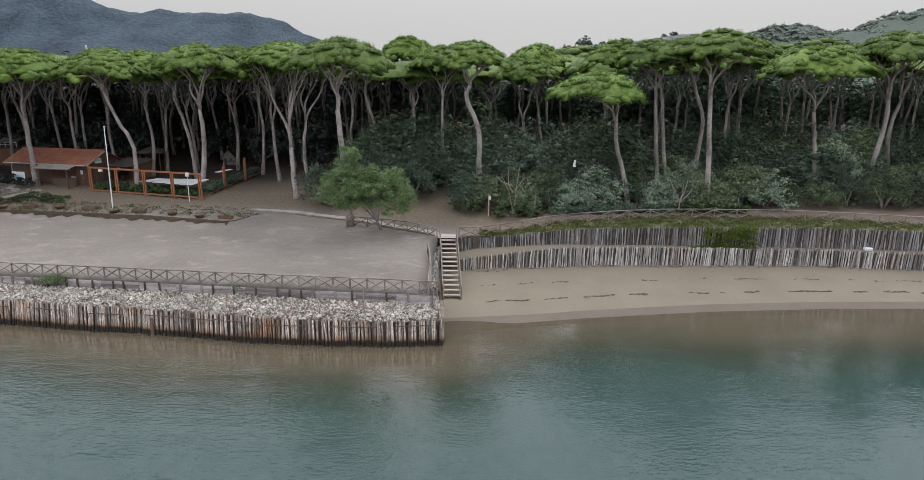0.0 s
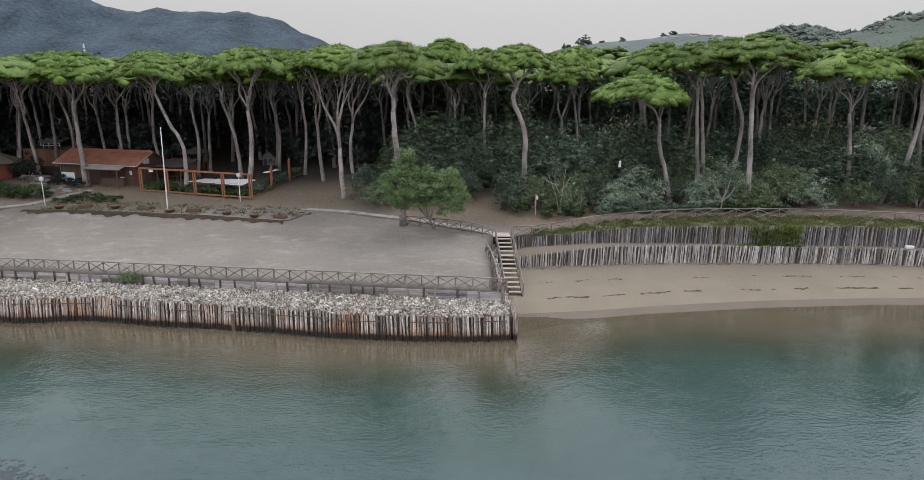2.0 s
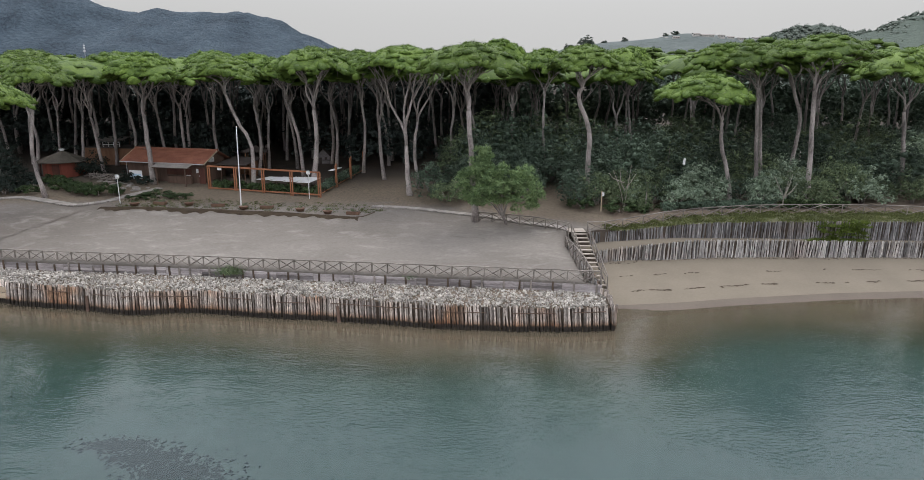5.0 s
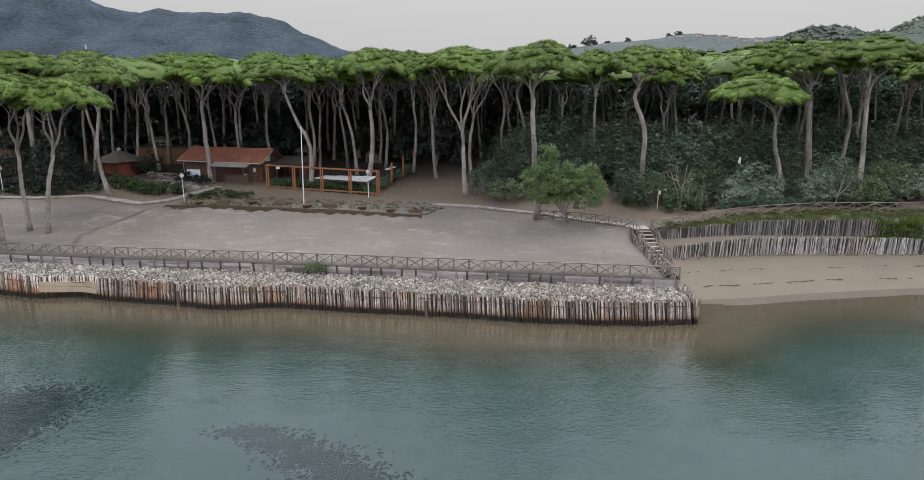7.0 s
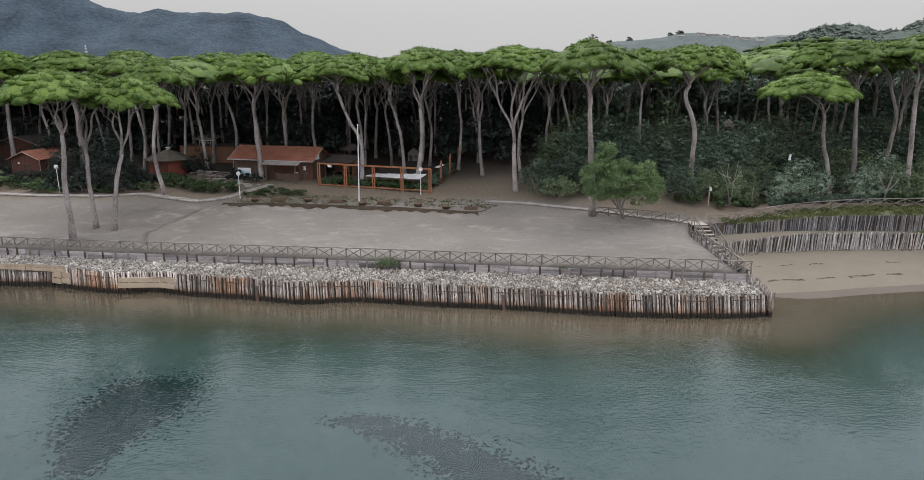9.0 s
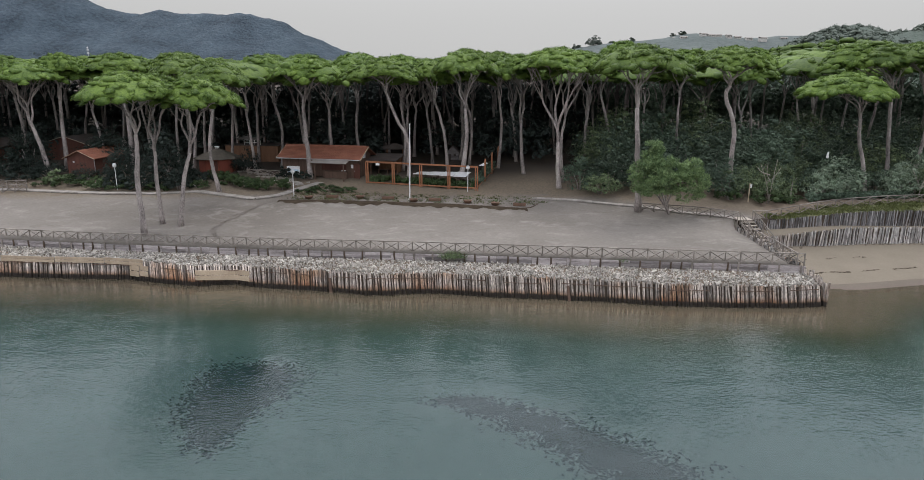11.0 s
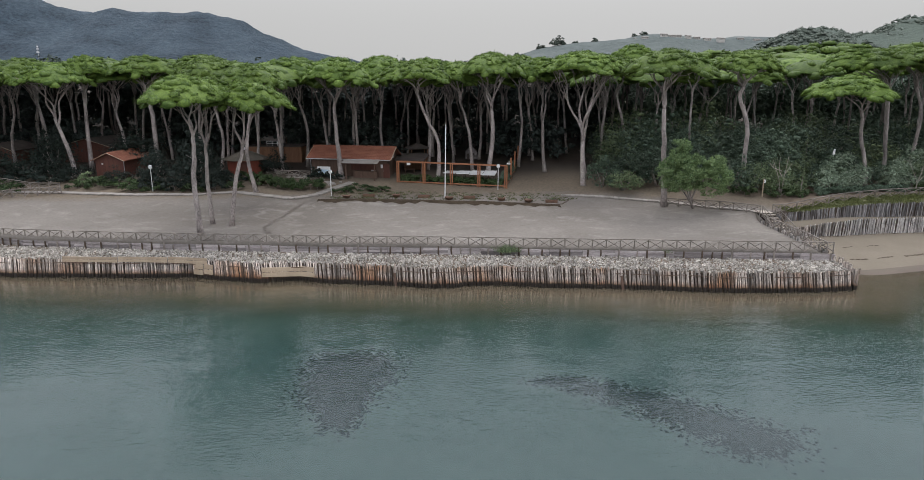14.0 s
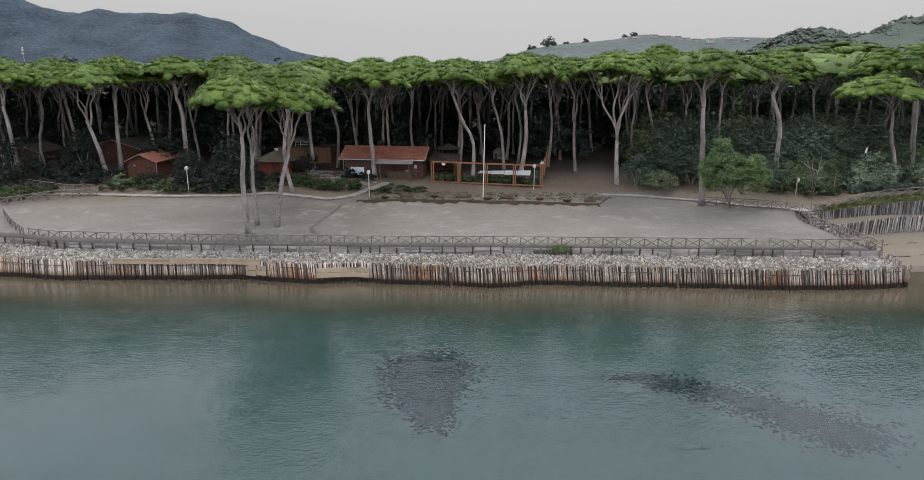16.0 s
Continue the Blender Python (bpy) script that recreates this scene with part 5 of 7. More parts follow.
while y < 60.2:
    r = rng.uniform(0.08, 0.12)
    place_log(BANK_LOGS, edge_fence, o, rng, -2.2 + rng.uniform(-0.03, 0.03), y, 0.1, inland_z(y) + rng.uniform(-0.1, 0.1), r)
    y += r * 1.9
x_fence([(-2.45, 47.1, 2.85), (-2.5, 51, 2.95), (-2.7, 55, 3.05), (-3.0, 57.6, 3.15)], "grey rail fence at the terrace edge by the steps", step=1.3, seed=8)

# ---- log walls above the beach ----
rng = random.Random(77)
for name, yf, z0f, topf, label, x0, sp in (("lower_log_wall", low_y, lambda q: 0.5, low_top, "lower bank wall of upright bleached logs above the beach", 0.35, 2.35), ("upper_log_wall", up_y, lambda q: 2.0, up_top, "upper bank wall of upright grey logs under the grass", 0.2, 2.35)):
    ob = thing(name, (x0, yf(x0), 1.0), label, "retaining wall")
    ob["kind"] = "structure"
    o = Vector((x0, yf(x0), 1.0))
    x, n, rest = x0, 0, []
    low = name.startswith("lower")
    while x < 110:
        r = rng.uniform(0.058, 0.092) if low else rng.uniform(0.05, 0.078)
        top = topf(x) + rng.uniform(-0.07, 0.07) + 0.06 * noise.noise((x * 0.3, 2, 0))
        lean = (0.03 + 0.05 * noise.noise((x * 0.15, 3, 0))) * (1.0 if low else 0.15) * (x > 4)
        y = yf(x) + rng.uniform(-0.04, 0.04) + 0.12 * noise.noise((x * 0.2, 1, 0))
        if n < 300:
            place_log(BANK_LOGS if low else OLD_LOGS, ob, o, rng, x, y, z0f(x), top, r, lean)
        else:
            rest.append((x, y, z0f(x), top, r, lean * 2, 0.0))
        n += 1
        x += r * sp
    joined_logs("log_run", rest, M_LOG if low else M_OLDLOG, ob, o)


# ---- shrubs ----
def bush_cloud(seed, h, r, leaf, wide, per, lumps, low=0.12, up=0.4, fill=0.0):
    """A broken, lumpy mound of leaves: several round heads of different height."""
    rngn = np.random.default_rng(seed)
    puffs = []
    for _ in range(lumps):
        a, q = rngn.uniform(0, 6.28), math.sqrt(rngn.uniform(0, 1))
        hh = h * (1 - 0.55 * q ** 2) * rngn.uniform(0.7, 1.05)
        z = rngn.uniform(low, 1.0) ** 0.7 * hh
        puffs.append((r * q * math.cos(a), r * q * math.sin(a), z, rngn.uniform(0.07, 0.145) * (h + r), 0.75))
    return leaf_cloud(rngn, puffs, per, leaf, wide, up, fill)


def stems(seed, h, r, r0, n):
    rng = random.Random(seed)
    verts, faces = [], []
    for k in range(n):
        a = 6.28 * k / n + rng.uniform(-0.5, 0.5)
        q = r * rng.uniform(0.25, 0.6)
        tip = Vector((q * math.cos(a), q * math.sin(a), h * rng.uniform(0.3, 0.5)))
        pts = [Vector((0.1 * math.cos(a), 0.1 * math.sin(a), -0.2)), tip * 0.35 + Vector((rng.uniform(-0.1, 0.1), rng.uniform(-0.1, 0.1), 0.1)), tip * 0.7, tip]
        tube(verts, faces, pts, [r0, r0 * 0.8, r0 * 0.55, r0 * 0.25], 6)
    return verts, faces


BUSHES = {}


def bush(kind, x, y, h, r, seed=0, z=None, group="shrubs under the pines"):
    """kind: (material, leaf length, leaf width, leaves per lump, lumps, label)."""
    mat, leaf, wide, per, lumps, label = KINDS[kind]
    size = "L" if h > 5 else "M" if h > 2.2 else "S"
    key = (kind, size, seed % 3)
    hh, rr = {"L": (7.0, 3.6), "M": (3.6, 2.4), "S": (1.3, 1.2)}[size]
    if key not in BUSHES:
        f = {"L": 2.2, "M": 1.0, "S": 0.45}[size]
        BUSHES[key] = (leaf_mesh("foliage", bush_cloud(500 + 13 * len(BUSHES), hh, rr, leaf, wide, per, max(9, int(lumps * f * 1.6)), fill=0.26), mat), mesh_of("stem", *stems(len(BUSHES), hh, rr, 0.02 * hh + 0.02, 4), M_BARK, True))
    fm, sm = BUSHES[key]
    gz = (ground_z(x, y) if z is None else z) - 0.05
    ob = thing("shrub", pose(x, y, gz, rz=seed * 77.0), label, "shrub", group)
    part("foliage", fm, mat, ob)
    part("stem", sm, M_BARK, ob)
    ob.scale = (r / rr, r / rr, h / hh)
    return ob


KINDS = {
    "shade": (M_SHADEDLEAF, 0.24, 0.13, 32, 36, "dense glossy shrub, its dark leaf colour holding the pines' shade"),
    "dark": (M_SHRUB, 0.24, 0.11, 34, 34, "dense dark evergreen shrub under the pines"),
    "olive": (M_OLIVE, 0.24, 0.10, 36, 34, "olive-green evergreen shrub at the wood edge"),
    "silver": (M_GREYLEAF, 0.32, 0.10, 40, 34, "pale silvery-leaved shrub at the wood edge"),
    "bright": (M_HEDGE, 0.20, 0.11, 36, 34, "low fresh-green shrub beside the path"),
}
rng = random.Random(14)
# wood edge on the bank: front row, then taller rows behind
SPECIAL = [("silver", 15.0, 72.2, 6.2, 3.6), ("silver", 12.4, 71.0, 4.2, 2.6), ("silver", 22.0, 71.2, 4.6, 2.6), ("silver", 25.2, 72.6, 7.0, 3.0), ("silver", 34.5, 72.4, 5.2, 3.2), ("silver", 45.0, 79.5, 8.2, 4.4), ("olive", 27.5, 70.2, 4.0, 2.6), ("olive", 6.2, 71.6, 3.4, 2.2), ("olive", 32.0, 73.5, 6.8, 3.0),
           ("dark", 0.9, 72.4, 5.2, 2.6), ("bright", 0.9, 70.6, 2.0, 1.5), ("bright", 5.2, 69.6, 1.7, 2.0), ("bright", 8.0, 70.4, 1.6, 1.8), ("silver", 7.6, 72.4, 3.6, 1.6), ("olive", -14.6, 73.2, 3.2, 2.6), ("dark", -16.8, 75.2, 4.6, 2.4), ("dark", -13.0, 76.0, 5.6, 3.0), ("dark", -9.2, 75.0, 5.4, 3.0), ("dark", -5.6, 75.0, 5.0, 2.6), ("dark", -4.8, 78.0, 6.4, 3.2), ("dark", -10.6, 80.0, 7.0, 3.4), ("olive", 10.0, 73.6, 5.0, 2.8)]
for k, (kind, x, y, h, r) in enumerate(SPECIAL):
    s = 0.85 if kind == "silver" else 1.0
    bush(kind, x, y, h * s, r * s, k)
k = 50
for y0, h0, dx in ((73.5, 4.4, 3.6), (77.5, 6.2, 3.8), (82.0, 7.6, 4.0), (87.5, 8.6, 4.6)):
    x = -13.0 if y0 > 80 else 3.0
    while x < 82:
        y = y0 + rng.uniform(-1.2, 1.2) - max(0, x - 44) * 0.12
        h = h0 * rng.uniform(0.75, 1.2)
        bush("dark" if rng.random() < 0.62 else "olive", x, y, h, h * rng.uniform(0.46, 0.6), k)
        x += dx * rng.uniform(0.8, 1.2)
        k += 1
# low clipped hedge behind the bank fence
def hedge(x0, y0, x1, y1, h, w, label, mat, seed=0):
    rngn = np.random.default_rng(seed)
    L = math.hypot(x1 - x0, y1 - y0)
    o = Vector((x0, y0, ground_z(x0, y0)))
    puffs = []
    for _ in range(int(L * 15)):
        f = rngn.uniform(0, 1)
        side = rngn.uniform(-0.5, 0.5) * w
        x, y = x0 + (x1 - x0) * f - side * (y1 - y0) / L, y0 + (y1 - y0) * f + side * (x1 - x0) / L
        puffs.append((x - o.x, y - o.y, ground_z(x, y) - o.z + rngn.uniform(0.15, 0.85) * h, rngn.uniform(0.32, 0.5), 0.8))
    ob = thing("hedge", (o.x, o.y, o.z), label, "hedge")
    part("foliage", leaf_mesh("foliage", leaf_cloud(rngn, puffs, 34, 0.18, 0.1, fill=0.6), mat), mat, ob)
    verts, faces = [], []
    for k in range(int(L)):
        f = (k + 0.5) / L
        p = Vector(((x1 - x0) * f, (y1 - y0) * f, ground_z(x0 + (x1 - x0) * f, y0 + (y1 - y0) * f) - o.z))
        tube(verts, faces, [p - Vector((0, 0, 0.1)), p + Vector((0.05, 0, h * 0.6))], [0.03, 0.015], 5)
    part("stem", mesh_of("stem", verts, faces, M_BARK), M_BARK, ob)
    return ob


hedge(9.5, 69.0, 23, 69.6, 0.9, 1.0, "low dark hedge behind the bank fence", M_SHRUB, 1)
hedge(23.5, 69.6, 31, 69.4, 0.9, 1.2, "low dark hedge behind the bank fence", M_HEDGE, 2)
hedge(-64.4, 78.2, -58.6, 75.2, 1.5, 2.2, "thick green hedge along the paved path", M_HEDGE, 3)
hedge(-58.6, 75.2, -54.4, 74.6, 1.4, 2.0, "thick green hedge along the paved path", M_HEDGE, 4)
hedge(-44.0, 78.6, -30.6, 75.6, 0.9, 1.2, "dark hedge inside the timber frame", M_HEDGE, 5)
hedge(-30.2, 76.2, -27.4, 86.8, 1.1, 0.9, "dark hedge along the side posts of the timber frame", M_SHRUB, 6)
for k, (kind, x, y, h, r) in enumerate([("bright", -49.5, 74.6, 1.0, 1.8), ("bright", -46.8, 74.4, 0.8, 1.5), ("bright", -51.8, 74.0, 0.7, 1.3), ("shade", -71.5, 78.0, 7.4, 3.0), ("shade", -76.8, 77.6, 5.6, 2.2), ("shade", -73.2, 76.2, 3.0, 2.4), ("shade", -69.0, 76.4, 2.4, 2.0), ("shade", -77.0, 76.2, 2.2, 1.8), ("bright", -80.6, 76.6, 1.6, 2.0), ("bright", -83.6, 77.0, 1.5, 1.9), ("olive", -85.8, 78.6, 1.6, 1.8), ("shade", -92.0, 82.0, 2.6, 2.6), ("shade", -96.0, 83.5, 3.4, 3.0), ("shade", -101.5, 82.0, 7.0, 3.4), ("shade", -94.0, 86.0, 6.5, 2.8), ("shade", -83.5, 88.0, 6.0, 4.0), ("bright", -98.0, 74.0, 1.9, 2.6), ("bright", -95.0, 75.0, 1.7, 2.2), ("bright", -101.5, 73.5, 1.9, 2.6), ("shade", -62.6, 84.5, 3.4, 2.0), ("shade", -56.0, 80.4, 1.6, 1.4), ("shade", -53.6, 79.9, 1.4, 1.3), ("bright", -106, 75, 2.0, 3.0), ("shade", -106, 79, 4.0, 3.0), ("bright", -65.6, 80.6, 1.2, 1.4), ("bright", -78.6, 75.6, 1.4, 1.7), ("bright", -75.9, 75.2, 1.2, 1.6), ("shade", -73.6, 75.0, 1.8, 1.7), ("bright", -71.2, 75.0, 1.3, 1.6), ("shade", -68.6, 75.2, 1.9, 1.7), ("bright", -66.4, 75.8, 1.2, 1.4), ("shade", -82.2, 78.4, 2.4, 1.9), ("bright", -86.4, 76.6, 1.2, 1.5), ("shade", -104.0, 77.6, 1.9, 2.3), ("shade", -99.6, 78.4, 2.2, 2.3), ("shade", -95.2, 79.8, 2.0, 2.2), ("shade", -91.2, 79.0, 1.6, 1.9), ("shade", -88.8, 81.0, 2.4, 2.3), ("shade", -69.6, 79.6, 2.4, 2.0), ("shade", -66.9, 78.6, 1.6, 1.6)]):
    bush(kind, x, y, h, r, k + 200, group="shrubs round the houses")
# undergrowth added deep in the wood for the black shade behind the huts, fresher green behind the bank
rngn = np.random.default_rng(15)
deep, green = [], []
for k in range(170):
    y = 93 + 33 * rngn.uniform(0, 1) ** 1.3
    x = rngn.uniform(-185, 110)
    h = rngn.uniform(5.0, 9.0) * (0.74 if x > -4 else 1.0)
    (green if x > -4 else deep).append(bush_cloud(900 + k, h, rngn.uniform(3.2, 5.0), 0.6, 0.38, 20, 28, fill=0.3) + np.array([x, y, ground_z(x, y)]))
# added tall back rows, closing the pale gap below the crowns
for k in range(110):
    y = rngn.uniform(124, 136)
    x = -190 + 300 * (k + rngn.uniform(0, 1)) / 110
    (green if x > -4 else deep).append(bush_cloud(1400 + k, rngn.uniform(13.4, 14.6), 5.2, 0.9, 0.55, 17, 46, fill=0.3) + np.array([x, y, ground_z(x, y)]))
tagged(new("wood_undergrowth", leaf_mesh("wood_undergrowth", np.concatenate(deep), M_GLOOM)), "dark undergrowth added for the black shade deep in the pine wood", "undergrowth", kind="stuff")
tagged(new("bank_undergrowth", leaf_mesh("bank_undergrowth", np.concatenate(green), M_SHRUB)), "grey-green undergrowth behind the bank", "undergrowth", kind="stuff")

# ---- the young broadleaf tree on the terrace ----
tree = thing("broadleaf_tree", (-8.1, 65.2, 3.55), "leaning broadleaf tree with fresh green leaves and bare stems", "tree")
rngn = np.random.default_rng(61)
puffs = []
for cx, cy, cz, rr, hh, n in ((-3.2, -1.8, 4.6, 2.3, 2.4, 130), (-2.9, -1.6, 7.0, 1.1, 1.5, 50), (1.3, -1.5, 3.6, 2.3, 2.1, 80), (1.5, -1.5, 5.4, 1.3, 1.2, 34), (-0.9, -1.4, 4.6, 2.4, 2.1, 110)):
    for _ in range(n):
        d = rngn.normal(size=3)
        d *= rngn.uniform(0.3, 1.0) ** 0.5 / np.linalg.norm(d)
        puffs.append((cx + d[0] * rr, cy + d[1] * rr * 0.8, cz + d[2] * hh, rngn.uniform(0.35, 0.65), 0.8))
part("crown", leaf_mesh("crown", leaf_cloud(rngn, puffs, 50, 0.36, 0.085, 0.55, spike=0.9), M_BRIGHT), M_BRIGHT, tree)
verts, faces = [], []
for tip in ((-3.0, -1.6, 6.8), (-0.6, -1.2, 4.6), (1.6, -1.4, 5.2), (-3.6, -1.0, 4.0)):
    t = Vector(tip)
    tube(verts, faces, [(0, 0, -0.2), (-0.5, 0.05, 0.9), Vector((-0.8, 0.1, 1.6)).lerp(t, 0.3), t.lerp(Vector((-0.8, 0.1, 1.6)), 0.3), t], [0.17, 0.14, 0.1, 0.06, 0.03], 7)
part("trunk", mesh_of("trunk", verts, faces, M_BARK, True), M_BARK, tree)


# young conifers and a bare sapling among the shrubs of the bank
def young_conifer(x, y, h, r, seed):
    ob = thing("young_conifer", (x, y, ground_z(x, y)), "young grey-green conifer with a pointed top among the shrubs", "tree", "young conifers of the bank")
    rngn = np.random.default_rng(seed)
    puffs = []
    for k in range(14):
        f = k / 14
        for j in range(max(3, int(9 * (1 - f)))):
            a = rngn.uniform(0, 6.28)
            q = r * (1 - f) ** 0.9 * rngn.uniform(0.45, 1.0)
            puffs.append((q * math.cos(a), q * math.sin(a), h * (0.1 + 0.86 * f) - 0.18 * q, 0.10 + 0.22 * r * (1 - f) * 0.7, 0.45))
    puffs.append((0, 0, h - 0.15, 0.12, 2.0))
    part("foliage", leaf_mesh("foliage", leaf_cloud(rngn, puffs, 26, 0.22, 0.06, fill=0.4, spike=0.5), M_OLIVE), M_OLIVE, ob)
    part("trunk", pole_mesh("trunk", (0, 0, -0.2), (0.05, 0, h * 0.95), 0.09, 0.015, M_BARK, 7, 2, 0.02), M_BARK, ob)
    return ob


young_conifer(3.1, 84.0, 13.7 - ground_z(3.1, 84.0), 1.7, 1)
young_conifer(8.0, 69.6, 3.6, 1.0, 2)
young_conifer(12.6, 77.0, 6.4, 1.6, 3)
sapling = thing("bare_sapling", (5.8, 70.4, ground_z(5.8, 70.4)), "thin pale sapling with bare forked branches", "tree")
for k, (tx, ty, tz, fx, fz) in enumerate(((-1.5, 0.1, 4.6, 0.0, 0.6), (0.5, 0.0, 5.2, 0.0, 0.6), (-0.7, -0.1, 5.0, -0.6, 2.4), (1.1, 0.1, 4.2, 0.2, 2.6), (-2.0, 0.0, 4.3, -1.0, 3.2))):
    v, f = [], []
    tube(v, f, smooth_path([(fx * 0.2, 0, fz - 0.8 if k < 2 else fz), (fx + (tx - fx) * 0.35, ty * 0.3, fz + (tz - fz) * 0.4), (tx, ty, tz)]), [0.06 * (1 - 0.09 * i) for i in range(9)], 6)
    part("branch", mesh_of("branch", v, f, M_PALEBARK, True), M_PALEBARK, sapling)
# small bare tree at the bank fence
bare = thing("small_tree", (23.6, 69.4, ground_z(23.6, 69.4)), "small pale-stemmed tree with a loose crown by the fence", "tree")
verts, faces = [], []
for tip in ((-1.2, 0.2, 3.6), (0.9, 0.3, 3.8), (0.2, -0.3, 3.2), (1.6, 0.2, 2.9)):
    t = Vector(tip)
    tube(verts, faces, [(0, 0, -0.2), (0.05, 0, 1.2), t.lerp(Vector((0, 0, 1.2)), 0.5) + Vector((0.1, 0, -0.15)), t], [0.09, 0.08, 0.05, 0.02], 6)
part("trunk", mesh_of("trunk", verts, faces, M_PALEBARK, True), M_PALEBARK, bare)
puffs = [(rngn.uniform(-2.0, 2.2), rngn.uniform(-1, 1), rngn.uniform(2.4, 4.6), rngn.uniform(0.4, 0.65), 0.6) for _ in range(26)]
part("crown", leaf_mesh("crown", leaf_cloud(rngn, puffs, 24, 0.22, 0.1), M_OLIVE), M_OLIVE, bare)


# ---- buildings ----
def prism(name, pts, thick, material, parent, label=""):
    """A flat slab from its outline, thickened along its normal."""
    bm = bmesh.new()
    f = bm.faces.new([bm.verts.new(p) for p in pts])
    f.normal_update()
    n = f.normal.copy()
    r = bmesh.ops.extrude_face_region(bm, geom=[f])
    bmesh.ops.translate(bm, vec=-n * thick, verts=[v for v in r["geom"] if isinstance(v, bmesh.types.BMVert)])
    bmesh.ops.recalc_face_normals(bm, faces=bm.faces)
    return part(name, bm, material, parent, label)


def tiled_slope(name, a, b, c, d, material, parent, pitch=0.24, label="", courses=9):
    """A roof slope a-b along the eave, d-c along the ridge, with rolls running up it, stepped in courses."""
    a, b, c, d = (Vector(p) for p in (a, b, c, d))
    n = (b - a).cross(d - a).normalized()
    if n.z < 0:
        n = -n
    cols = int((b - a).length / pitch) * 4
    verts, faces = [], []
    for j in range(courses):
        for e in (0, 1):
            g = (j + e) / courses
            for i in range(cols + 1):
                f = i / cols
                p = a.lerp(b, f).lerp(d.lerp(c, f), g)
                verts.append(p + n * (0.045 * abs(math.sin(math.pi * i / 4)) + (0.03 if e == 0 else 0.0)))
    w = cols + 1
    for j in range(2 * courses - 1):
        for i in range(cols):
            faces.append((j * w + i, j * w + i + 1, (j + 1) * w + i + 1, (j + 1) * w + i))
    k = len(verts)
    verts += [a - n * 0.07, b - n * 0.07, c - n * 0.07, d - n * 0.07]
    faces.append((k + 3, k + 2, k + 1, k))
    faces += [(0, k, k + 1, cols), (cols, k + 1, k + 2, len(verts) - 5), ((2 * courses - 1) * w, k + 3, k, 0)]
    return part(name, mesh_of(name, verts, faces, material), material, parent, label)


def board_wall(parent, a, b, z0, z1, material, name="wall", step=0.22, label=""):
    """A boarded wall from a to b (plan points), with a sole plate and a head rail standing proud."""
    a, b = Vector(a), Vector(b)
    L = (b - a).length
    turn = Matrix.Rotation(math.atan2(b.y - a.y, b.x - a.x), 4, "Z")
    q = (a + b) / 2
    return part(name, boxed(q.x, q.y, (z0 + z1) / 2, L + 0.04, 0.08, z1 - z0, turn=turn, bevel=0.012), material, parent, label)


TH = radians(-13)
HOUSE = Matrix.Translation((-56.9, 82.5, 5.45)) @ Matrix.Rotation(TH, 4, "Z")
house = thing("beach_house", HOUSE, "low brown timber beach house with a red tiled roof", "house")
L, W, EH, RH = 11.0, 5.0, 2.95, 4.1
board_wall(house, (0, 0), (L, 0), 0, EH, M_BROWNWOOD)
board_wall(house, (0, W), (L, W), 0, EH, M_BROWNWOOD)
board_wall(house, (0, 0), (0, W), 0, EH, M_BROWNWOOD)
board_wall(house, (L, 0), (L, W), 0, EH, M_BROWNWOOD)
for gx in (0.0, L):
    prism("gable", [(gx, -0.05, EH), (gx, W + 0.05, EH), (gx, W / 2, RH - 0.12)], 0.06, M_BROWNWOOD, house)
s = (RH - EH) / (W / 2)
tiled_slope("roof", (-0.6, -0.7, EH - 0.7 * s), (L + 0.7, -0.7, EH - 0.7 * s), (L + 0.7, W / 2, RH), (-0.6, W / 2, RH), M_TERRACOTTA, house, label="red clay tile roof slope")
tiled_slope("roof", (L + 0.7, W + 0.6, EH - 0.6 * s), (-0.6, W + 0.6, EH - 0.6 * s), (-0.6, W / 2, RH), (L + 0.7, W / 2, RH), M_TERRACOTTA, house, label="red clay tile roof slope")
v, f = [], []
tube(v, f, [(-0.65, W / 2, RH + 0.02), (L + 0.75, W / 2, RH + 0.02)], [0.12, 0.12], 8)
part("ridge_cap", mesh_of("ridge_cap", v, f, M_TERRACOTTA), M_TERRACOTTA, house)
for gx in (-0.62, L + 0.72):
    beam("barge_board", (gx, -0.75, EH - 0.75 * s - 0.04), (gx, W / 2, RH - 0.06), 0.05, 0.18, M_PALEBOARD, house)
v, f = [], []
tube(v, f, [(-0.6, -0.78, EH - 0.75 * s), (L + 0.6, -0.78, EH - 0.75 * s - 0.03)], [0.07, 0.07], 8)
part("gutter", mesh_of("gutter", v, f, M_METAL), M_METAL, house, "brown metal gutter")
v, f = [], []
tube(v, f, [(-0.3, -0.74, EH - 0.9 * s), (-0.15, -0.1, EH - 1.0 * s), (-0.15, -0.08, 0)], [0.045, 0.045, 0.045], 7)
part("downpipe", mesh_of("downpipe", v, f, M_METAL), M_METAL, house)
porch = part("porch_roof", boxed(0, 0, 0, 0.1, 0.1, 0.1), M_GREYROOF, house, "grey felted lean-to roof over the counter")
porch.data = bpy.data.meshes.new("porch_roof")
bm = bmesh.new()
x0, x1, d0, z0, z1 = 5.0, 10.2, 2.1, 2.28, 2.8
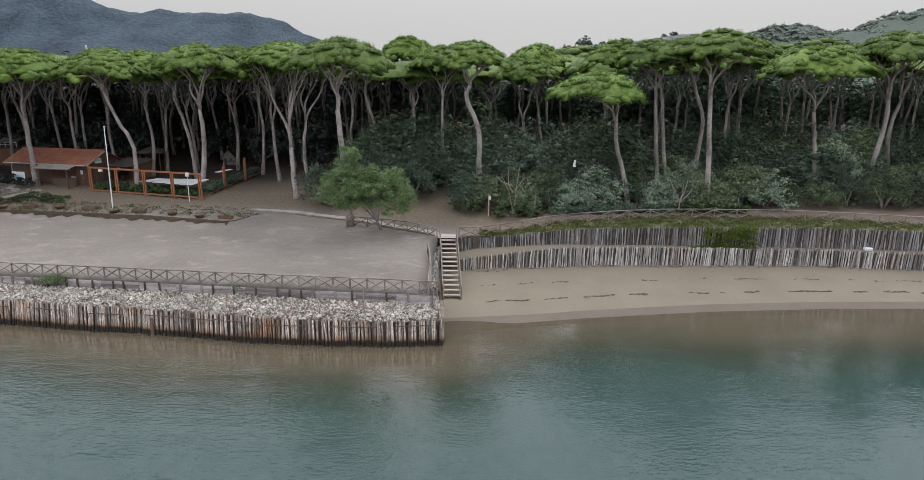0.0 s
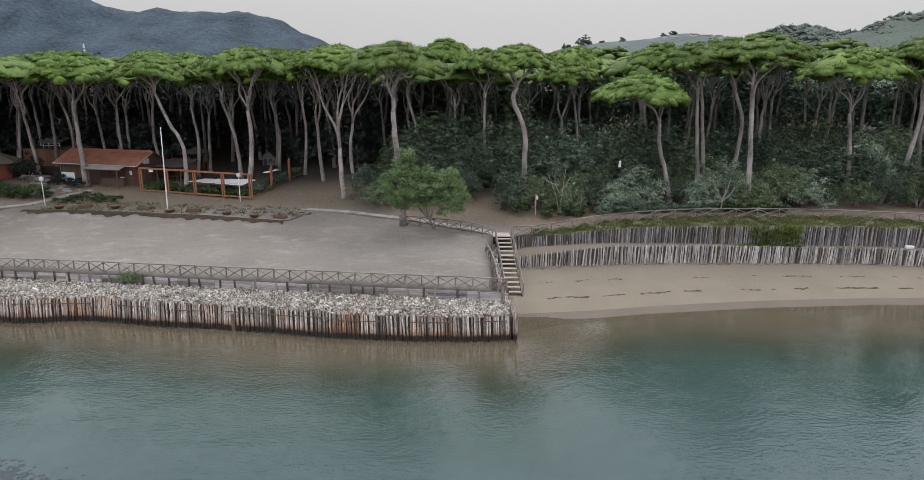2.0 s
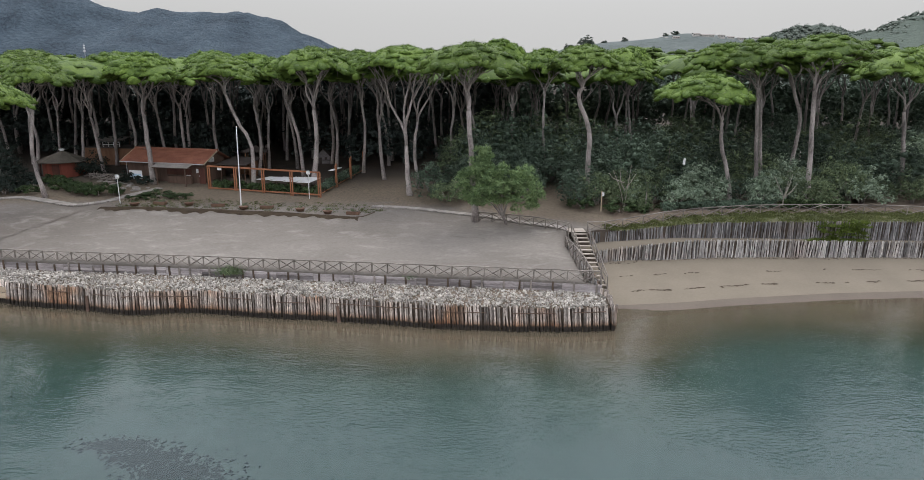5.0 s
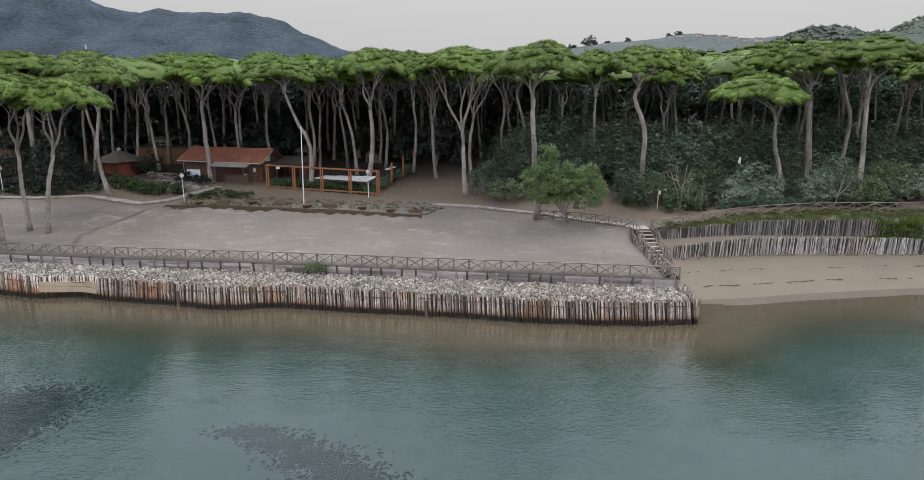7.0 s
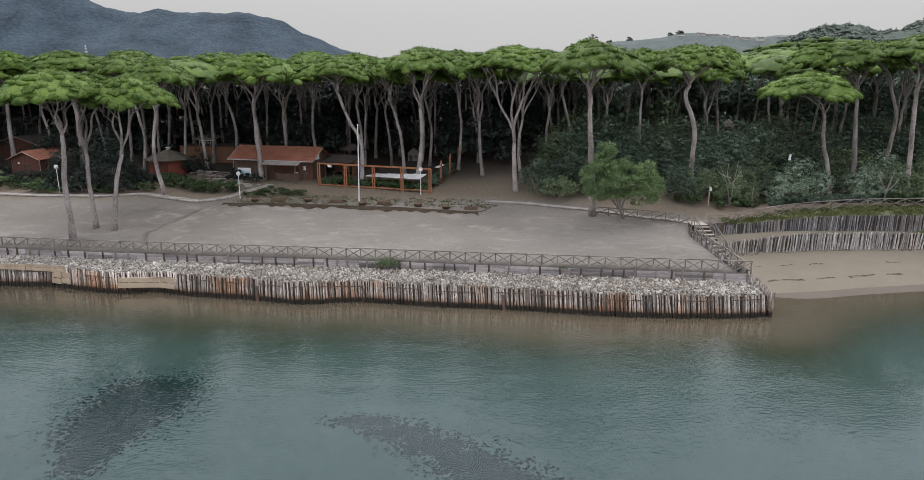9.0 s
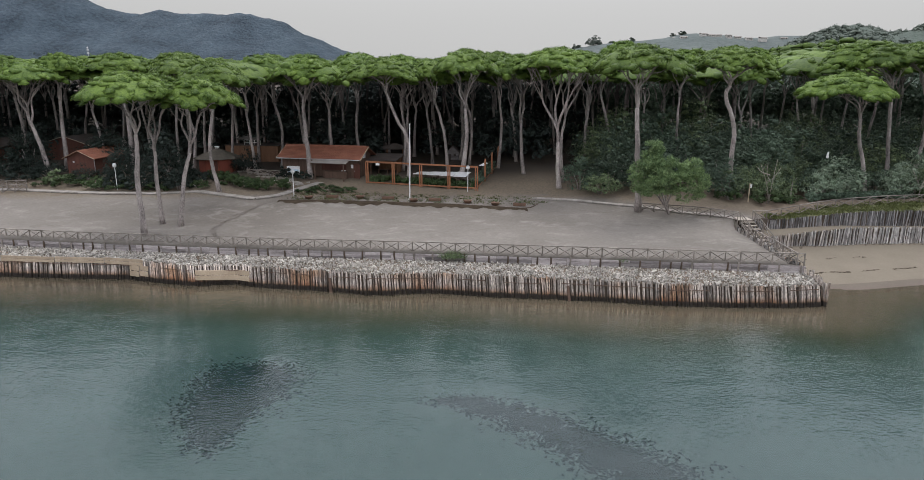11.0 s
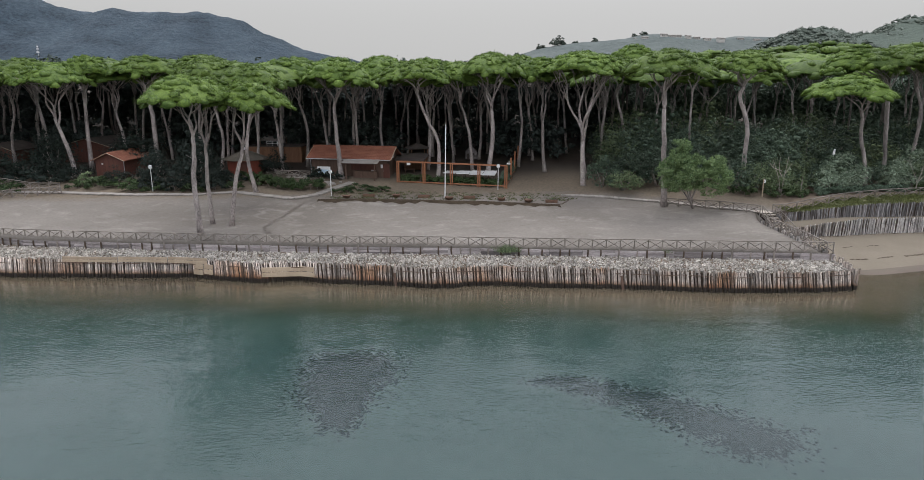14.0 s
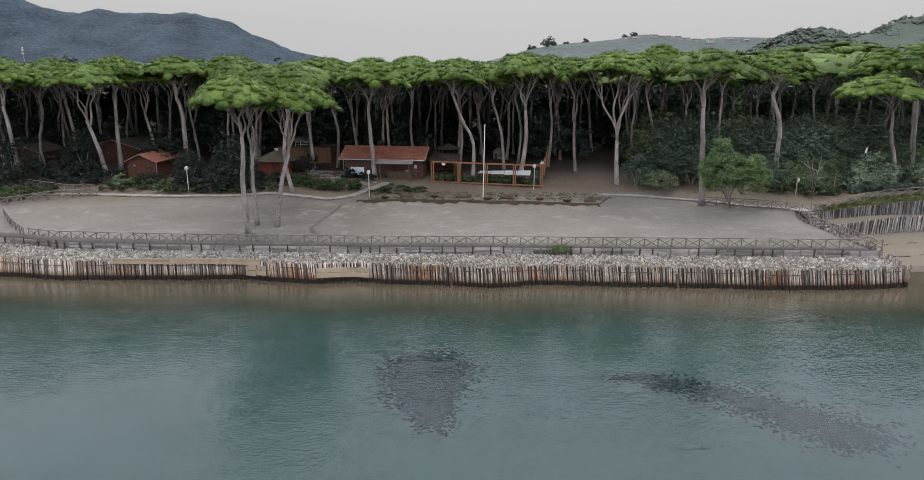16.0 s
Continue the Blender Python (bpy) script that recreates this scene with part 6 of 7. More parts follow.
for k in range(12):
    xa, xb = x0 + (x1 - x0) * k / 12 + 0.008, x0 + (x1 - x0) * (k + 1) / 12 - 0.008
    vs = [bm.verts.new(p) for p in ((xa, -d0, z0), (xb, -d0, z0), (xb, -0.1, z1), (xa, -0.1, z1), (xa, -d0, z0 - 0.06), (xb, -d0, z0 - 0.06), (xb, -0.1, z1 - 0.06), (xa, -0.1, z1 - 0.06))]
    for q in ((0, 1, 2, 3), (7, 6, 5, 4), (0, 4, 5, 1), (1, 5, 6, 2), (2, 6, 7, 3), (3, 7, 4, 0)):
        bm.faces.new([vs[i] for i in q])
bm.to_mesh(porch.data)
bm.free()
porch.data.materials.append(M_GREYROOF)
for px in (5.6, 9.7):
    beam("porch_post", (px, -1.85, -0.25), (px, -1.85, z0 + 0.02), 0.14, 0.14, M_BROWNWOOD, house)
beam("porch_beam", (5.0, -1.85, z0 - 0.12), (10.4, -1.85, z0 - 0.12), 0.14, 0.12, M_BROWNWOOD, house)
part("counter", boxed(8.0, -0.55, 0.5, 3.4, 0.5, 1.0, bevel=0.02), M_BROWNWOOD, house, "dark board counter")
# dark panel set in for the shaded opening above the counter
part("shutter", boxed(7.6, -0.06, 1.5, 3.6, 0.05, 0.8, bevel=0.01), M_REDWOOD, house, "dark red panel in place of the dark counter opening")
door = part("door", boxed(10.9, -0.06, 1.02, 0.9, 0.06, 2.02, bevel=0.01), M_REDWOOD, house, "dark red board door")
part("door_handle", boxed(10.55, -0.12, 1.0, 0.04, 0.06, 0.14, bevel=0.008), M_METAL, door)
part("notice", boxed(10.25, -0.07, 1.65, 0.34, 0.03, 0.5, bevel=0.005), M_WHITE, house, "small white notice")
part("meter_box", boxed(9.0, -0.14, 0.85, 0.55, 0.2, 0.5, bevel=0.02), M_WHITE, house, "white meter box")
ac = part("air_conditioner", boxed(L + 0.22, 1.7, 2.95, 0.34, 0.85, 0.62, bevel=0.03), M_WHITE, house, "white outdoor air-conditioning unit")
v, f = [], []
for k in range(4):
    tube(v, f, [(L + 0.41, 1.62 + 0.22 * math.cos(a), 2.95 + 0.22 * math.sin(a)) for a in [6.283 * i / 12 + 0.001 for i in range(13)]] if k == 0 else [(L + 0.41, 1.62 - 0.2, 2.85 + 0.06 * k), (L + 0.41, 1.62 + 0.2, 2.85 + 0.06 * k)], [0.012] * (13 if k == 0 else 2), 5)
part("fan_grille", mesh_of("fan_grille", v, f, M_METAL), M_METAL, ac)
# notice board in front
nb = thing("notice_board", pose(-55.0, 80.5, 5.4, rz=-13), "white and blue notice board on two posts", "sign")
for px in (-0.85, 0.85):
    beam("post", (px, 0, -0.2), (px, 0, 1.75), 0.08, 0.08, M_BROWNWOOD, nb)
part("panel", boxed(0, -0.05, 1.15, 1.9, 0.04, 1.1, bevel=0.01), M_WHITE, nb, "white panel")
part("print", boxed(0, -0.075, 1.0, 1.6, 0.008, 0.55), M_BLUEPRINT, nb, "pale blue printed field")

# lean-to shed and grey canopy behind the house end
shed = thing("lean_to_shed", pose(-44.9, 82.6, 5.5, rz=-13), "brown open lean-to with a flat dark roof", "shed")
for px, py in ((0.2, 0), (3.6, 0), (0.2, 3.4), (3.6, 3.4)):
    beam("post", (px, py, -0.1), (px, py, 2.35), 0.13, 0.13, M_BROWNWOOD, shed)
prism("roof", [(-0.3, -0.6, 2.25), (4.1, -0.6, 2.25), (4.1, 3.9, 2.75), (-0.3, 3.9, 2.75)], 0.09, M_BROWNROOF, shed)
board_wall(shed, (0.2, 3.4), (3.6, 3.4), 0, 2.4, M_WARMBOARD, label="orange-brown board wall")
board_wall(shed, (3.6, 1.2), (3.6, 3.4), 0, 2.4, M_WARMBOARD)
part("bench", boxed(1.6, 1.2, 0.72, 1.6, 0.5, 0.06, bevel=0.01), M_BROWNWOOD, shed)
for px in (0.95, 2.25):
    part("bench_leg", boxed(px, 1.2, 0.34, 0.08, 0.45, 0.7), M_BROWNWOOD, shed)
kiosk = thing("garden_canopy", pose(-41.8, 88.2, 6.0, rz=10), "small wooden canopy with a pyramid grey roof", "shelter")
for px in (-1.2, 1.2):
    for py in (-1.2, 1.2):
        beam("post", (px, py, -0.1), (px, py, 2.9), 0.12, 0.12, M_WARMBOARD, kiosk)
for k in range(4):
    a, b = 1.571 * k + 0.785, 1.571 * (k + 1) + 0.785
    prism("roof_panel", [(2.5 * math.cos(a), 2.5 * math.sin(a), 2.8), (2.5 * math.cos(b), 2.5 * math.sin(b), 2.8), (0, 0, 3.6)], 0.05, M_BROWNROOF, kiosk)


def gable_hut(name, m, L, W, EH, RH, wall, roof, label, tiles=True):
    """A small shed: gable end to the front (y = 0), ridge running back."""
    ob = thing(name, m, label, "shed")
    board_wall(ob, (0, 0), (W, 0), 0, EH, wall)
    board_wall(ob, (0, L), (W, L), 0, EH, wall)
    board_wall(ob, (0, 0), (0, L), 0, EH, wall)
    board_wall(ob, (W, 0), (W, L), 0, EH, wall)
    for gy in (0.0, L):
        prism("gable", [(-0.02, gy, EH), (W + 0.02, gy, EH), (W / 2, gy, RH - 0.08)], 0.06, wall, ob)
    s = (RH - EH) / (W / 2)
    o = 0.45
    if tiles:
        tiled_slope("roof", (W + o, -o, EH - o * s), (W + o, L + o, EH - o * s), (W / 2, L + o, RH), (W / 2, -o, RH), roof, ob, courses=6)
        tiled_slope("roof", (-o, L + o, EH - o * s), (-o, -o, EH - o * s), (W / 2, -o, RH), (W / 2, L + o, RH), roof, ob, courses=6)
    else:
        prism("roof", [(W + o, -o, EH - o * s), (W + o, L + o, EH - o * s), (W / 2, L + o, RH), (W / 2, -o, RH)], 0.08, roof, ob)
        prism("roof", [(-o, L + o, EH - o * s), (-o, -o, EH - o * s), (W / 2, -o, RH), (W / 2, L + o, RH)], 0.08, roof, ob)
    for xx, zz in ((-o, EH - o * s), (W + o, EH - o * s)):
        beam("barge_board", (xx, -o - 0.02, zz - 0.05), (W / 2, -o - 0.02, RH - 0.05), 0.16, 0.04, M_PALEBOARD, ob)
    part("door", boxed(W * 0.22, -0.05, 0.98, 0.85, 0.05, 1.95, bevel=0.01), wall, ob)
    v, f = [], []
    tube(v, f, [(W + 0.3, -o + 0.05, EH - 0.2), (W + 0.06, -0.08, EH - 0.35), (W + 0.06, -0.08, 0)], [0.045] * 3, 7)
    part("downpipe", mesh_of("downpipe", v, f, M_METAL), M_METAL, ob, "pale downpipe")
    return ob


gable_hut("garden_hut", pose(-86.3, 81.8, 5.5, rz=-8), 6.6, 4.0, 2.7, 3.6, M_REDWOOD, M_TERRACOTTA, "dark red board hut with an orange tiled roof")
lamp_box = part("wall_lamp", boxed(-85.2, 81.3, 7.35, 0.22, 0.14, 0.22, bevel=0.03), M_WHITE)
lamp_box.parent = bpy.data.objects["garden_hut"]
lamp_box.matrix_basis = Matrix.Translation((1.0, -0.12, 2.0)) @ Matrix.Translation((85.2, -81.3, -7.35))
gable_hut("timber_shed", pose(-96.5, 93.5, 6.4, rz=-14), 6.0, 8.6, 2.5, 3.7, M_REDWOOD, M_BROWNROOF, "dark red shed with a dark felt roof in the wood", tiles=False)
gable_hut("timber_shed", pose(-107.0, 91.0, 6.3, rz=-10), 5.0, 5.0, 2.4, 3.3, M_REDWOOD, M_BROWNROOF, "dark red shed with a dark felt roof in the wood", tiles=False)

# eight-sided red kiosk
octo = thing("octagonal_kiosk", (-66.8, 85.0, 5.5), "eight-sided red wooden kiosk with a weathered brown pointed roof", "kiosk")
R8, RR8 = 2.5, 3.35
for k in range(8):
    a, b = 0.785 * k + 0.39, 0.785 * (k + 1) + 0.39
    board_wall(octo, (R8 * math.cos(a), R8 * math.sin(a)), (R8 * math.cos(b), R8 * math.sin(b)), 0, 2.4, M_KIOSK, step=0.25)
    prism("roof_panel", [(RR8 * math.cos(a), RR8 * math.sin(a), 2.25), (RR8 * math.cos(b), RR8 * math.sin(b), 2.25), (0.2 * math.cos(b), 0.2 * math.sin(b), 3.55), (0.2 * math.cos(a), 0.2 * math.sin(a), 3.55)], 0.07, M_MOSSROOF, octo)
v, f = [], []
tube(v, f, [(0, 0, 3.5), (0, 0, 3.72), (0, 0, 3.73), (0, 0, 3.85)], [0.25, 0.25, 0.42, 0.2], 10)
part("roof_cap", mesh_of("roof_cap", v, f, M_WHITE), M_WHITE, octo, "pale metal roof cap")
part("door", boxed(0.25, -R8 * 0.93, 1.0, 1.0, 0.08, 2.0, bevel=0.01), M_REDWOOD, octo)

# raised brown deck house beyond
deck = thing("board_deck_house", pose(-68.2, 92.5, 6.3, rz=-8), "orange-brown board cabin with a white railing", "cabin")
board_wall(deck, (0, 0), (8.4, 0), 0, 2.4, M_WARMBOARD)
board_wall(deck, (0, 0), (0, 4), 0, 2.4, M_WARMBOARD)
board_wall(deck, (8.4, 0), (8.4, 4), 0, 2.4, M_WARMBOARD)
part("deck", boxed(4.2, 2, 2.45, 8.8, 4.4, 0.1, bevel=0.01), M_BROWNROOF, deck)
prism("roof", [(1.4, 1.2, 3.3), (5.0, 1.2, 3.3), (5.0, 3.8, 3.75), (1.4, 3.8, 3.75)], 0.08, M_GREYROOF, deck)
for px in (1.5, 4.9):
    for py in (1.3, 3.7):
        beam("post", (px, py, 2.4), (px, py, 3.4), 0.1, 0.1, M_BROWNWOOD, deck)
for pz in (2.85, 3.2):
    beam("railing", (2.8, 0.6, pz), (5.4, 0.6, pz), 0.06, 0.06, M_WHITE, deck, "white railing bar")
for px in (2.8, 3.65, 4.5, 5.4):
    beam("railing_post", (px, 0.6, 2.45), (px, 0.6, 3.22), 0.06, 0.06, M_WHITE, deck)

# ---- the orange timber frame with its side fence ----
frame_ob = thing("garden_pergola", (-30.05, 74.5, 4.8), "orange-stained timber frame enclosing a small garden", "pergola")
o = Vector((-30.05, 74.5, 4.8))
A, B = Vector((-44.75, 77.9, 5.1)) - o, Vector((0, 0, 0.05))
HP = 2.95
for k in range(5):
    p = A.lerp(B, k / 4)
    for off in (-0.13, 0.13) if 0 < k < 4 else ((0.0, 0.26) if k == 0 else (-0.26, 0.0)):
        q = p + (B - A).normalized() * off
        beam("post", q - Vector((0, 0, 0.2)), q + Vector((0, 0, HP)), 0.16, 0.16, M_ORANGEWOOD, frame_ob)
for h, w in ((HP, 0.2), (0.22, 0.16)):
    for k in range(4):
        beam("beam", A.lerp(B, k / 4) + Vector((0, 0, h)), A.lerp(B, (k + 1) / 4) + Vector((0, 0, h)), 0.18, w, M_ORANGEWOOD, frame_ob)
C = Vector((-26.6, 87.5, 6.05)) - o
for k in (2, 4, 6):
    p = B.lerp(C, k / 6)
    for off in (-0.11, 0.11):
        q = p + (C - B).normalized() * off
        beam("side_post", q - Vector((0, 0, 0.2)), q + Vector((0, 0, 2.85 + 0.2 * (off > 0))), 0.2, 0.18, M_ORANGEWOOD, frame_ob)
for k in range(3):
    beam("side_rail", B.lerp(C, k / 3) + Vector((0, 0, 0.35)), B.lerp(C, (k + 1) / 3) + Vector((0, 0, 0.35)), 0.05, 0.08, M_ORANGEWOOD, frame_ob)
part("small_sign", boxed(A.x + 1.6, A.y - 0.35, HP + 0.02, 0.5, 0.06, 0.35), M_WHITE, frame_ob, "small pale sign")
sheet = thing("white_table_row", pose(-34.9, 76.9, 5.0, rz=-13), "long white-topped trestle table in the garden", "table")
for k in range(4):
    part("tabletop", boxed(-2.7 + 1.8 * k, 1.1, 1.45, 1.74, 3.4, 0.06, turn=Matrix.Rotation(0.03 * (k - 1.5), 4, "X"), bevel=0.01), M_WHITE, sheet)
    for s in (-0.4, 2.5):
        beam("leg", (-2.7 + 1.8 * k, s, -0.1), (-2.7 + 1.8 * k, s, 1.40), 0.07, 0.07, M_BROWNWOOD, sheet)
sheet2 = thing("white_board", pose(-28.9, 79.3, 5.4, rz=75), "white board shelf resting between the side posts", "board")
part("board", boxed(0, 0.15, 2.15, 2.8, 0.6, 0.06, bevel=0.01), M_WHITE, sheet2)
part("batten", boxed(0, 0.19, 1.1, 0.08, 0.05, 2.2), M_BROWNWOOD, sheet2)
# toy house behind
toy = thing("play_house", pose(-34.2, 93.4, 6.35, rz=-8), "small grey play house with a steep gable", "play house")
board_wall(toy, (0, 0), (2.4, 0), 0, 1.7, M_PLANK)
board_wall(toy, (2.4, 0), (2.4, 1.8), 0, 1.7, M_PLANK)
board_wall(toy, (0, 0), (0, 1.8), 0, 1.7, M_PLANK)
prism("gable", [(0, 0, 1.7), (2.4, 0, 1.7), (1.2, 0, 2.75)], 0.05, M_PLANK, toy)
prism("roof", [(2.65, -0.25, 1.5), (2.65, 2.0, 1.5), (1.2, 2.0, 2.85), (1.2, -0.25, 2.85)], 0.06, M_BROWNROOF, toy)
prism("roof", [(-0.25, 2.0, 1.5), (-0.25, -0.25, 1.5), (1.2, -0.25, 2.85), (1.2, 2.0, 2.85)], 0.06, M_BROWNROOF, toy)
part("door", boxed(0.55, -0.05, 0.6, 0.55, 0.04, 1.2), M_BROWNROOF, toy)
part("window", boxed(1.65, -0.05, 1.05, 0.5, 0.04, 0.45), M_BROWNROOF, toy)

toy.scale = (0.75, 0.75, 0.8)

# ---- flagpole, lamps, sign post ----
flag = thing("flagpole", (-38.5, 70.7, ground_z(-38.5, 70.7)), "tall slim white flagpole on the terrace", "flagpole")
part("pole", pole_mesh("pole", (0, 0, -0.3), (0.15, 0, 9.1), 0.075, 0.05, M_WHITE, 10, 2), M_WHITE, flag)
part("finial", pole_mesh("finial", (0.15, 0, 9.1), (0.15, 0, 9.22), 0.08, 0.05, M_WHITE, 10), M_WHITE, flag)
part("base", pole_mesh("base", (0, 0, -0.1), (0, 0, 0.18), 0.2, 0.16, M_CONCRETE, 12), M_CONCRETE, flag)
for x, y in ((-76.2, 74.6), (-53.0, 71.9), (-31.3, 73.9)):
    lamp = thing("garden_lamp", (x, y, ground_z(x, y)), "slim white lamp post with a round globe", "lamp", "garden lamps")
    part("post", pole_mesh("post", (0, 0, -0.2), (0, 0, 2.95), 0.05, 0.045, M_WHITE, 9), M_WHITE, lamp)
    bm = bmesh.new()
    bmesh.ops.create_uvsphere(bm, u_segments=14, v_segments=9, radius=0.24)
    bmesh.ops.translate(bm, vec=(0, 0, 3.13), verts=bm.verts)
    part("globe", bm, M_WHITE, lamp, "milky globe", True)
    part("cap", pole_mesh("cap", (0, 0, 3.3), (0, 0, 3.42), 0.26, 0.12, M_METAL, 12), M_METAL, lamp)
sp = thing("sign_post", (3.0, 69.9, ground_z(3.0, 69.9)), "pale post with a small white sign", "sign")
part("post", pole_mesh("post", (0, 0, -0.2), (0, 0, 2.35), 0.07, 0.065, M_PALEBOARD, 8), M_PALEBOARD, sp)
part("sign_plate", boxed(0.12, -0.08, 2.0, 0.26, 0.05, 0.42, bevel=0.01), M_WHITE, sp)
hang = thing("nest_box", (12.2, 70.2, 9.9), "white nesting bag hung in the shrub", "nest box")
part("bag", pole_mesh("bag", (0, 0, -0.35), (0.05, 0, 0.35), 0.16, 0.09, M_WHITE, 8, 2, 0.03), M_WHITE, hang)

# ---- paved paths ----
def paved(pts, wide, label, step=0.62, seed=0):
    rng = random.Random(seed)
    at = along([(x, y, 0) for x, y in pts], step)
    o = Vector((at[0].x, at[0].y, ground_z(at[0].x, at[0].y)))
    ob = thing("paved_path", (o.x, o.y, o.z), label, "path")
    ob["kind"] = "structure"
    slab = boxed(0, 0, 0, 1, 1, 1)
    me = bpy.data.meshes.new("slab")
    slab.to_mesh(me)
    slab.free()
    me.materials.append(M_SLAB)
    for k in range(len(at) - 1):
        p = (at[k] + at[k + 1]) / 2
        d = at[k + 1] - at[k]
        z1, z2 = ground_z(at[k].x, at[k].y), ground_z(at[k + 1].x, at[k + 1].y)
        s = part("slab", me, M_SLAB, ob)
        s.matrix_basis = Matrix.Translation((p.x - o.x, p.y - o.y, (z1 + z2) / 2 - o.z + 0.035 + rng.uniform(-0.01, 0.012))) @ Matrix.Rotation(math.atan2(d.y, d.x) + rng.uniform(-0.03, 0.03), 4, "Z") @ Matrix.Rotation(-math.atan2(z2 - z1, d.length), 4, "Y") @ Matrix.Diagonal((d.length * 0.95, wide * rng.uniform(0.93, 1.05), 0.12, 1))
    return ob


paved([(-95, 75.2), (-87.8, 74.6), (-77.3, 73.2), (-70.1, 73.2), (-65.5, 74.0), (-61.5, 72.4), (-57.8, 70.9), (-55, 72.5), (-53.2, 75.0), (-50.9, 78.0)], 1.25, "pale slab path curving past the kiosk to the house", seed=1)
paved([(-23.4, 71.2), (-18.4, 70.4), (-13.5, 68.9), (-9.5, 67.4), (-5.6, 65.4), (-3.2, 63.0), (-2.0, 61.8)], 1.1, "pale slab path to the beach steps", seed=3)

# loose flagstones laid in the ground before the house
flags = thing("flagstone_paving", (-57.0, 79.0, ground_z(-57.0, 79.0)), "loose pale flagstones set in the earth before the house", "paving")
flags["kind"] = "structure"
rng = random.Random(44)
for k in range(46):
    f = rng.random()
    x = -63.0 + 10.5 * f + rng.gauss(0, 0.7)
    y = 84.6 - 8.0 * f + rng.gauss(0, 0.7)
    n = rng.randint(5, 7)
    bm = bmesh.new()
    rr = rng.uniform(0.28, 0.6)
    face = bm.faces.new([bm.verts.new((rr * rng.uniform(0.75, 1.15) * math.cos(6.283 * i / n), 0.7 * rr * rng.uniform(0.75, 1.15) * math.sin(6.283 * i / n), 0.07)) for i in range(n)])
    low = bmesh.ops.extrude_face_region(bm, geom=[face])
    bmesh.ops.translate(bm, vec=(0, 0, -0.14), verts=[q for q in low["geom"] if isinstance(q, bmesh.types.BMVert)])
    bmesh.ops.recalc_face_normals(bm, faces=bm.faces)
    st = part("flagstone", bm, M_SLAB, flags)
    st.matrix_basis = Matrix.Translation(Vector((x, y, ground_z(x, y))) - flags.matrix_basis.translation) @ Matrix.Rotation(rng.uniform(0, 6.28), 4, "Z")

# kerb with planters along the top of the sand
bed = thing("planting_kerb", (-23.5, 67.6, 3.85), "low dark timber kerb along the planting strip", "kerb")
bed["kind"] = "structure"
o = Vector((-23.5, 67.6, 3.85))
kerb_pts = [(-54.5, 70.3), (-48.0, 70.3), (-41.0, 69.5), (-33.5, 68.7), (-28.2, 67.8), (-24.4, 67.0), (-22.9, 69.0)]
at = along([(x, y, 0) for x, y in kerb_pts], 1.8)
for a, b in zip(at, at[1:]):
    za, zb = ground_z(a.x, a.y), ground_z(b.x, b.y)
    beam("kerb_board", Vector((a.x, a.y, za + 0.02 + 0.07 * noise.noise((a.x * 0.4, 0, 0)))) - o, Vector((b.x, b.y, zb + 0.02 + 0.07 * noise.noise((b.x * 0.4, 0, 0)))) - o, 0.16, 0.12, M_KERB, bed)
# wet hollows scoured in the sand at its foot
v, f = [], []
at = along([(x, y, 0) for x, y in kerb_pts[:-1]], 0.22)
for k, p in enumerate(at):
    deep = max(0.35, 0.95 + 1.2 * noise.noise((p.x * 0.33, 2, 0)) + 0.9 * noise.noise((p.x * 1.1, 5, 0)))
    for s in (0.12, -0.35 * deep, -deep):
        y = p.y + s + 0.05 * noise.noise((p.x * 3, s, 0))
        v.append((p.x, y, ground_z(p.x, y) + (0.09 if s > -0.9 * deep else 0.02)))
for k in range(len(at) - 1):
    for s in (0, 1):
        a = 3 * k + s
        f.append((a, a + 1, a + 4, a + 3))
tagged(new("wet_hollow", mesh_of("wet_hollow", v, f, M_SCOUR, True)), "dark wet sand scoured out along the kerb", "wet sand", kind="structure")
rng = random.Random(3)
for k, (x, y, long_) in enumerate(((-48.2, 71.6, True), (-44.7, 71.3, False), (-41.2, 70.9, True), (-38.0, 70.0, False), (-35.4, 70.3, True), (-31.4, 69.4, False), (-28.1, 68.6, False), (-25.2, 68.3, True), (-51.0, 71.2, False))):
    z = ground_z(x, y)
    if long_:
        pot = thing("planter_box", pose(x, y, z, rz=rng.uniform(-12, 4)), "long terracotta planter with sparse plants", "planter", "planters on the kerb")
        bm = boxed(0, 0, 0.17, 1.5, 0.55, 0.36, bevel=0.03)
        part("trough", bm, M_POT, pot)
        part("soil", boxed(0, 0, 0.345, 1.36, 0.42, 0.03), M_KERB, pot)
    else:
        pot = thing("round_planter", pose(x, y, z), "round terracotta bowl with a drying plant", "planter", "planters on the kerb")
        v, f = [], []
        tube(v, f, [(0, 0, 0), (0, 0, 0.28), (0, 0, 0.34), (0, 0, 0.35)], [0.38, 0.52, 0.55, 0.45], 14)
        part("bowl", mesh_of("bowl", v, f, M_POT, True), M_POT, pot)
    puffs = [(rng.uniform(-0.5, 0.5) * (1.2 if long_ else 0.7), rng.uniform(-0.2, 0.2), rng.uniform(0.35, 0.55), 0.18, 0.8) for _ in range(5)]
    part("plant", leaf_mesh("plant", leaf_cloud(np.random.default_rng(k), puffs, 16, 0.14, 0.06), M_OLIVE), M_OLIVE, pot)


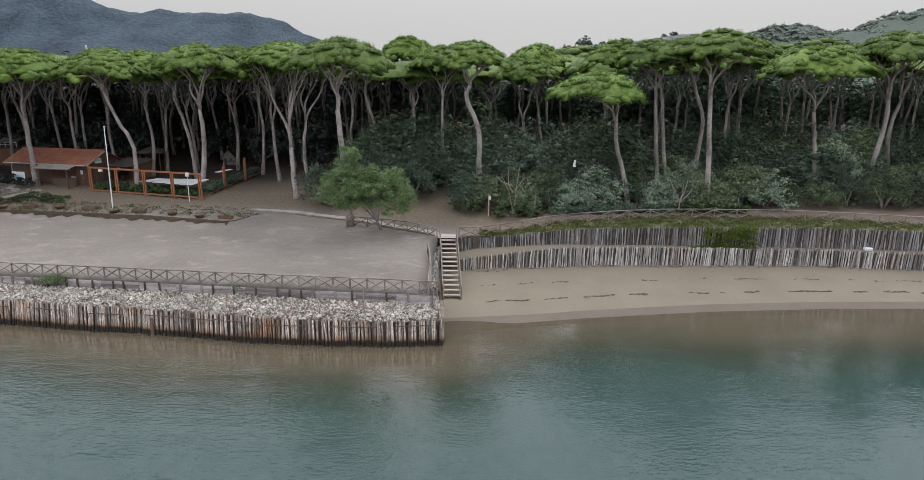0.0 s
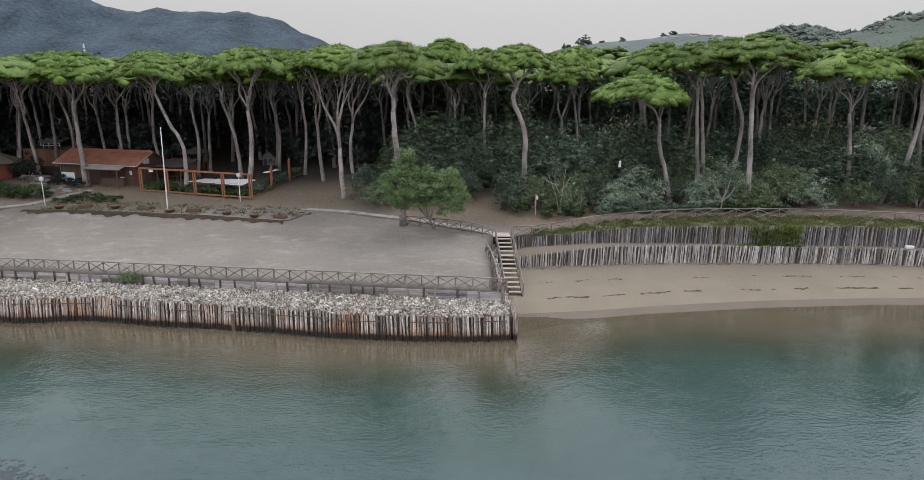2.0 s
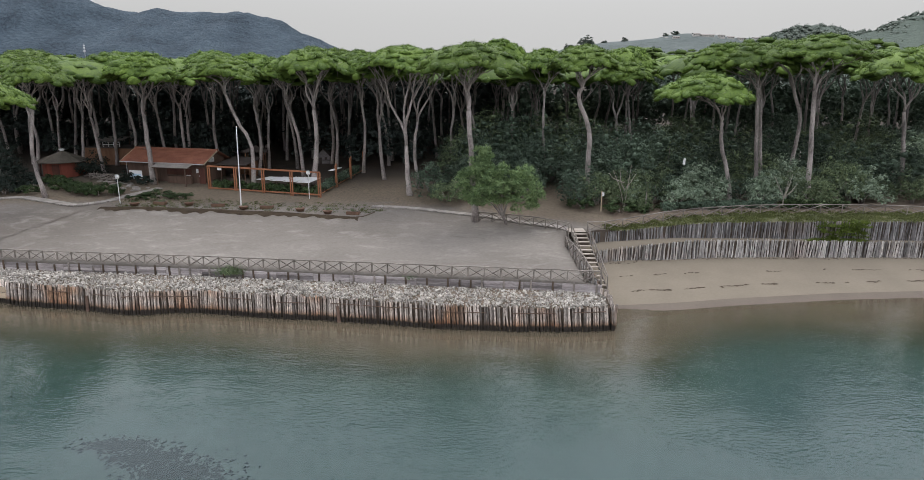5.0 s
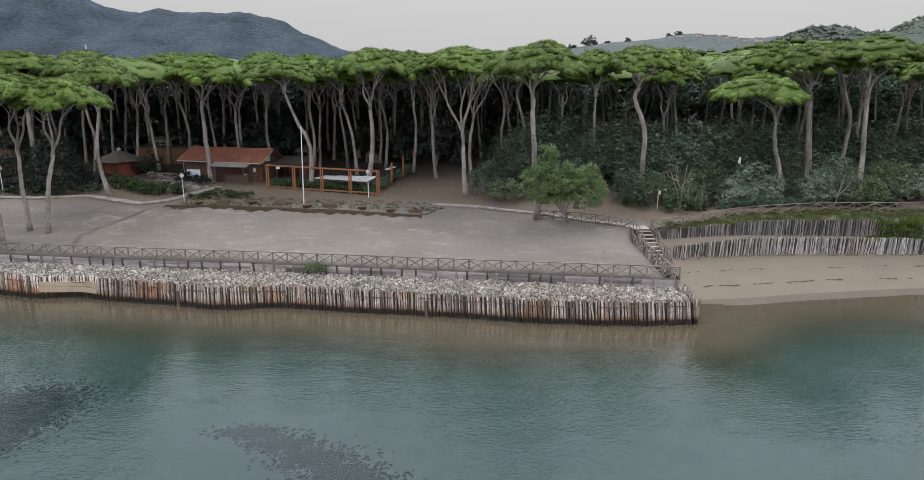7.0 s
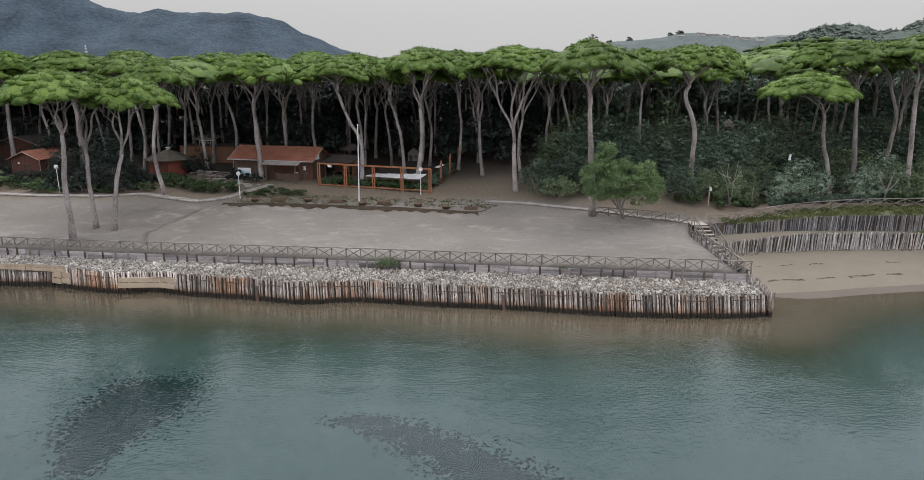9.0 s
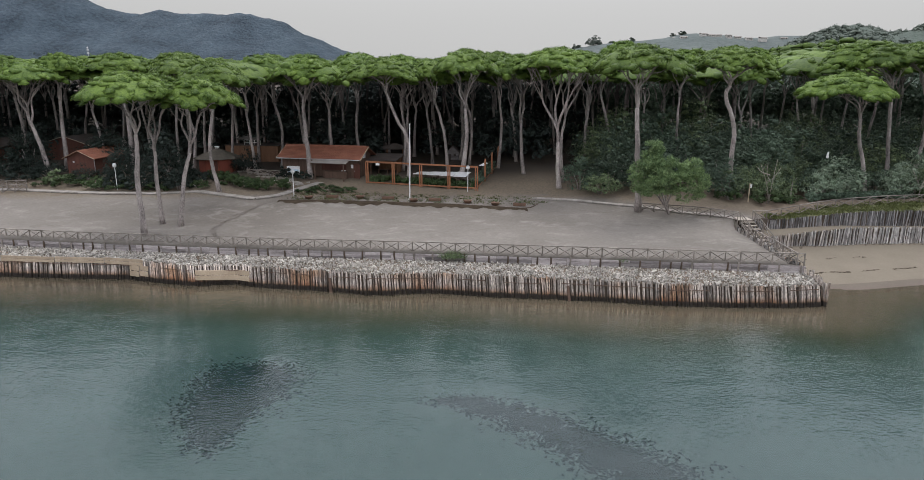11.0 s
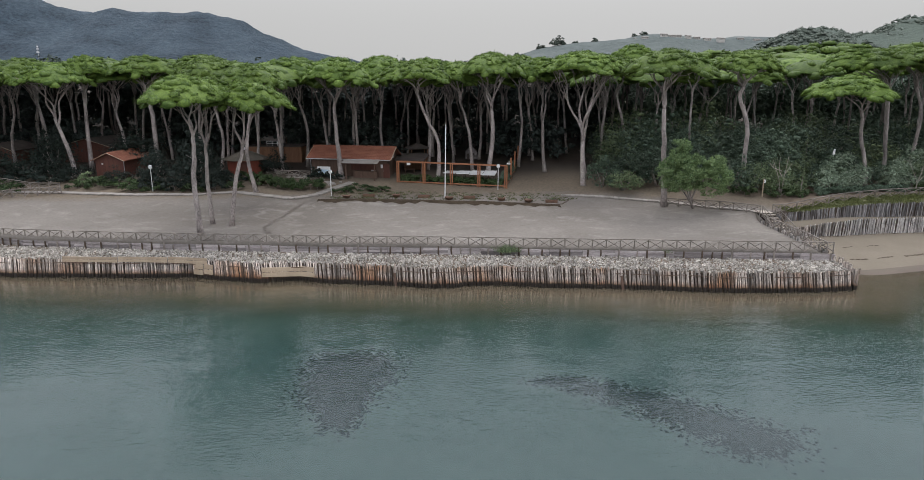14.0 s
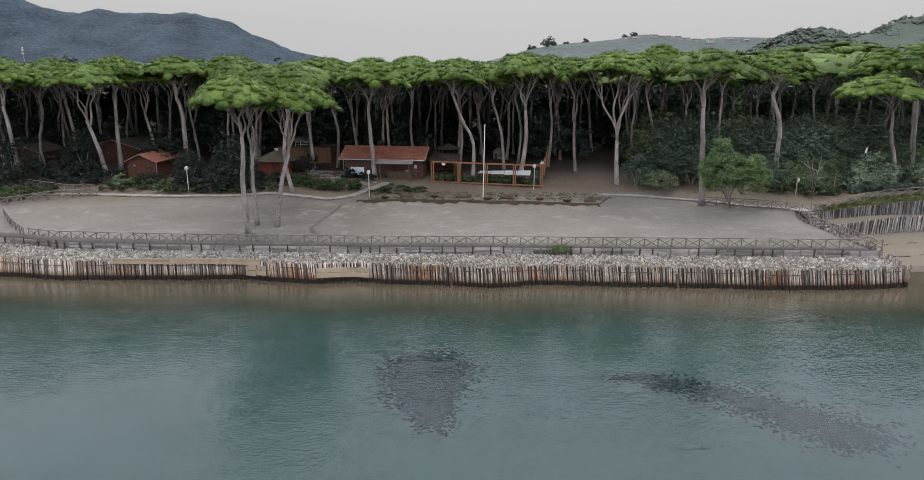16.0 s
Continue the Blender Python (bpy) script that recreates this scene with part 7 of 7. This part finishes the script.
# tufts of weeds: terrace edge, bank, planting strip
def weeds(name, spots, label, mat, h, w, n, seed):
    rngn = np.random.default_rng(seed)
    out = []
    for x, y, z, s in spots:
        p = np.stack([x + rngn.normal(0, 0.28 * s, n), y + rngn.normal(0, 0.2 * s, n), np.full(n, z)], 1)
        ax = np.stack([rngn.normal(0, 0.5, n), rngn.normal(0, 0.5, n), rngn.uniform(0.5, 1.0, n)], 1)
        ax *= (h * s * rngn.uniform(0.5, 1.1, n))[:, None]
        side = np.cross(ax, rngn.normal(size=(n, 3)))
        side *= (w * 0.5 / (np.linalg.norm(side, axis=1) + 1e-9))[:, None]
        out.append(np.stack([p - ax * 0.1 - side, p - ax * 0.1 + side, p + ax], 1).reshape(-1, 3))
    return tagged(new(name, leaf_mesh(name, np.concatenate(out), mat)), label, "grass", kind="stuff")


rng = random.Random(31)
spots = []
for _ in range(900):
    x = rng.uniform(2.0, 80)
    f = rng.random()
    y = up_y(x) + 0.2 + f * (fence_y(x) + 1.0 - up_y(x))
    spots.append((x, y, ground_z(x, y), rng.uniform(0.6, 1.4)))
weeds("bank_grass", spots, "rough green grass on the bank", M_GRASS, 0.42, 0.07, 34, 1)
spots = [(rng.uniform(23.8, 28.6), up_y(26) + rng.uniform(-0.35, 0.4), 2.9 + 1.9 * rng.random() ** 0.7, 0.9) for _ in range(90)]
spots += [(rng.uniform(22.6, 28.4), low_y(26) + rng.uniform(0.5, 1.0), 2.9, 0.8) for _ in range(30)]
weeds("trailing_creeper", spots, "bright green creeper spilling over the upper log wall", M_CREEPER, 0.40, 0.09, 60, 2)
spots = []
for _ in range(330):
    f = rng.random()
    x = -53 + 31 * f
    y = 70.6 + rng.uniform(0, 3.4) - 2.2 * f
    spots.append((x, y, ground_z(x, y), 0.35 + 1.1 * rng.random() ** 2))
weeds("planting_strip_weeds", spots, "thin dry weeds in the planting strip", M_GRASS, 0.34, 0.05, 16, 3)
weeds("weed_clump", [(-33.0 + rng.uniform(-0.5, 0.5), plank_y(-33) - 0.1 + rng.uniform(-0.2, 0.2), 2.5, 1.5) for _ in range(10)] + [(-17.5, plank_y(-17.5), 2.6, 0.8)], "dry green weed clump growing through the planks", M_OLIVE, 0.5, 0.06, 60, 4)

# dark weed line on the beach, driftwood at the wall foot
spots = []
v, f = [], []
for k in range(1500):
    x = rng.uniform(1, 70)
    band = rng.choice((0.36, 0.36, 0.36, 0.66, 0.97))
    if band < 0.9 and noise.noise((x * 0.55, band * 20, 4)) < (-0.05 if band < 0.5 else 0.05):
        continue
    y = shore_y(x) + band * (low_y(x) - shore_y(x)) + rng.gauss(0, 0.06 if band < 0.9 else 0.14) + 0.35 * noise.noise((x * 0.25, band * 9, 0)) + 0.15 * noise.noise((x * 1.1, band * 5, 0))
    y = min(y, low_y(x) - 0.12)
    z = ground_z(x, y)
    a = rng.uniform(-0.6, 0.6)
    l = rng.uniform(0.08, 0.34)
    tube(v, f, [(x, y, z + 0.015), (x + l * math.cos(a), y + l * math.sin(a), ground_z(x + l * math.cos(a), y + l * math.sin(a)) + 0.015)], [0.025, 0.012], 5)
tagged(new("beach_wrack", mesh_of("beach_wrack", v, f, M_KERB)), "dark drift twigs and weed along the tide lines", "driftwood", kind="stuff")
box_thing = thing("white_crate", pose(39.4, low_y(39.4) + 0.9, low_top(39.4) - 0.12, rz=3), "white plastic crate lying on the terrace between log walls", "crate")
part("crate_body", boxed(0, 0, 0.14, 0.8, 0.4, 0.28, bevel=0.04), M_WHITE, box_thing)

# ---- seagrass on the sea bed ----
def bed_z(y, w):
    return float(np.interp(y, (w - 45, w - 12, w - 2), (-1.4, -1.0, -0.8)))


def seagrass(name, blobs, label, seed, mat, n):
    """Short seagrass blades strewn over the sea bed, dense in the middle and thinning out to nothing."""
    rngn = np.random.default_rng(seed)
    v = []
    for x, y, rx, ry in blobs:
        z = bed_z(y, wall_y(x))
        for _ in range(int(n * rx * ry)):
            a, q = rngn.uniform(0, 6.28), abs(rngn.normal()) * 0.52
            px, py = x + rx * q * math.cos(a), y + ry * q * math.sin(a)
            a2, s = rngn.uniform(0, 6.28), rngn.uniform(0.06, 0.17)
            for t in (0.0, 2.2, 4.1):
                v.append((px + s * math.cos(a2 + t), py + s * math.sin(a2 + t), z + rngn.uniform(0.03, 0.08)))
    return tagged(new(name, leaf_mesh(name, np.array(v), mat)), label, "seagrass", kind="stuff")


seagrass("seagrass_patch", [(-46.9, 31.8, 3.0, 3.2), (-47.3, 29.0, 2.3, 3.0), (-46.9, 26.4, 1.3, 2.6)], "dark seagrass patch under the murky water", 1, M_SEAGRASS, 1300)
seagrass("seagrass_patch", [(-32.4, 29.2, 2.4, 0.8), (-30.2, 28.0, 2.6, 1.0), (-28.2, 26.6, 2.6, 1.3), (-26.4, 25.0, 2.5, 1.6), (-24.6, 23.2, 2.6, 1.9), (-22.8, 21.2, 2.8, 2.2)], "long dark seagrass band under the murky water", 2, M_SEAGRASS, 480)

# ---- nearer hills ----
hill("backdrop_wooded_hill", [(60, 290, 20), (90, 285, 26), (106, 280, 31), (117, 277, 36.5), (124, 275, 38.5), (132, 275, 40.5), (142, 275, 38.5), (147, 275, 36), (153, 275, 37.5), (162, 275, 40.5), (173, 275, 44), (186, 275, 47), (230, 275, 55), (320, 275, 62), (480, 280, 60)], 70.0, 16.0, "near hill covered with dark pines, its colour greyed for haze", 5.0, M_HAZEHILLNEAR, 4.0, 110)
hill("backdrop_village_hill", [(60, 1275, 25), (119, 1275, 52), (159, 1275, 62), (193, 1275, 72), (228, 1275, 79), (262, 1275, 82), (308, 1275, 87), (360, 1275, 91), (387, 1275, 98), (426, 1275, 102), (482, 1275, 97), (550, 1275, 93), (604, 1275, 95), (700, 1275, 94), (900, 1275, 96), (1300, 1275, 90)], 300.0, 14.0, "distant hill with scattered pale houses", 14.0, M_HAZEFARHILL, 7.0, 120)
rngn = np.random.default_rng(77)
v_all = []
hill_crowns = [crown_leaves(640 + k, 1.0, 0.9, (1, 3, 5), 0.36, 8, 0.24, 0.10, 2, 5, 0) for k in range(5)]
for k in range(760):
    x = 66 + 190 * rngn.uniform(0, 1)
    d = -0.9 * rngn.uniform(0, 1) ** 1.35 + 0.02
    f = np.interp(d, (-1.0, -0.85, -0.7, -0.55, -0.4, -0.27, -0.15, -0.06, 0), (0.0, 0.08, 0.22, 0.40, 0.58, 0.74, 0.88, 0.97, 1.0))
    top = np.interp(x, (60, 90, 106, 117, 124, 132, 142, 147, 153, 162, 173, 186, 230, 320, 480), (20, 26, 31, 36.5, 38.5, 40.5, 38.5, 36, 37.5, 40.5, 44, 47, 55, 62, 60))
    z = 16 + (top - 16) * f
    s = rngn.uniform(1.7, 3.4)
    v_all.append(hill_crowns[k % 5] * s + np.array([x, 276 + 70 * d, z + 0.62 * s]))
tagged(new("hillside_pines", leaf_mesh("hillside_pines", np.concatenate(v_all), M_HAZEHILLTREE)), "dark pines covering the near hillside, their colour greyed for haze", "wood", kind="stuff")
v_all = []
for x, s in ((193, 5), (200, 4), (222, 8), (230, 10), (236, 7), (262, 4), (300, 5), (378, 5), (395, 6), (150, 4)):
    z = np.interp(x, (119, 159, 193, 228, 262, 308, 378, 424), (52, 62, 72, 79, 82, 87, 95, 102))
    v_all.append(bush_cloud(int(x), s * 1.9, s * 1.1, 2.4, 1.6, 20, 26) + np.array([x, 1272, z - 2]))
tagged(new("ridge_trees", leaf_mesh("ridge_trees", np.concatenate(v_all), M_HAZEHILLTREE)), "dark trees on the far ridge, their colour greyed for haze", "wood", kind="stuff")
rng = random.Random(50)
for k in range(13):
    x = (372, 384, 396, 420, 436, 452, 470, 490, 508, 530, 552, 575, 600)[k]
    z = float(np.interp(x, (308, 378, 424, 519, 604), (87, 95, 102, 95, 95)))
    villa = thing("hill_house", pose(x, 1262 - rng.uniform(0, 30), z - 6.5 - rng.uniform(0, 3), rz=rng.uniform(-15, 15)), "pale house with a low roof on the far hill", "house", "houses on the far hill")
    w, h = rng.uniform(8, 14), rng.uniform(2.6, 4)
    part("wall", boxed(0, 0, h / 2 - 2, w, 8, h + 4, bevel=0.1), M_CONCRETE, villa)
    prism("roof", [(-w / 2 - 0.6, -4.6, h), (w / 2 + 0.6, -4.6, h), (w / 2 + 0.6, 0, h + 1.5), (-w / 2 - 0.6, 0, h + 1.5)], 0.3, M_GREYROOF, villa)
    prism("roof", [(w / 2 + 0.6, 4.6, h), (-w / 2 - 0.6, 4.6, h), (-w / 2 - 0.6, 0, h + 1.5), (w / 2 + 0.6, 0, h + 1.5)], 0.3, M_GREYROOF, villa)
    for q in range(3):
        part("window", boxed(-w / 3 + q * w / 3, -4.02, h * 0.5, 1.4, 0.1, 1.5), M_BROWNROOF, villa)
mast = thing("antenna_mast", (-1440, 2600, 60), "slim pale antenna mast on the wooded slope", "mast")
part("pole", pole_mesh("pole", (0, 0, -20), (0, 0, 72), 1.3, 0.9, M_METAL, 7), M_METAL, mast)
for z, w in ((46, 9), (58, 7), (66, 5)):
    part("antenna", boxed(0, -1.0, z, w, 3, 5, bevel=0.4), M_WHITE, mast, "white antenna drum")

# ---- wet rills worn across the sand ----
rng = random.Random(8)


def rill(name, path, wide, seed):
    """A ragged dark furrow: uneven width, jagged sides."""
    v, f = [], []
    at = along([(x, y, 0) for x, y in path], 0.2)
    for k, p in enumerate(at):
        w = max(0.04, wide * (0.8 + 1.6 * noise.noise((k * 0.31, seed, 0)) + rng.uniform(-0.4, 0.5)))
        dx = 0.6 * noise.noise((k * 0.13, 3 + seed, 0)) + 0.25 * noise.noise((k * 0.6, 5 + seed, 0)) + rng.uniform(-0.06, 0.06)
        for s in (-1, 1):
            v.append((p.x + dx + s * w, p.y, ground_z(p.x + dx + s * w, p.y) + 0.05))
    for k in range(len(at) - 1):
        f.append((2 * k, 2 * k + 1, 2 * k + 3, 2 * k + 2))
    return tagged(new(name, mesh_of(name, v, f, M_WETSAND)), "dark wet rill worn across the sand", "rill", kind="structure")


rill("wet_rill", [(-56.2, 69.0), (-57.0, 66.0), (-58.2, 62.5), (-58.8, 60.0), (-58.0, 57.5), (-56.8, 55.4)], 0.2, 1)
rill("wet_rill", [(-56.6, 67.8), (-57.6, 65.4), (-60.2, 62.6), (-62.6, 60.9), (-65.5, 59.6)], 0.09, 4)
